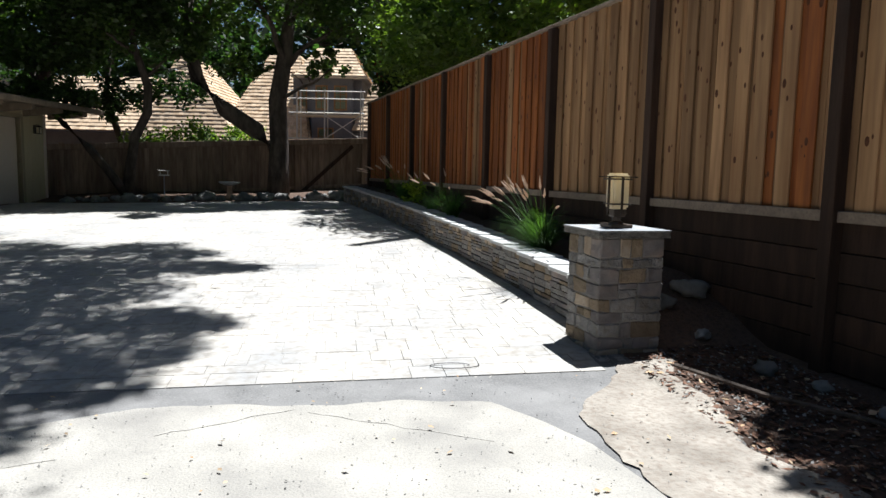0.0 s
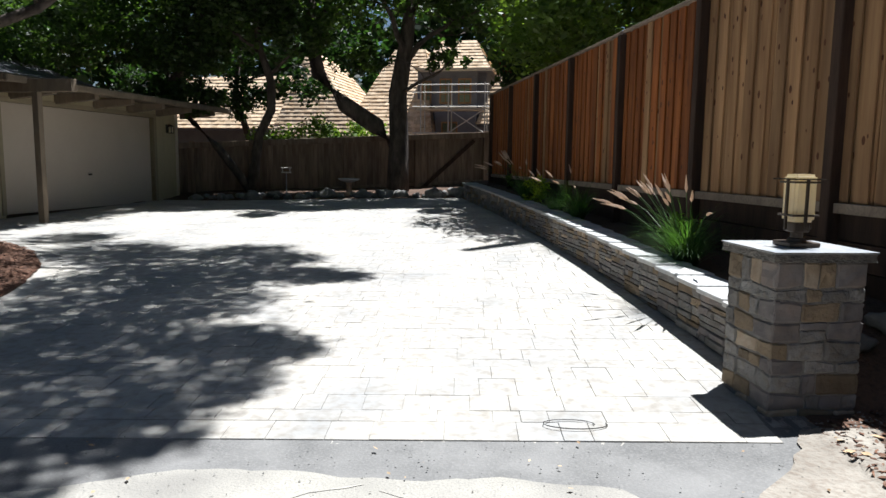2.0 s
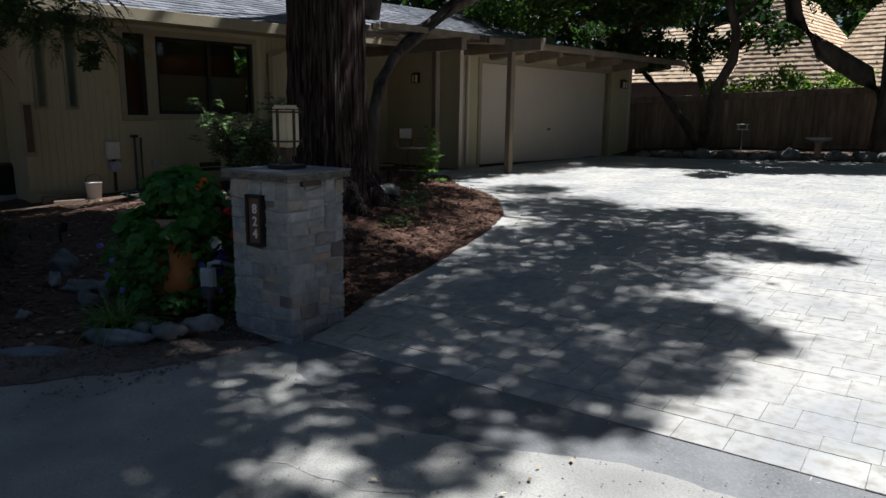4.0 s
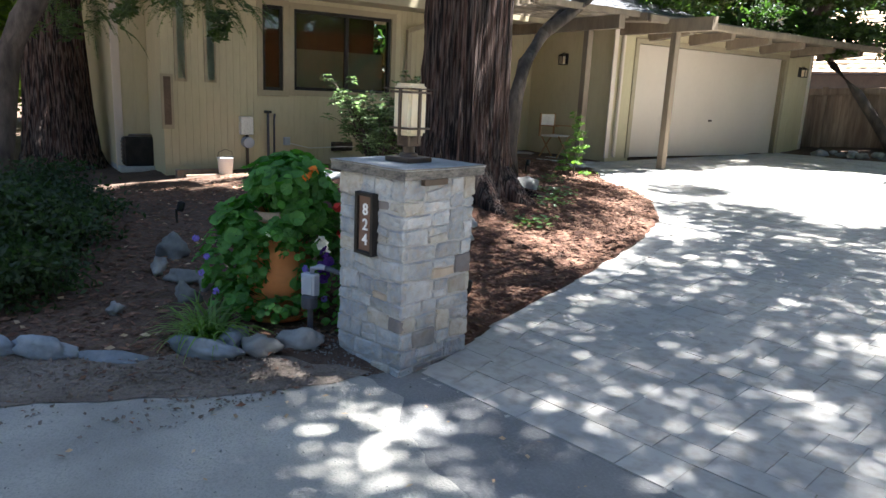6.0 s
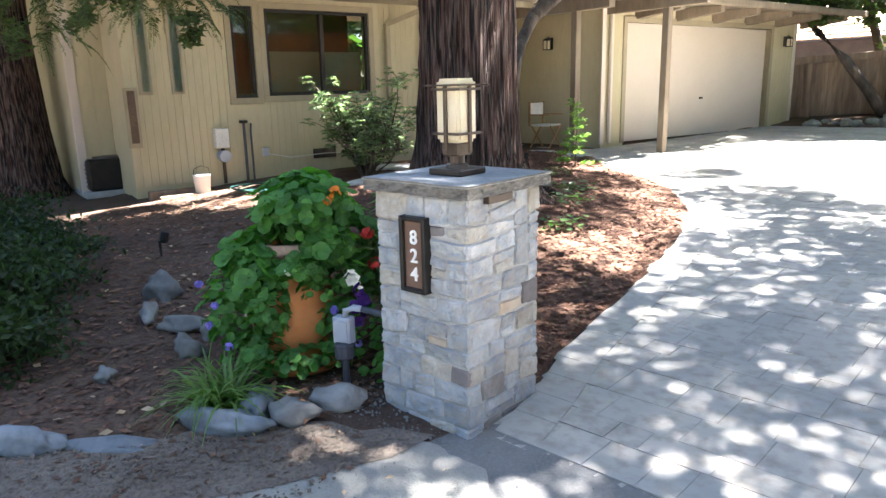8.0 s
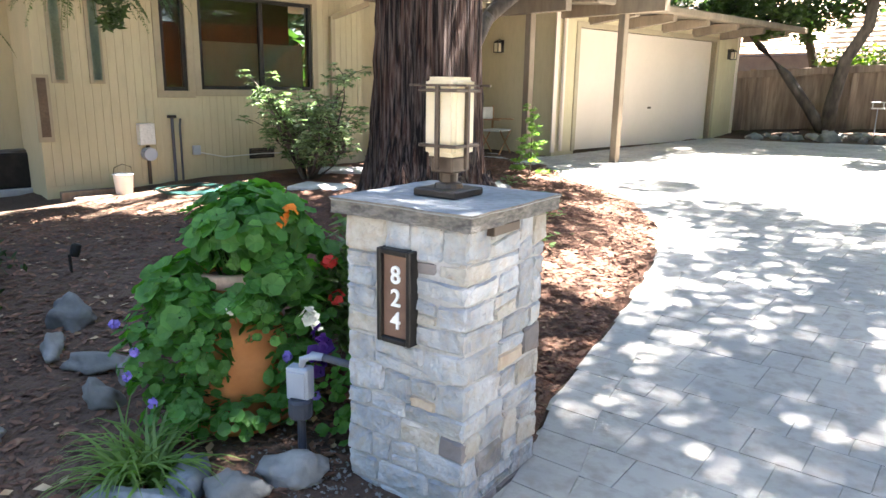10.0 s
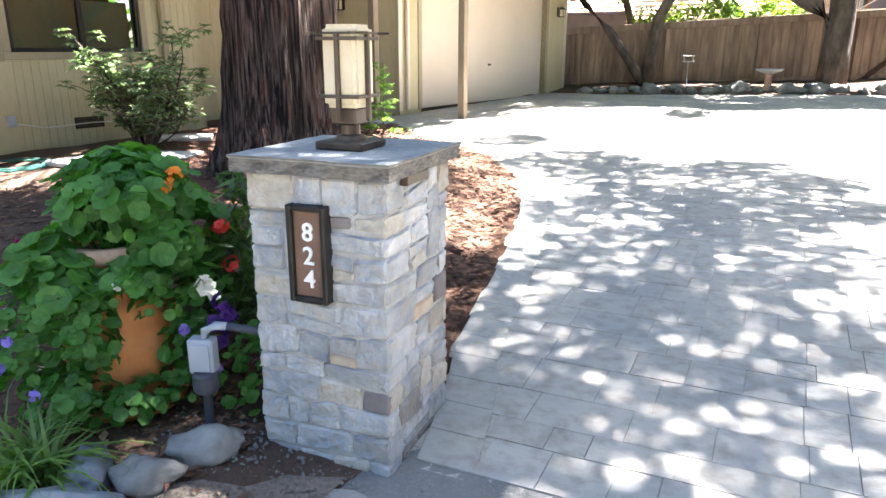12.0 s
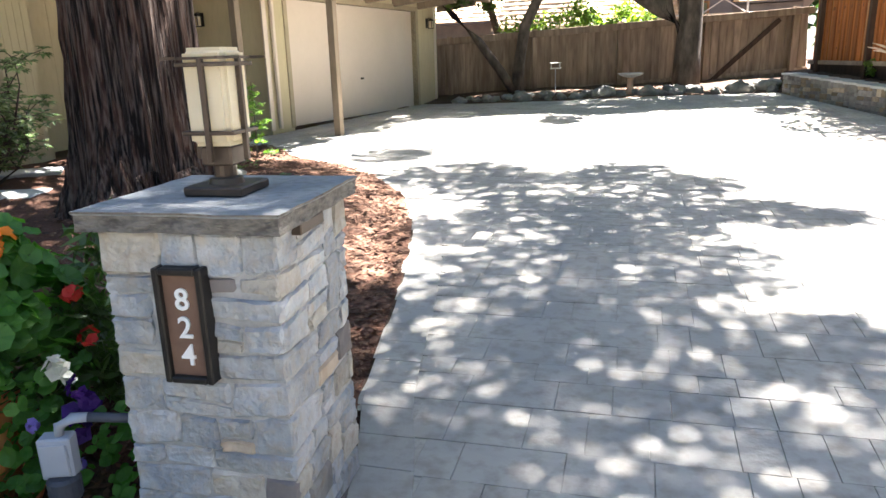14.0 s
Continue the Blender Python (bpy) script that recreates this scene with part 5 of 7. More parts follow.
def blades(name, base, n, length, width, m, parent, seed, spread=0.6, droop=0.5, lean=(0, 0)):
    """Arching strap leaves from a tuft."""
    r = random.Random(seed)
    verts, faces = [], []
    for _ in range(n):
        a = r.uniform(0, 2 * math.pi)
        s = spread * r.uniform(0.2, 1)
        d = Vector((math.cos(a) * s + lean[0], math.sin(a) * s + lean[1], 1)).normalized()
        ln = length * r.uniform(0.6, 1.15)
        side = Vector((-math.sin(a), math.cos(a), 0)) * width * r.uniform(0.7, 1.2)
        p = Vector(base) + Vector((r.uniform(-1, 1), r.uniform(-1, 1), 0)) * length * 0.08
        i = len(verts)
        for k in range(6):
            w = 1 - k / 5.2
            verts += [p - side * w * 0.5, p + side * w * 0.5]
            p = p + d * ln / 5
            d = (d + Vector((math.cos(a) * 0.3 * s, math.sin(a) * 0.3 * s, -droop * (0.25 + 0.22 * k)))).normalized()
        for k in range(5):
            faces.append((i + 2 * k, i + 2 * k + 1, i + 2 * k + 3, i + 2 * k + 2))
    return raw(name, verts, faces, m, parent)


def flower(parent, at, r0, m, seed, petals=12, size=0.016, name="flower"):
    rr = random.Random(seed)
    pts_ = []
    for _ in range(petals):
        d = Vector((rr.gauss(0, 1), rr.gauss(0, 1), rr.gauss(0, 1))).normalized()
        pts_.append((Vector(at) + d * r0, d))
    return disc_leaves(name, pts_, size, m, parent, seed, 5, 0.1)


def petal(name, c):
    return mat(name, c, tuple(min(1, 1.2 * v) for v in c), 12, 0.6, None, 30, 0.0, 0, transl=(1, 1, 1))


M_pred, M_pwhite, M_ppurple = petal("red_petal", (0.62, 0.06, 0.05)), petal("white_petal", (0.8, 0.8, 0.72)), petal("violet_petal", (0.28, 0.22, 0.62))
M_porange, M_pmag, M_pdeep = petal("orange_petal", (0.8, 0.25, 0.03)), petal("magenta_petal", (0.5, 0.02, 0.15)), petal("deep_violet_petal", (0.06, 0.02, 0.16))

POT = Vector((-4.62, 4.62, land(-4.62, 4.62)))
pot = thing("strawberry_pot", pose(*POT) @ Matrix.Diagonal((1.04, 1.04, 0.97, 1)), "tall terracotta strawberry pot overgrown with geraniums", "pot")
part("body", lathe(bmesh.new(), [(0.13, 0.03), (0.165, 0.1), (0.2, 0.25), (0.215, 0.36), (0.205, 0.47), (0.17, 0.58), (0.145, 0.64), (0.15, 0.66), (0.165, 0.69), (0.165, 0.74), (0.145, 0.74), (0.14, 0.66)], 32), M_terra, pot, smooth=True)
part("rim", lathe(bmesh.new(), [(0.152, 0.675), (0.17, 0.69), (0.172, 0.745), (0.15, 0.75), (0.148, 0.69)], 32), M_terrarim, pot, "paler bleached rim", smooth=True)
part("saucer", lathe(bmesh.new(), [(0.17, 0.0), (0.22, 0.012), (0.235, 0.05), (0.225, 0.05), (0.21, 0.022), (0.02, 0.02)], 32), M_terra, pot, smooth=True)
for k in range(5):
    a = 0.9 + 0.9 * k
    part("pocket", lathe(bmesh.new(), [(0.03, -0.05), (0.055, 0.0), (0.062, 0.035), (0.05, 0.035)], 12), M_terra, pot, smooth=True, at=pose(0.19 * math.cos(a), 0.19 * math.sin(a), 0.30 + 0.12 * (k % 2), 25 * math.sin(-a), 25 * math.cos(a), 0))
part("soil", lathe(bmesh.new(), [(0.14, 0.66), (0.139, 0.70)], 20), M_soil, pot)

ger = thing("geranium", pose(*POT), "lush green geranium with round leaves spilling from the pot", "plant")
RV, CV = Vector((0.57, 0.82, 0)), Vector((0.82, -0.57, 0))


def gp_(a, c, z):
    return RV * a + CV * c + Vector((0, 0, z))


r = random.Random(9)
pts_ = []
for a, c, cz, rx, rz, n in ((0.07, 0.03, 0.91, 0.28, 0.18, 340), (-0.31, 0.08, 0.40, 0.2, 0.24, 230), (-0.22, 0.2, 0.17, 0.18, 0.13, 110), (0.28, 0.1, 0.45, 0.16, 0.25, 150), (0.3, 0.05, 0.74, 0.17, 0.17, 120), (-0.12, 0.2, 0.56, 0.13, 0.1, 70), (-0.14, 0.2, 0.36, 0.1, 0.12, 50),
                        (0.12, 0.26, 0.5, 0.1, 0.07, 28), (-0.22, 0.1, 0.68, 0.16, 0.14, 80), (0.2, 0.2, 0.14, 0.15, 0.1, 60), (-0.02, -0.25, 0.5, 0.3, 0.3, 120), (0.0, 0.24, 0.12, 0.16, 0.08, 60),
                        (0.06, 0.26, 0.63, 0.12, 0.09, 60), (-0.13, 0.25, 0.42, 0.11, 0.13, 80), (0.17, 0.2, 0.72, 0.13, 0.12, 80), (-0.2, 0.2, 0.6, 0.12, 0.12, 60), (0.22, 0.22, 0.3, 0.1, 0.14, 50)):
    o_ = gp_(a, c, cz)
    for _ in range(n):
        d = Vector((r.gauss(0, 1), r.gauss(0, 1), r.gauss(0, 1) + 0.25)).normalized()
        s = r.uniform(0.65, 1.08)
        q = o_ + Vector((d.x * rx * s, d.y * rx * s, d.z * rz * s))
        q.z = max(0.03, q.z)
        if cz > 0.7 or math.hypot(q.x, q.y) > 0.16:
            pts_.append((q, d))
big = [p for p in pts_ if p[0].z > 0.6]
small = [p for p in pts_ if p[0].z <= 0.6]
disc_leaves("foliage", big, 0.046, M_geranium, ger, 1, 14)["kind"] = "stuff"
disc_leaves("foliage", small, 0.029, M_geranium, ger, 2, 12)["kind"] = "stuff"
bm = bmesh.new()
for p, d in (big + small)[::5]:
    tube(bm, [Vector((p.x * 0.2, p.y * 0.2, max(0.1, p.z - 0.22))), Vector((p.x * 0.6, p.y * 0.6, p.z - 0.07)), p], [0.006, 0.004, 0.003], 4)
part("stem_tangle", bm, M_grass, ger)["kind"] = "stuff"
flower(ger, gp_(0.40, 0.2, 0.78), 0.03, M_pred, 3, 14, 0.022)
flower(ger, gp_(0.43, 0.2, 0.61), 0.03, M_pred, 4, 12, 0.022)
flower(ger, gp_(0.30, 0.3, 0.57), 0.034, M_pwhite, 5, 16, 0.022)
flower(ger, gp_(0.33, 0.3, 0.52), 0.02, M_pwhite, 15, 8, 0.018)
flower(ger, gp_(-0.02, 0.33, 0.62), 0.015, M_pwhite, 16, 6, 0.014)
flower(ger, gp_(0.24, 0.2, 1.0), 0.03, M_porange, 6, 12, 0.02)
flower(ger, gp_(0.2, 0.25, 0.97), 0.02, M_porange, 7, 9, 0.016)
for k, (a, c, z) in enumerate(((-0.4, 0.3, 0.47), (-0.34, 0.34, 0.26), (0.2, 0.32, 0.4), (0.32, 0.3, 0.2), (-0.48, 0.2, 0.56), (-0.44, 0.28, 0.36))):
    flower(ger, gp_(a, c, z), 0.017, M_ppurple, 20 + k, 12, 0.013)
flower(ger, gp_(-0.34, -0.5, 0.62), 0.03, M_pmag, 44, 9, 0.022)

fern = thing("narrow_leaf_shrub", pose(-4.35, 5.2, land(-4.35, 5.2)), "grey-green narrow-leaved shrub behind the pillar", "shrub")
leaf_mesh("foliage", [((0, 0, 0.5), (0.36, 0.4, 0.38)), ((0.2, -0.1, 0.72), (0.25, 0.25, 0.22)), ((-0.2, 0.2, 0.3), (0.3, 0.3, 0.25))], 4200, 0.022, M_shrub, fern, 61, 0.9, 4.5)
vio = thing("violet_petunia", pose(-4.1, 4.75, land(-4.1, 4.75)), "deep violet petunia at the pillar foot", "plant")
disc_leaves("foliage", [((rnd.uniform(-0.12, 0.12), rnd.uniform(-0.1, 0.1), rnd.uniform(0.05, 0.4)), (0, -1, 0.4)) for _ in range(60)], 0.025, M_geranium, vio, 8)
for k in range(4):
    flower(vio, (rnd.uniform(-0.08, 0.08), -0.1, 0.38 + 0.05 * k), 0.03, M_pdeep, 30 + k, 9, 0.028)

# junction box and conduit
jb = thing("junction_box", pose(-4.1, 4.55, land(-4.1, 4.55), 0, 0, 20), "grey outdoor electrical box on a dark stake", "junction box")
part("box", boxed(-0.05, 0.05, -0.03, 0.03, 0.27, 0.41, 0.006), M_greyplastic, jb)
part("cover", boxed(-0.04, 0.04, -0.038, -0.03, 0.285, 0.395, 0.003), M_greyplastic, jb)
part("timer", lathe(bmesh.new(), [(0.045, 0.2), (0.05, 0.21), (0.05, 0.27), (0.04, 0.28)], 16), M_darkpipe, jb, "black socket below the box", at=pose(0.01, -0.02, 0))
part("stake", tube(bmesh.new(), [(0, 0, -0.1), (0, 0, 0.22)], [0.018, 0.018], 10), M_darkpipe, jb)
part("elbow", tube(bmesh.new(), [(0.01, 0, 0.40), (0.015, 0.0, 0.44), (0.05, 0.02, 0.455), (0.09, 0.03, 0.45)], [0.016, 0.018, 0.018, 0.016], 10), M_greyplastic, jb, smooth=True)
part("conduit", tube(bmesh.new(), [(0.09, 0.03, 0.45), (0.22, 0.06, 0.42), (0.36, 0.08, 0.40)], [0.016, 0.016, 0.016], 10), M_darkpipe, jb, "dark blue-grey conduit", smooth=True)


def stone(x, y, sx, sy, sz, rot, seed, m=None, name="garden_stone", label="smooth grey river stone edging the bed", tilt=0, sink=0.35):
    ob = part(name, rock_bm(sx, sy, sz, seed, 3, 0.5), m or M_rock, smooth=True)
    ob.matrix_basis = pose(x, y, land(x, y) + sz * (1 - sink * 2) * 0.5 + 0.02, tilt, 0, rot)
    return tagged(ob, label, "stone", "garden stones")


for k, (x, y, sx, sy, sz, rot, tl) in enumerate(((-3.99, 4.43, 0.13, 0.085, 0.065, 35, 0), (-4.08, 4.2, 0.12, 0.085, 0.075, 30, 0), (-5.2, 4.24, 0.1, 0.07, 0.1, 20, 25), (-5.6, 4.4, 0.18, 0.08, 0.07, 40, 10), (-6.0, 4.35, 0.2, 0.05, 0.07, -30, 20),
                                                  (-5.23, 3.77, 0.07, 0.05, 0.045, 0, 0), (-5.35, 4.45, 0.06, 0.05, 0.09, 80, 15), (-6.35, 4.6, 0.15, 0.12, 0.13, 0, 0), (-6.2, 8.9, 0.2, 0.16, 0.12, 0, 0), (-5.3, 7.0, 0.14, 0.1, 0.08, 30, 0), (-5.0, 6.7, 0.1, 0.12, 0.06, 10, 0))):
    stone(x, y, sx, sy, sz, rot, k + 1, None, tilt=tl)
for k, (x, y, sx, rot, tl) in enumerate(((-4.25, 3.93, 0.24, 33, 0), (-4.28, 4.13, 0.16, -40, 12), (-4.5, 3.5, 0.23, 42, 0), (-4.78, 3.22, 0.18, 40, 0), (-5.02, 2.98, 0.2, 40, 0), (-5.3, 2.6, 0.25, 48, 0), (-5.7, 2.05, 0.25, 52, 0))):
    stone(x, y, sx, 0.07, 0.07, rot, 40 + k, M_slate, "slate_stone", "long blue-grey slate stone edging the bed", tl)

lily = thing("strap_leaf_plant", pose(-4.45, 4.05, land(-4.45, 4.05)), "tuft of arching bright green strap leaves among the stones", "plant")
for k in range(5):
    blades("leaf_tuft", (0.05 * math.cos(k * 1.26), 0.05 * math.sin(k * 1.26), 0), 30, 0.42, 0.024, M_leafstrap, lily, 5 + k, 1.1, 0.7, (0.15 + 0.1 * math.cos(k * 1.26), -0.2 + 0.1 * math.sin(k * 1.26)))

# dark shrubs on the left
for k, (x, y, s, h) in enumerate(((-5.9, 3.3, 0.5, 0.42), (-6.6, 3.5, 0.6, 0.6), (-7.3, 3.9, 0.6, 0.5), (-6.3, 2.7, 0.6, 0.55), (-7.2, 3.0, 0.7, 0.8), (-8.2, 3.9, 0.7, 0.6))):
    sh = thing("low_shrub", pose(x, y, land(x, y)), "dark fine-leaved evergreen shrub on bare soil", "shrub", "dark shrubs")
    leaf_mesh("foliage", [((0, 0, h * 0.5), (s, s, h * 0.55)), ((s * 0.4, -s * 0.3, h * 0.35), (s * 0.5, s * 0.5, h * 0.4)), ((-s * 0.5, s * 0.2, h * 0.45), (s * 0.5, s * 0.6, h * 0.45))], 5200, 0.024, M_leafdark, sh, 70 + k, 0.8, 2.6)["kind"] = "stuff"
    for q in range(5):
        part("stem", tube(bmesh.new(), [(0, 0, -0.03), (s * 0.4 * math.cos(q * 1.3), s * 0.4 * math.sin(q * 1.3), h * 0.6)], [0.012, 0.005], 5), M_oakbark, sh)

# broadleaf shrub by the window
rho = thing("rhododendron", pose(-9.45, 9.1, land(-9.45, 9.1)), "loose glossy pale-green rhododendron against the house wall", "shrub")
r = random.Random(17)
tips = []
bm = bmesh.new()
for k in range(24):
    a = 2 * math.pi * k / 24 + r.uniform(-0.25, 0.25)
    reach, top = r.uniform(0.25, 0.85), r.uniform(0.75, 1.62)
    e = Vector((math.cos(a) * reach, math.sin(a) * reach, top - 0.35 * reach))
    way = curve_pts((0.06 * math.cos(a), 0.06 * math.sin(a), -0.03), e, 0.14, 6, k)
    tube(bm, way, [0.02, 0.017, 0.014, 0.012, 0.01, 0.007, 0.005], 6)
    tips.append(e)
    for j in range(r.randint(8, 12)):
        s0_ = way[r.randint(2, 6)]
        t_ = s0_ + Vector((r.gauss(0, 1), r.gauss(0, 1), r.uniform(0.0, 1.2))).normalized() * r.uniform(0.12, 0.34)
        tube(bm, [s0_, s0_.lerp(t_, 0.5) + Vector((0, 0, 0.02)), t_], [0.006, 0.005, 0.003], 4)
        tips.append(t_)
part("stem_tangle", bm, M_oakbark, rho)["kind"] = "stuff"
verts, faces = [], []
for c in tips:
    for lay_ in range(2):
        n_l = r.randint(8, 11)
        for k in range(n_l):
            a = 2 * math.pi * k / n_l + r.uniform(-0.25, 0.25)
            d = Vector((math.cos(a), math.sin(a), r.uniform(-0.3, 0.35) + 0.45 * lay_)).normalized()
            s_ = d.cross(Vector((0, 0, 1))).normalized() * r.uniform(0.018, 0.026)
            ln = r.uniform(0.09, 0.15) * (1 - 0.25 * lay_)
            cc = c - Vector((0, 0, 0.05 * (1 - lay_)))
            i = len(verts)
            verts += [cc, cc + d * ln * 0.55 + s_ + Vector((0, 0, 0.012)), cc + d * ln - Vector((0, 0, 0.02)), cc + d * ln * 0.55 - s_ + Vector((0, 0, 0.012)), cc + d * ln * 0.55]
            faces += [(i, i + 4, i + 1), (i + 1, i + 4, i + 2), (i, i + 3, i + 4), (i + 4, i + 3, i + 2)]
raw("foliage", verts, faces, M_rho, rho)["kind"] = "stuff"

sap = thing("redwood_sapling", pose(-7.3, 11.35, land(-7.3, 11.35)), "feathery light green redwood sapling by the porch", "plant")
part("stem", tube(bmesh.new(), [(0, 0, -0.02), (0.02, 0, 0.5), (0, 0.02, 1.0)], [0.012, 0.01, 0.004], 6), M_oakbark, sap)
leaf_mesh("foliage", [((0.03 * math.sin(k * 2.4), 0.04 * math.cos(k * 2.4), 0.12 + 0.12 * k), (0.3 - 0.028 * k, 0.3 - 0.028 * k, 0.07)) for k in range(8)], 1300, 0.02, M_leafstrap, sap, 81, 0.4, 3.4)
for k, (x, y) in enumerate(((-5.3, 8.3), (-5.7, 8.9), (-4.9, 7.6), (-6.9, 10.3))):
    gc = thing("ground_cover", pose(x, y, land(x, y)), "small patch of green ground cover in the mulch", "plant", "ground cover")
    disc_leaves("leaves", [((rnd.gauss(0, 0.13), rnd.gauss(0, 0.13), rnd.uniform(0.03, 0.12)), (0, 0, 1)) for _ in range(60)], 0.025, M_shrub, gc, 90 + k)


# ---------------------------------------------------------------- fittings at the house
def sconce(m):
    s = thing("wall_sconce", m, "black lantern sconce with seeded glass on the wall", "lamp", "wall sconces")
    part("back_plate", boxed(-0.05, 0.05, -0.015, 0, -0.1, 0.12, 0.004), M_black, s)
    part("arm", tube(bmesh.new(), [(0, -0.01, 0.08), (0, -0.08, 0.13), (0, -0.12, 0.11)], [0.008, 0.008, 0.008], 6), M_black, s)
    part("hood", lathe(bmesh.new(), [(0.085, 0.06), (0.06, 0.09), (0.02, 0.11)], 4), M_black, s, at=pose(0, -0.12, 0, 0, 0, 45))
    part("glass", boxed(-0.045, 0.045, -0.165, -0.075, -0.09, 0.06, 0.004), M_lampglass, s)
    for sx in (-1, 1):
        for sy in (-0.165, -0.075):
            part("bar", boxed(sx * 0.05 - 0.006, sx * 0.05 + 0.006, sy - 0.006, sy + 0.006, -0.1, 0.065), M_black, s)
    part("foot", boxed(-0.055, 0.055, -0.175, -0.065, -0.11, -0.095, 0.003), M_black, s)
    return s


sconce(HM @ pose(-0.62, 1.26, 2.25, 0, 0, -90))
sconce(HM @ pose(5.5, -0.012, 2.32))

ch = thing("folding_chair", HM @ pose(-1.05, 0.95, 0.34, 0, 0, 15), "wooden folding chair with white canvas on the porch", "chair")
part("backrest", boxed(-0.25, 0.25, 0.2, 0.22, 0.62, 0.84, 0.006), M_canvas, ch, "white canvas back")
part("seat", boxed(-0.24, 0.24, -0.2, 0.18, 0.42, 0.45, 0.008), M_canvas, ch)
for sx in (-1, 1):
    part("leg", beam(bmesh.new(), (sx * 0.24, -0.2, 0), (sx * -0.2, -0.2, 0.44), 0.025, 0.025), M_indoorwood, ch)
    part("leg", beam(bmesh.new(), (sx * 0.24, 0.2, 0), (sx * -0.2, 0.2, 0.44), 0.025, 0.025), M_indoorwood, ch)
    part("back_post", boxed(sx * 0.25 - 0.015, sx * 0.25 + 0.015, 0.19, 0.22, 0.42, 0.86), M_indoorwood, ch)
    part("armrest", boxed(sx * 0.25 - 0.03, sx * 0.25 + 0.03, -0.22, 0.22, 0.62, 0.64, 0.004), M_indoorwood, ch)

em = thing("electric_meter", HM @ pose(-6.98, 1.688, 0), "grey meter box with conduit on the siding", "meter")
part("box", boxed(-0.1, 0.1, -0.12, 0, 0.72, 1.0, 0.008), M_canvas, em)
part("dial", tube(bmesh.new(), [(0.02, -0.0, 0.6), (0.02, -0.14, 0.6)], [0.09, 0.085], 14), M_greyplastic, em)
part("pipe", tube(bmesh.new(), [(0.02, -0.04, 0.2), (0.02, -0.04, 0.72)], [0.025, 0.025], 8), M_bronze, em)
gp = thing("gas_pipes", HM @ pose(-6.62, 1.688, 0), "black standpipes and hose bib at the wall", "pipe")
part("pipe", tube(bmesh.new(), [(0, -0.05, 0.2), (0, -0.05, 1.1)], [0.022, 0.022], 8), M_darkpipe, gp)
part("pipe", tube(bmesh.new(), [(0.1, -0.05, 0.2), (0.1, -0.05, 0.95), (0.12, -0.03, 1.05)], [0.016, 0.016, 0.016], 8), M_darkpipe, gp)
part("cap", boxed(-0.05, 0.05, -0.09, 0, 1.06, 1.1, 0.006), M_black, gp)
gb = thing("outlet_box", HM @ pose(-6.3, 1.688, 0), "small grey outlet box with a cable", "outlet")
part("box", boxed(-0.05, 0.05, -0.06, 0, 0.55, 0.68, 0.006), M_greyplastic, gb)
part("cable", tube(bmesh.new(), [(0.05, -0.03, 0.58), (0.4, -0.03, 0.5), (1.0, -0.03, 0.52), (1.8, -0.03, 0.5)], [0.008] * 4, 6), M_canvas, gb)
for sx in (-5.3, -4.0):
    v = thing("foundation_vent", HM @ pose(sx, 1.685, 0.45), "dark screened foundation vent", "vent", "foundation vents")
    part("frame", boxed(-0.2, 0.2, -0.02, 0, 0, 0.15, 0.004), M_black, v)
    for k in range(4):
        part("slat", boxed(-0.19, 0.19, -0.028, -0.02, 0.02 + 0.033 * k, 0.035 + 0.033 * k), M_bronze, v)
ds = thing("downspout", HM @ pose(-4.05, 1.688, 0), "tan square downspout with an elbow under the eave", "downspout")
part("pipe", boxed(-0.04, 0.04, -0.09, -0.015, 0.35, 2.55, 0.006), M_trim, ds)
part("elbow", beam(bmesh.new(), (0, -0.05, 2.53), (0.45, -0.4, 2.75), 0.08, 0.075), M_trim, ds)
bk = thing("bucket", HM @ pose(-7.4, 1.35, land(-11.0, 7.0)), "white plastic bucket beside the wall", "bucket")
part("body", lathe(bmesh.new(), [(0.1, 0), (0.12, 0.24), (0.13, 0.25), (0.125, 0.26)], 18), M_white, bk, smooth=True)
part("handle", tube(bmesh.new(), [(-0.12, 0, 0.24), (-0.1, 0, 0.34), (0, 0, 0.38), (0.1, 0, 0.34), (0.12, 0, 0.24)], [0.005] * 5, 5), M_black, bk)
ac = thing("air_conditioner", pose(-12.3, 6.5, land(-12.3, 6.5), 0, 0, -9), "dark grey outdoor air-conditioning unit", "air conditioner")
part("casing", boxed(-0.38, 0.38, -0.38, 0.38, 0.06, 0.52, 0.03), M_black, ac)
part("pad", boxed(-0.45, 0.45, -0.45, 0.45, -0.03, 0.06, 0.01), M_mortar, ac)
part("top_grille", lathe(bmesh.new(), [(0.34, 0.52), (0.33, 0.55), (0.05, 0.57)], 24), M_bronze, ac)
for k in range(6):
    part("louvre", boxed(-0.37, 0.37, -0.395, -0.38, 0.12 + 0.062 * k, 0.14 + 0.062 * k), M_bronze, ac)
hose = thing("garden_hose", pose(-9.9, 7.6, land(-9.9, 7.6)), "coiled green garden hose on the ground", "hose")
part("coil", tube(bmesh.new(), [(0.3 * math.cos(a * 0.5) * (1 + 0.008 * a), 0.3 * math.sin(a * 0.5) * (1 + 0.008 * a), 0.03 + 0.004 * (a % 7)) for a in range(60)], [0.012] * 60, 6), M_hose, hose)
for k, (x, y) in enumerate(((-9.2, 8.0), (-8.6, 8.6), (-9.6, 9.9))):
    ob = part("stepping_stone", boxed(-0.35, 0.35, -0.25, 0.25, -0.03, 0.03, 0.012), M_wallcap, at=pose(x, y, land(x, y) + 0.02, 0, 0, 20 * k))
    tagged(ob, "pale flat stepping stone in the mulch", "stepping stone", "stepping stones")
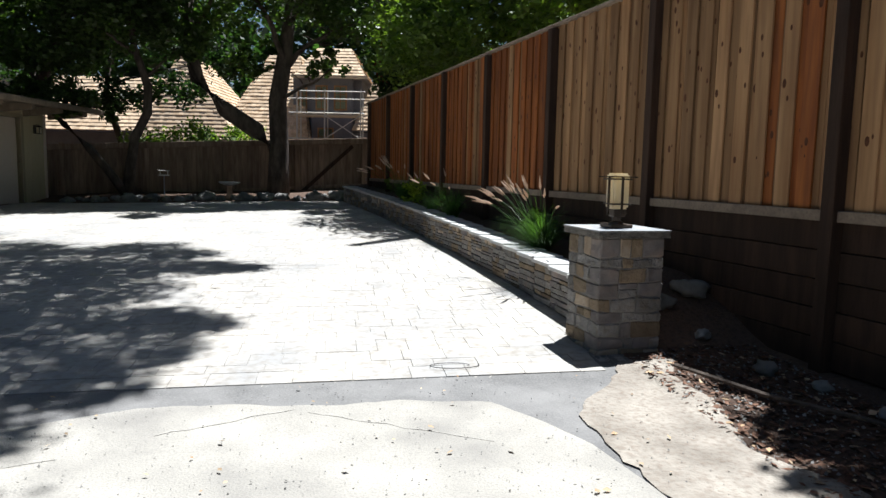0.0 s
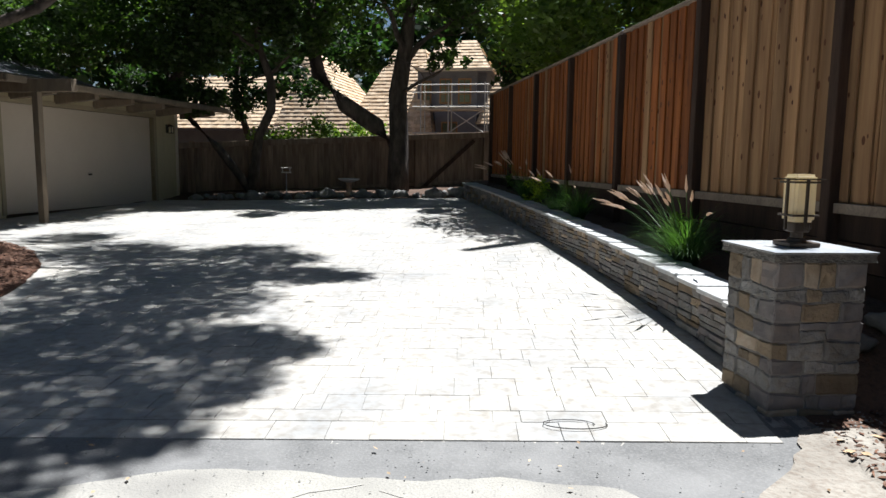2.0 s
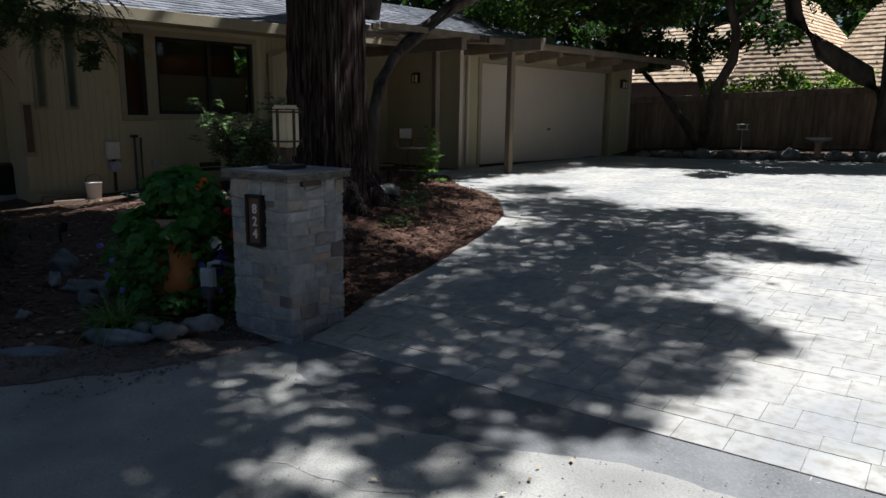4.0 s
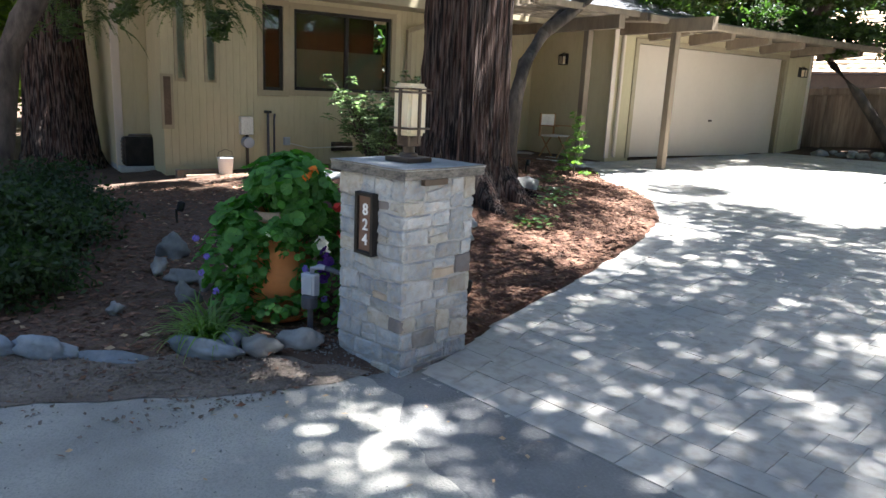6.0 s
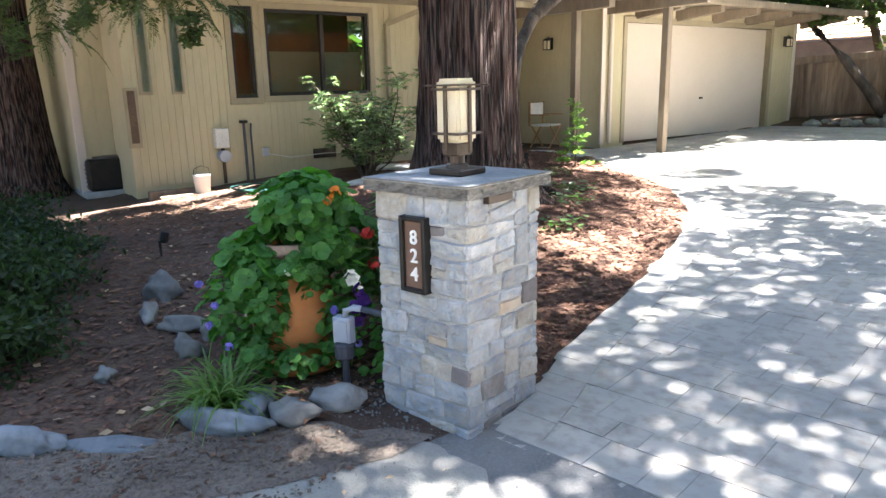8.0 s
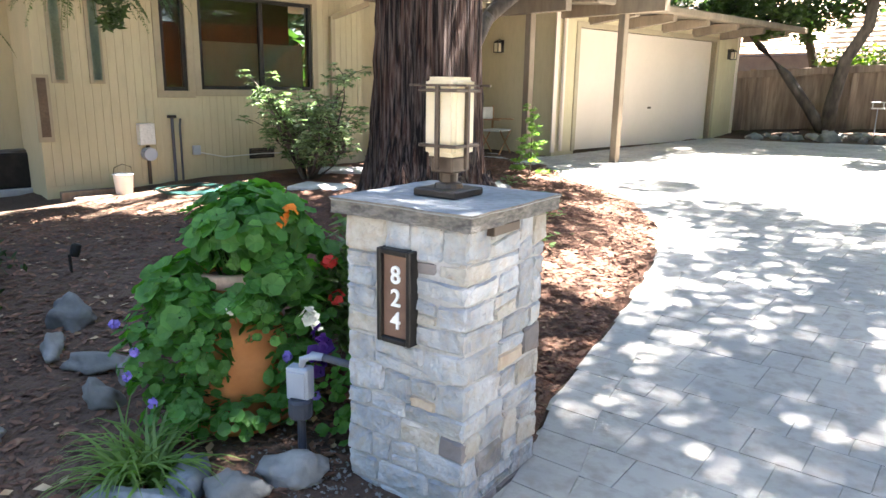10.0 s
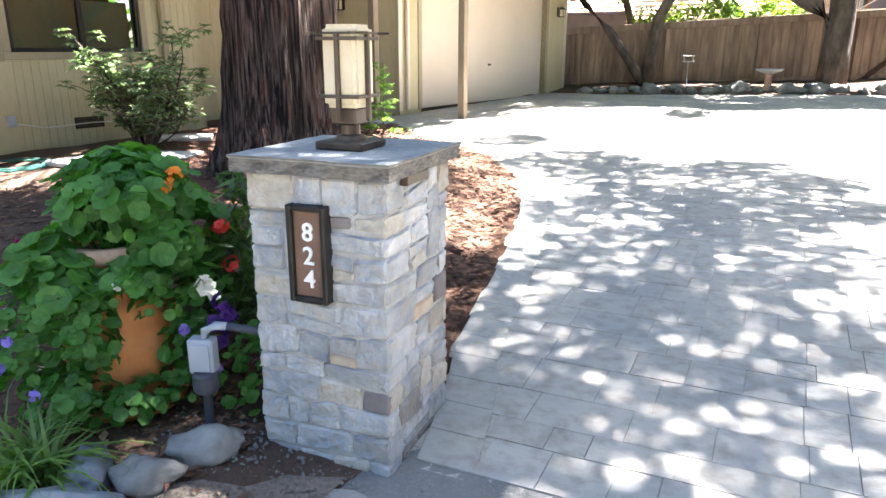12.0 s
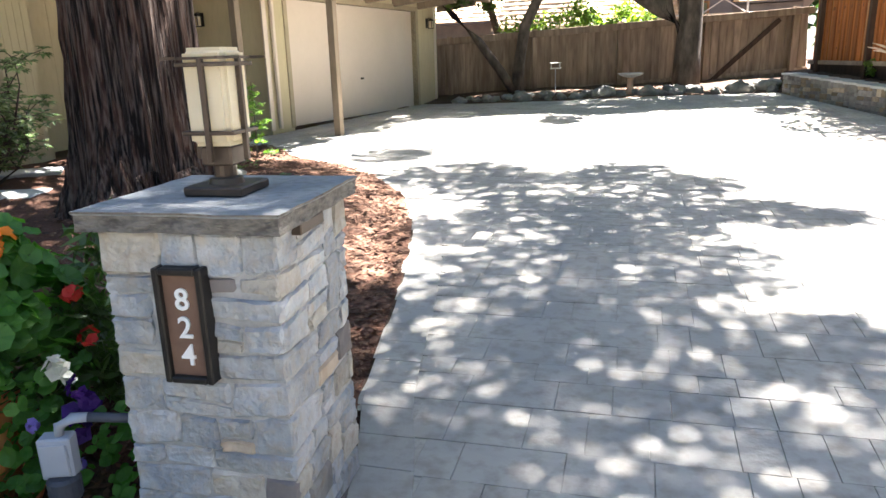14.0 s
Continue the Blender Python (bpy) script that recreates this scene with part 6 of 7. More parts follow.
for x, y in ((-7.2, 4.97), (-3.85, 5.6), (-7.9, 10.9)):
    p = thing("path_light", pose(x, y, land(x, y)), "small black path light on a stake", "lamp", "path lights")
    part("stake", tube(bmesh.new(), [(0, 0, -0.05), (0, 0, 0.14)], [0.012, 0.012], 8), M_black, p)
    part("head", lathe(bmesh.new(), [(0.028, 0.12), (0.036, 0.14), (0.036, 0.21), (0.02, 0.22)], 14), M_black, p, at=pose(0, 0, 0, -15, 0, 0))

# ---------------------------------------------------------------- planter along the fence
def fountain_grass(x, y, s, n, seed, plumes):
    g = thing("fountain_grass", pose(x, y, land(x, y)), "green fountain grass with pale feathery plumes in the planter", "grass", "fountain grasses")
    blades("leaves", (0, 0, 0), n, 0.8 * s, 0.009, M_grass, g, seed, 0.95, 0.45)
    r = random.Random(seed)
    for _ in range(plumes):
        a = r.uniform(1.6, 4.6)
        k = r.uniform(0.5, 1.15)
        c = [Vector((math.cos(a) * k * s * t_ * 0.75, math.sin(a) * k * s * t_ * 0.75, s * (0.95 * t_ - 0.34 * t_ * t_ * k))) for t_ in (0, 0.4, 0.8, 1.0, 1.15, 1.3)]
        part("stalk", tube(bmesh.new(), c[:4], [0.003] * 4, 4), M_grass, g)
        bm = bmesh.new()
        tube(bm, [c[3], c[3].lerp(c[4], 0.5), c[4], c[5]], [0.003, 0.012, 0.011, 0.003], 9, 0.9, seed)
        part("plume", bm, M_plume, g)
    return g


fountain_grass(2.6, 7.8, 0.95, 620, 1, 22)
fountain_grass(2.18, 11.4, 0.9, 420, 2, 5)
fountain_grass(2.0, 12.6, 0.8, 300, 4, 2)
fountain_grass(1.72, 14.6, 1.05, 420, 3, 14)
for k, (x, y, s) in enumerate(((2.8, 6.3, 0.15), (1.8, 14.1, 0.28), (2.75, 8.5, 0.22), (2.05, 15.8, 0.2), (1.7, 17.6, 0.2))):
    b = thing("lime_shrub", pose(x, y, land(x, y)), "small lime-yellow leafy shrub in the planter", "shrub", "lime shrubs")
    leaf_mesh("foliage", [((0, 0, s), (s, s, s * 0.9))], 700, 0.035, M_lime if k < 2 else M_leafbright, b, 100 + k, 0.7, 1.8)

# soil litter on the right, sticks and stones
def scatter(name, label, category, m, n, pick, size, seed, long=1.8, lift=0.012, curl=0.5):
    r = random.Random(seed)
    verts, faces = [], []
    for _ in range(n):
        x, y, z = pick(r)
        s = size * r.uniform(0.5, 1.5)
        a = r.uniform(0, math.pi)
        u = Vector((math.cos(a), math.sin(a), r.uniform(-0.25, 0.25))) * s * long
        v = Vector((-math.sin(a), math.cos(a), r.uniform(-curl, curl))) * s
        c = Vector((x, y, z + lift + r.uniform(0, 0.01)))
        i = len(verts)
        verts += [c - u, c - v * 0.9 + u * 0.1, c + u, c + v + u * 0.1 + Vector((0, 0, s * curl * 0.5))]
        faces += [(i, i + 1, i + 2), (i, i + 2, i + 3)]
    ob = raw(name, verts, faces, m)
    return tagged(ob, label, category, kind="stuff")


def on_right(r):
    while True:
        y = r.uniform(1.6, 5.2)
        x = r.uniform(1.6, 3.6)
        if not in_road(x, y) and not in_apron(x, y) and math.hypot(x - 2.46, y - 5.41) > 0.4:
            return x, y, land(x, y)


def on_mulch(r):
    while True:
        y = r.uniform(5.0, 12.4)
        x = drive_left(y) - 0.03 - abs(r.gauss(0, 1.6))
        if x > -9.6 and (x > -5.2 - 1.3 * (y - 4.98)):
            return x, y, max(land(x, y), gnd(x, y) - 0.02) + 0.015


def on_left(r):
    while True:
        x, y = r.uniform(-10.5, -3.9), r.uniform(2.6, 7.2)
        if not in_road(x, y) and x < drive_left(max(4.6, y)) - 0.1:
            return x, y, land(x, y)


def on_road(r):
    while True:
        x, y = r.uniform(-4.8, 2.2), r.uniform(1.2, 4.8)
        if in_road(x, y) or in_apron(x, y):
            return x, y, gnd(x, y)


def near_pillar(r):
    while True:
        x, y = r.gauss(-3.9, 0.35), r.gauss(4.5, 0.15)
        if not in_road(x, y) and not in_apron(x, y) and abs(x + 3.61) + abs(y - 4.88) > 0.3:
            return x, y, land(x, y)


def on_verge(r):
    x = r.uniform(-8.0, -3.5)
    y = interp(ROAD_EDGE, x) - abs(r.gauss(0, 0.55)) - 0.02
    return x, y, gnd(x, y) + 0.004


scatter("soil_crumbs", "brown crumbs of dirt strewn onto the road", "dirt", M_beddirt, 5200, on_verge, 0.008, 12, 1.2, 0.001, 0.8)
scatter("bark_chips", "bark chips and needles blown onto the road edge", "bark chips", M_chip, 450, on_verge, 0.008, 13, 2.6, 0.003)
scatter("leaf_litter", "dry tan leaves scattered over the soil", "leaf litter", M_deadleaf, 260, on_right, 0.015, 1)
scatter("bark_chips", "dark bark chips and broken twigs on the soil", "bark chips", M_chip, 3200, on_right, 0.011, 11, 2.4, 0.006)
scatter("leaf_litter", "small dry leaves and chips on the road", "leaf litter", M_deadleaf, 170, on_road, 0.009, 2)
scatter("road_grit", "fine grey grit lying on the worn road", "gravel", M_rock, 2600, on_road, 0.004, 9, 1.1, 0.001, 1.0)
scatter("bark_chips", "loose red-brown bark chips on the mulch", "bark chips", M_chip, 22000, on_mulch, 0.011, 3, 2.6, 0.006)
scatter("bark_chips", "dark bark chips and twigs over the soil", "bark chips", M_chip, 13000, on_left, 0.011, 4, 2.8, 0.006)
scatter("leaf_litter", "pale dry leaves on the garden soil", "leaf litter", M_deadleaf, 420, on_left, 0.014, 5)
scatter("soil_crumbs", "small grey clods and gravel on the bare soil", "gravel", M_rock, 2500, on_right, 0.009, 6, 1.1, 0.004, 1.0)
scatter("soil_crumbs", "grey crumbs and gravel at the pillar foot", "gravel", M_rock, 420, near_pillar, 0.006, 7, 1.1, 0.004, 1.0)
stick = part("stick", tube(bmesh.new(), [(2.6, 4.6, 0.16), (2.9, 4.0, 0.13), (3.2, 3.5, 0.14), (3.4, 2.9, 0.12)], [0.016, 0.018, 0.014, 0.01], 6), M_oakbark)
tagged(stick, "long bare dark stick on the soil", "stick")
wire = part("wire_loop", tube(bmesh.new(), [(1.05 + 0.16 * math.cos(a * 0.35) + 0.004 * a, 4.95 + 0.07 * math.sin(a * 0.35), gnd(1.05, 4.95) + 0.012) for a in range(20)], [0.003] * 20, 5), M_black)
tagged(wire, "thin dark wire loop lying on the pavers", "wire")
for k, (x, y, s) in enumerate(((3.05, 5.75, 0.12), (3.2, 5.3, 0.08), (3.3, 4.6, 0.1), (3.45, 4.2, 0.07), (3.4, 5.9, 0.16), (3.5, 3.7, 0.07))):
    stone(x, y, s, s * 0.75, s * 0.6, 40 * k, 200 + k, None, "loose_stone", "loose pale stone on the shaded soil")

# ---------------------------------------------------------------- far end: rocks, bird bath, ornament
r = random.Random(31)
for k in range(44):
    t_ = k / 44
    x = -6.4 + 7.0 * t_ + r.uniform(-0.1, 0.1)
    y = interp(FAR_EDGE, x) + r.uniform(0.1, 0.55)
    s = r.uniform(0.08, 0.3) if k % 3 == 0 else r.uniform(0.07, 0.17)
    stone(x, y, s, s * r.uniform(0.6, 0.9), s * r.uniform(0.5, 0.8), r.uniform(0, 180), 300 + k, None, "edging_rock", "rough grey rock edging the far bed")
bb = thing("bird_bath", pose(-2.6, 20.25, land(-2.6, 20.25)), "pale stone pedestal bird bath among rocks", "bird bath")
part("pedestal", lathe(bmesh.new(), [(0.14, -0.03), (0.14, 0.04), (0.08, 0.09), (0.065, 0.28), (0.09, 0.36)], 20), M_terrarim, bb, smooth=True)
part("bowl", lathe(bmesh.new(), [(0.08, 0.35), (0.24, 0.40), (0.29, 0.44), (0.29, 0.46), (0.26, 0.45), (0.1, 0.41)], 28), M_wallcap, bb, smooth=True)
fd_ = thing("bird_feeder", pose(-4.35, 20.35, land(-4.35, 20.35)), "thin metal post with a small pale feeder", "bird feeder")
part("post", tube(bmesh.new(), [(0, 0, -0.03), (0, 0, 0.55)], [0.012, 0.01], 6), M_greyplastic, fd_)
part("tray", boxed(-0.12, 0.12, -0.08, 0.08, 0.55, 0.58, 0.005), M_canvas, fd_)
part("roof", boxed(-0.13, 0.13, -0.09, 0.09, 0.68, 0.70, 0.005), M_canvas, fd_)
for sx in (-0.1, 0.1):
    part("upright", boxed(sx - 0.01, sx + 0.01, -0.01, 0.01, 0.58, 0.68), M_canvas, fd_)
for k, (x, y, h) in enumerate(((-4.0, 23.6, 1.5), (-2.6, 23.8, 1.4), (-5.4, 23.4, 1.2))):
    b = thing("garden_bush", pose(x, y, 0.6), "round sunlit green bush behind the old fence", "bush", "bushes behind the fence")
    part("stem", tube(bmesh.new(), [(0, 0, -0.1), (0, 0, h)], [0.06, 0.03], 6), M_oakbark, b)
    leaf_mesh("foliage", [((0, 0, h), (0.95, 0.8, 0.8)), ((0.5, 0, h * 0.8), (0.6, 0.6, 0.5)), ((-0.5, 0.1, h * 0.75), (0.6, 0.6, 0.5))], 4500, 0.075, M_leafbright, b, 400 + k)
ph = thing("photinia", pose(2.75, 21.6, 0.6) @ Matrix.Diagonal((1.1, 1.1, 1.3, 1)), "dark red-tipped photinia rising over the fence end", "tree")
part("trunk", tube(bmesh.new(), [(0, 0, 0), (-0.1, 0, 1.5), (-0.2, 0.1, 3.2)], [0.1, 0.08, 0.05], 8), M_oakbark, ph)
leaf_mesh("foliage", [((-0.6, 0, 3.2), (0.7, 0.8, 0.9)), ((0.1, -0.5, 3.7), (0.8, 0.8, 0.8)), ((-0.2, 0, 2.4), (0.7, 0.6, 0.6))], 6000, 0.085, M_leafdark, ph, 420, 0.7, 2.2)
leaf_mesh("red_tips", [((-0.6, 0, 3.9), (0.6, 0.7, 0.4)), ((0.1, -0.5, 4.3), (0.7, 0.7, 0.3)), ((-0.9, -0.3, 3.2), (0.3, 0.4, 0.5))], 900, 0.08, M_red, ph, 421, 0.7, 2.2)

# second redwood and a leaning trunk at the far left
R2 = (-13.2, 5.5, 0.0)
t2 = thing("redwood_tree", pose(*R2), "second dark redwood trunk beside the house", "tree")
part("trunk", tube(bmesh.new(), [(0, 0, -0.2), (0, 0, 0.3), (0, 0, 1.0), (-0.12, 0.02, 2.5), (-0.2, 0.1, 5), (-0.2, 0.1, 9), (-0.2, 0.1, 14)], [0.78, 0.58, 0.49, 0.43, 0.4, 0.34, 0.16], 64, 0.03, 5, 9, 0.14), M_bark, t2, smooth=True)
cl = [((0.9 * math.cos(k * 1.7) * 1.6, 0.9 * math.sin(k * 1.7) * 1.6, 3.4 + 0.35 * k), (0.9, 0.9, 0.35)) for k in range(22)]
cl += [((2.6 * math.cos(k * 2.1), 2.6 * math.sin(k * 2.1), 4.4 + 0.25 * k), (1.3, 1.3, 0.45)) for k in range(24)]
leaf_mesh("crown", cl, 36000, 0.085, M_needle, t2, 431, 0.5, 3.0)
laurel = tree("laurel_tree", "pale slender leaning trunk with drooping foliage", [([(-10.05, 3.95, -0.1), (-10.1, 4.05, 0.6), (-10.25, 4.23, 1.6), (-10.22, 4.43, 2.12), (-10.1, 4.65, 2.5), (-9.8, 4.9, 3.4), (-9.5, 4.9, 4.6), (-9.3, 4.7, 5.6)], [0.2, 0.16, 0.145, 0.14, 0.135, 0.12, 0.09, 0.06])],
     [((-9.85, 4.85, 3.2), (-8.0, 5.5, 2.9), 0.05), ((-9.6, 4.9, 4.2), (-8.6, 6.0, 3.9), 0.05), ((-9.5, 4.9, 4.6), (-10.8, 4.6, 4.4), 0.05)],
     [((-8.05, 5.45, 2.62), (0.62, 0.55, 0.3)), ((-7.85, 5.65, 2.2), (0.28, 0.25, 0.22)), ((-8.35, 5.15, 2.3), (0.25, 0.25, 0.25)), ((-9.2, 4.6, 3.4), (0.7, 0.6, 0.4)), ((-10.7, 4.6, 3.6), (0.8, 0.9, 0.6)), ((-11.3, 5.0, 2.4), (0.4, 0.4, 0.5)), ((-9.4, 4.2, 5.6), (1.4, 1.4, 0.8))], 14000, 0.034, M_oakbark, M_needle, 45, long=3.0)


# feathery hanging sprays at the tip of the low bough
def sprays(centre, rx, rz, n, seed, name="spray"):
    r = random.Random(seed)
    o = laurel.matrix_world.translation if laurel.parent else laurel.matrix_basis.translation
    for _ in range(n):
        a = r.uniform(0, 2 * math.pi)
        p = Vector(centre) + Vector((math.cos(a), math.sin(a), 0)) * rx * math.sqrt(r.random()) + Vector((0, 0, rz * r.uniform(0.2, 1))) - o
        d = Vector((math.cos(a) * 0.8, math.sin(a) * 0.8, r.uniform(-0.7, 0.2))).normalized()
        verts, faces = [], []
        ln = r.uniform(0.28, 0.5)
        for k in range(20):
            side = d.cross(Vector((0, 0, 1))).normalized()
            q = p + d * ln / 20
            i = len(verts)
            verts += [p - side * 0.0025, p + side * 0.0025, q + side * 0.002, q - side * 0.002]
            faces.append((i, i + 1, i + 2, i + 3))
            for sg in (-1, 1):
                w = (side * sg + d * 0.55 + Vector((0, 0, r.uniform(-0.5, 0.15)))).normalized()
                sz = r.uniform(0.045, 0.085) * (1.1 - k / 24)
                b = w.cross(Vector((r.uniform(-0.5, 0.5), r.uniform(-0.5, 0.5), 1))).normalized() * sz * 0.17
                i = len(verts)
                verts += [p, p + w * sz * 0.5 + b, p + w * sz, p + w * sz * 0.5 - b]
                faces.append((i, i + 1, i + 2, i + 3))
            p = q
            d = (d + Vector((0, 0, -0.075))).normalized()
        raw(name, verts, faces, M_needle, laurel)


sprays((-7.95, 5.55, 2.08), 0.55, 0.7, 74, 3)
sprays((-8.3, 5.1, 2.2), 0.5, 0.6, 36, 5)
sprays((-8.85, 4.75, 1.95), 0.35, 0.5, 24, 4)

# ---------------------------------------------------------------- neighbour's house beyond the far fence
NM = pose(0.24, 0.18, 0, 0, 0, -9.05)
nb = thing("neighbour_house", NM, "grey house with steep cedar-shake roofs under repair", "house")


def shake_face(name, a, b, c, d, m, rows, parent):
    """Courses of shakes on the quad a b (eave) c d (top)."""
    a, b, c, d = (Vector(v) for v in (a, b, c, d))
    nrm = (b - a).cross(d - a).normalized()
    verts, faces = [], []
    r_ = random.Random(name + str(a.x))
    for j in range(rows):
        t0, t1 = j / rows, min(1, (j + 1.15) / rows)
        l0, r0, l1, r1 = a.lerp(d, t0), b.lerp(c, t0), a.lerp(d, t1), b.lerp(c, t1)
        w = (r0 - l0).length
        n = max(1, int(w / 0.2))
        s = 0.0
        while s < 1:
            e = min(1, s + r_.uniform(0.5, 1.5) / n)
            k = nrm * r_.uniform(0.025, 0.05)
            i = len(verts)
            verts += [l0.lerp(r0, s) + k, l0.lerp(r0, e) + k, l1.lerp(r1, e), l1.lerp(r1, s), l0.lerp(r0, s) - nrm * 0.02, l0.lerp(r0, e) - nrm * 0.02]
            faces += [(i, i + 1, i + 2, i + 3), (i + 4, i + 5, i + 1, i)]
            s = e
    raw(name, verts, faces, m, parent)


def hip(x0, x1, y0, y1, z0, z1, ix, iy, m_front, m_left, rows, ixr=None):
    ixr = ix if ixr is None else ixr
    A, B, C, D = (x0, y0, z0), (x1, y0, z0), (x1, y1, z0), (x0, y1, z0)
    a, b, c, d = (x0 + ix, y0 + iy, z1), (x1 - ixr, y0 + iy, z1), (x1 - ixr, y1 - iy, z1), (x0 + ix, y1 - iy, z1)
    shake_face("roof", A, B, b, a, m_front, rows, nb)
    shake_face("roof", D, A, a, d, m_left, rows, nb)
    shake_face("roof", B, C, c, b, m_front, rows, nb)
    raw("roof_deck", [Vector(v) - Vector((0, 0, 0.06)) for v in (A, B, C, D, a, b, c, d)], [(0, 1, 5, 4), (1, 2, 6, 5), (2, 3, 7, 6), (3, 0, 4, 7), (4, 5, 6, 7), (3, 2, 1, 0)], M_darkwall, nb)


part("wall", boxed(-21.6, -2.0, 35.0, 46, -0.5, 3.3), M_darkwall, nb)
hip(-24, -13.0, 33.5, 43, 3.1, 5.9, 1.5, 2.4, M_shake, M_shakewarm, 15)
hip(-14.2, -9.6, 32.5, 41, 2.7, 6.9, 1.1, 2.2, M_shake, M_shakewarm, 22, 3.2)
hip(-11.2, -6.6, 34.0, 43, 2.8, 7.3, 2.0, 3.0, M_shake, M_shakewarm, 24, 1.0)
# bay with windows
part("bay_wall", boxed(-7.6, -4.2, 35.2, 38, 0.5, 6.0), M_darkwall, nb)
part("bay_wall", boxed(-6.6, -4.6, 34.7, 35.2, 0.5, 6.0), M_darkwall, nb)
hip(-7.4, -3.9, 34.3, 39, 5.95, 7.5, 0.9, 1.5, M_shake, M_shake, 9)
hip(-4.6, -1.6, 34.6, 42, 3.4, 7.6, 1.5, 2.2, M_shake, M_shake, 22, 0.1)
part("eave_board", boxed(-7.5, -3.8, 34.25, 34.35, 5.85, 5.99), M_plank, nb)
part("eave_board", boxed(-14.3, -9.5, 32.42, 32.52, 2.6, 2.72), M_plank, nb)
part("wall", boxed(-4.2, -2.0, 36.0, 38, 0.5, 3.6), M_darkwall, nb)
for k, (x0, x1, y, z0, z1) in enumerate(((-6.4, -5.8, 34.66, 4.35, 5.55), (-5.5, -4.85, 34.66, 4.35, 5.55), (-7.4, -6.9, 35.16, 4.4, 5.5), (-6.3, -5.5, 34.66, 2.3, 3.5), (-3.6, -2.9, 35.96, 2.4, 3.4))):
    w = part("window", boxed(x0, x1, y, y + 0.05, z0, z1, 0.01), M_indoorwood, nb, "unpainted wooden window")
    part("pane", boxed(x0 + 0.08, x1 - 0.08, y - 0.012, y - 0.002, z0 + 0.08, z1 - 0.08), M_glass, w)
    part("blind", boxed(x0 + 0.085, x1 - 0.085, y - 0.003, y - 0.0005, z0 + 0.085, z1 - 0.085), M_curtain, w)
    xm = (x0 + x1) / 2
    part("glazing_bar", boxed(xm - 0.02, xm + 0.02, y - 0.03, y - 0.011, z0 + 0.06, z1 - 0.06), M_indoorwood, w)
    for q in (0.37, 0.63):
        zq = z0 + (z1 - z0) * q
        part("glazing_bar", boxed(x0 + 0.06, x1 - 0.06, y - 0.028, y - 0.011, zq - 0.015, zq + 0.015), M_indoorwood, w)
sc = thing("scaffold", NM, "tubular scaffold with timber planks at the bay", "scaffold")
SCX = (-7.0, -5.7, -4.0)
for x in SCX:
    for y in (33.2, 34.1):
        part("upright", tube(bmesh.new(), [(x, y, 0.4), (x, y, 5.2)], [0.03, 0.03], 6), M_pipe, sc)
for z in (4.1, 4.75, 5.1, 2.9):
    part("rail", tube(bmesh.new(), [(-7.4, 33.2, z), (-3.8, 33.2, z)], [0.026, 0.026], 6), M_pipe, sc)
for a_, b_ in (((-5.7, 33.18, 2.9), (-4.0, 33.18, 4.0)), ((-5.7, 33.16, 4.0), (-4.0, 33.16, 2.9))):
    part("brace", tube(bmesh.new(), [a_, b_], [0.024, 0.024], 6), M_pipe, sc)
part("plank", boxed(-7.2, -4.0, 33.2, 34.1, 3.95, 4.02), M_plank, sc)
part("plank", boxed(-6.2, -4.0, 33.1, 33.6, 2.72, 2.92), M_plank, sc)

# ---------------------------------------------------------------- driveway pavers, last
r = random.Random(77)
near_n = 0
jv, jf = [], []
protos = {}


def paver_mesh(w, d):
    key = (round(w, 2), round(d, 2))
    if key not in protos:
        bm = boxed(0, key[0] - 0.003, 0, key[1] - 0.003, -0.04, 0.0)
        top = [e for e in bm.edges if all(v.co.z > -0.01 for v in e.verts)]
        bmesh.ops.bevel(bm, geom=top, offset=0.0014, segments=1, affect="EDGES")
        protos[key] = finish(bm, "paver", M_paver)
    return protos[key]


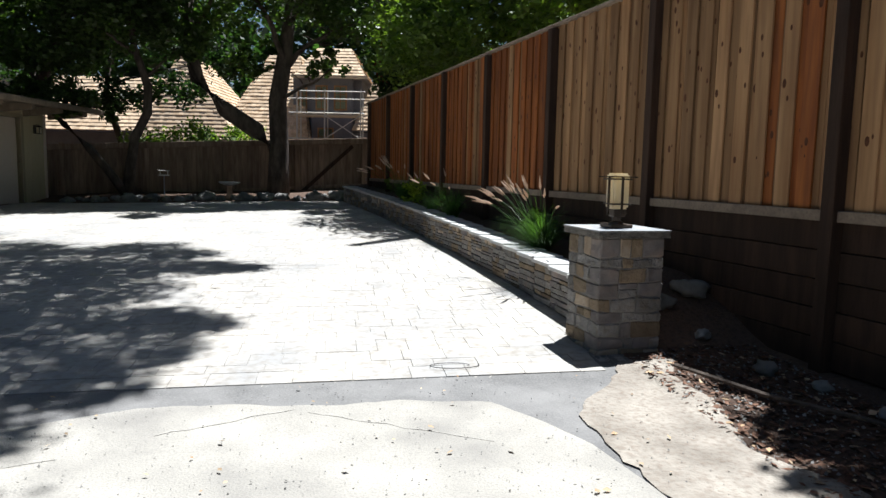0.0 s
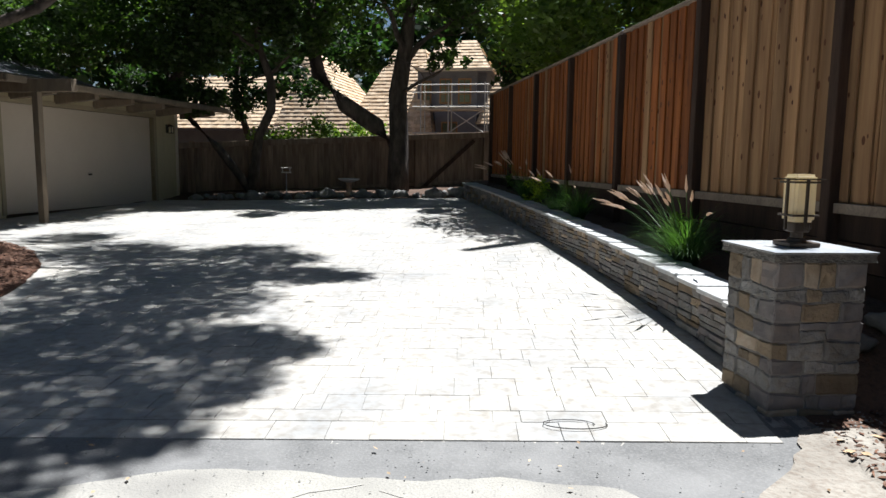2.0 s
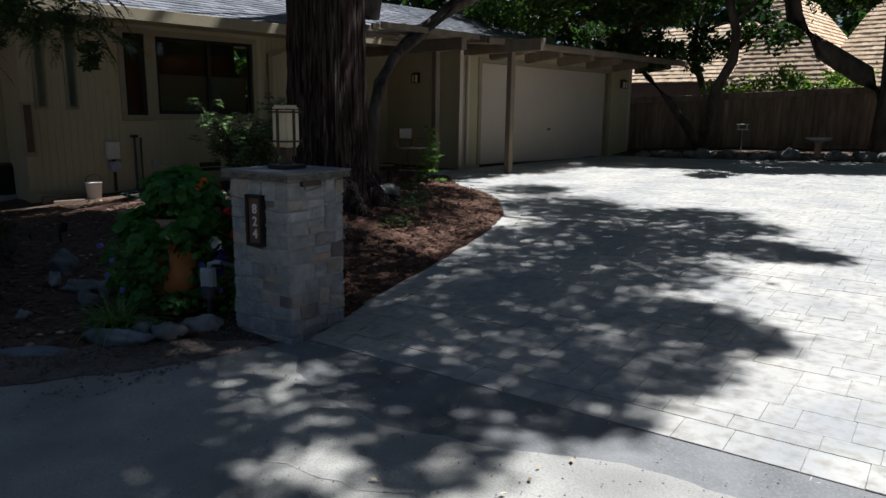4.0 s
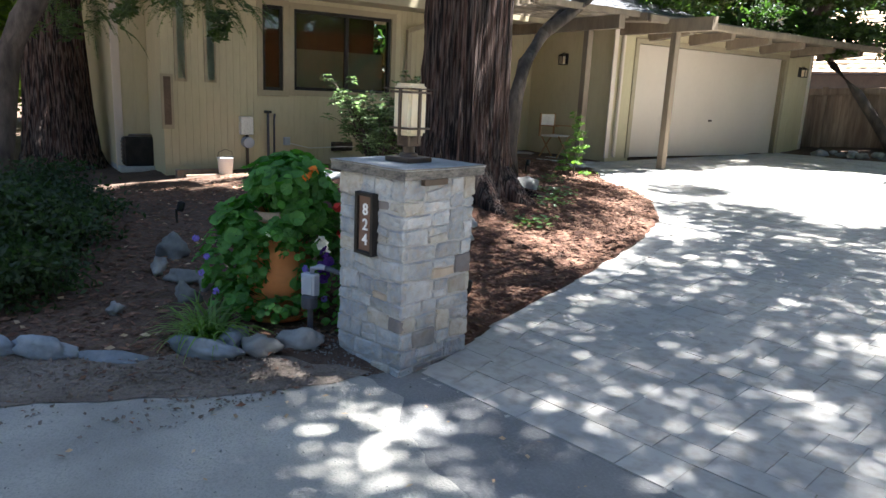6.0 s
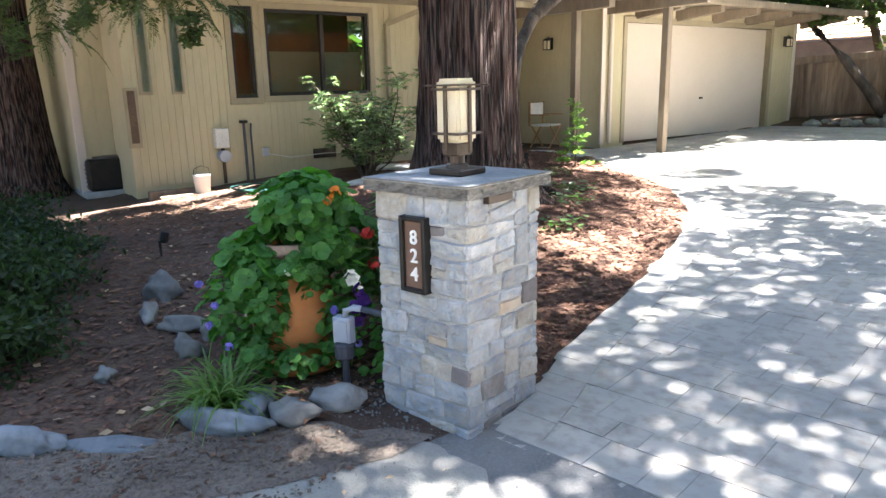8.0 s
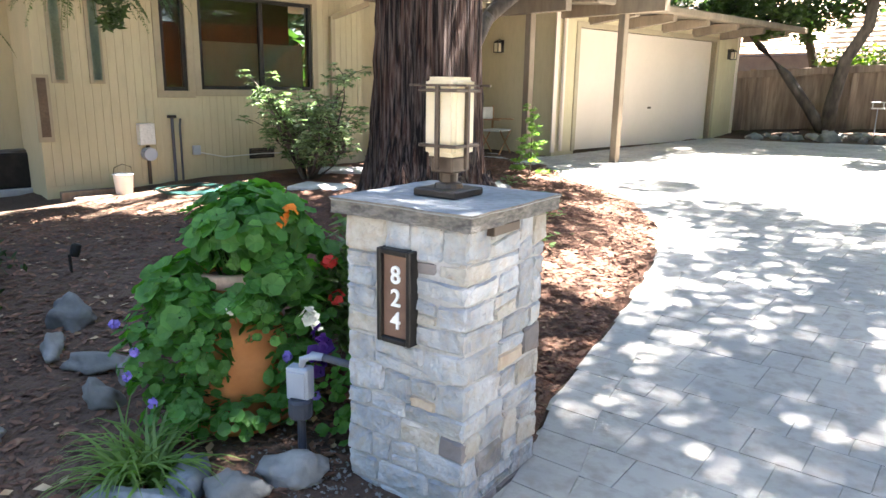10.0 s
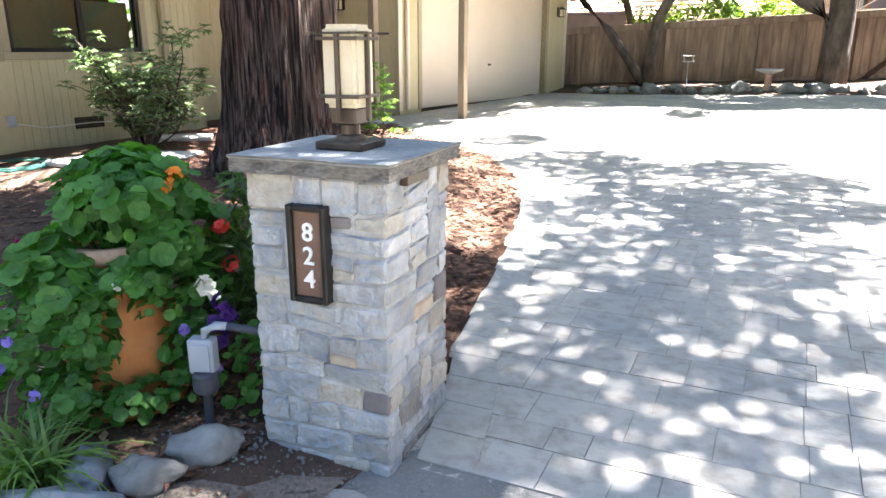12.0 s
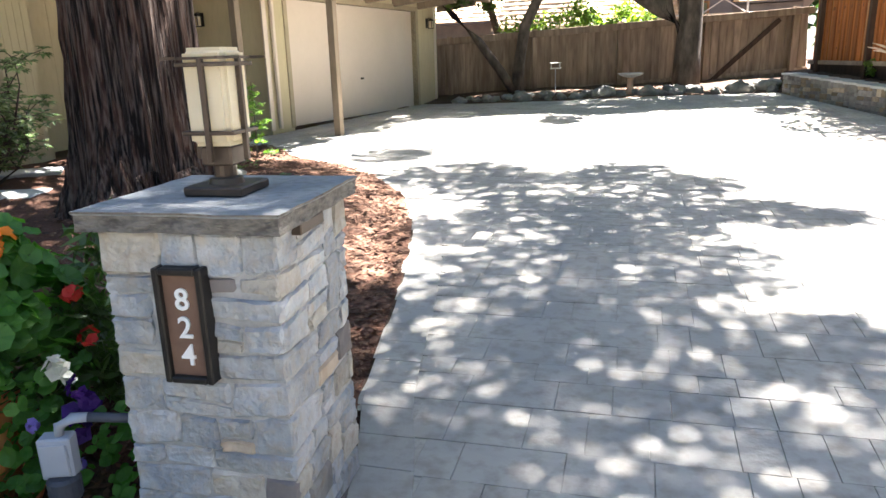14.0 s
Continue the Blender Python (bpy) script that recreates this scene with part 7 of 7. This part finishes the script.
def lay(x, y, w, d, rot=0.0, inset=0.0):
    global near_n
    cx, cy = x + w / 2, y + d / 2
    z = gnd(cx, cy) + r.uniform(-0.0015, 0.0015)
    sx = (gnd(cx + 0.3, cy) - gnd(cx - 0.3, cy)) / 0.6
    sy = (gnd(cx, cy + 0.3) - gnd(cx, cy - 0.3)) / 0.6
    if near_n < 300 and y < 8.2 and -4.2 < cx < 0.2:
        near_n += 1
        ob = new("paver", paver_mesh(w, d))
        ob.parent = driveway
        ob.matrix_basis = pose(x + 0.0015, y + 0.0015, z - sx * w / 2 - sy * d / 2, math.degrees(math.atan(sy)), -math.degrees(math.atan(sx)), rot)
    else:
        i = len(jv)
        g_ = 0.0015
        b_ = 0.0014
        for zz, e in ((-0.03, 0.0), (-b_, 0.0), (0.0, b_)):
            for px, py in ((x + g_ + e, y + g_ + e), (x + w - g_ - e, y + g_ + e), (x + w - g_ - e, y + d - g_ - e), (x + g_ + e, y + d - g_ - e)):
                jv.append((px, py, z + zz + sx * (px - cx) + sy * (py - cy)))
        for k in range(4):
            k2 = (k + 1) % 4
            jf.append((i + k, i + k2, i + 4 + k2, i + 4 + k))
            jf.append((i + 4 + k, i + 4 + k2, i + 8 + k2, i + 8 + k))
        jf.append((i + 8, i + 9, i + 10, i + 11))


y = 4.76
row = 0
while y < 20.0:
    d = (0.24, 0.16, 0.24, 0.3)[row % 4]
    cy = y + d / 2
    BW = 0.24
    x0, x1 = drive_left(cy) + 0.01, (drive_right(cy) if cy > 5.75 else 2.16 + 0.02 * (cy - 4.7))
    if y < 12:
        x0 += BW
    # soldier course along the bed
    x = x0
    while x < x1 - 0.03:
        w = r.choice((0.16, 0.24, 0.24, 0.32, 0.40))
        if x1 - x - w < 0.1:
            w = round(x1 - x, 2)
        if y > interp(FRONT, x + w / 2) - 0.06 and y + d < interp(FAR_EDGE, x) + 0.05:
            lay(x, y, w, d)
        x += w
    y += d
    row += 1
y = 4.76
while y < 12.1:
    d = 0.21
    a = drive_left(y + d / 2)
    sl_ = (drive_left(y + d) - drive_left(y)) / d
    z = gnd(a, y + d / 2)
    i = len(jv)
    xa0, xa1 = drive_left(y + 0.0015), drive_left(y + d - 0.0015)
    for zz, e in ((-0.03, 0.0), (-0.0022, 0.0), (0.0, 0.0022)):
        for px, py in ((xa0 + e, y + 0.0015 + e), (xa0 + 0.24 - e, y + 0.0015 + e), (xa1 + 0.24 - e, y + d - 0.0015 - e), (xa1 + e, y + d - 0.0015 - e)):
            jv.append((px, py, gnd(px, py) + zz + 0.001))
    for k in range(4):
        k2 = (k + 1) % 4
        jf.append((i + k, i + k2, i + 4 + k2, i + 4 + k))
        jf.append((i + 4 + k, i + 4 + k2, i + 8 + k2, i + 8 + k))
    jf.append((i + 8, i + 9, i + 10, i + 11))
    y += d
pv = raw("paver_field", jv, jf, M_paverjoin, driveway)
pv["kind"] = "stuff"
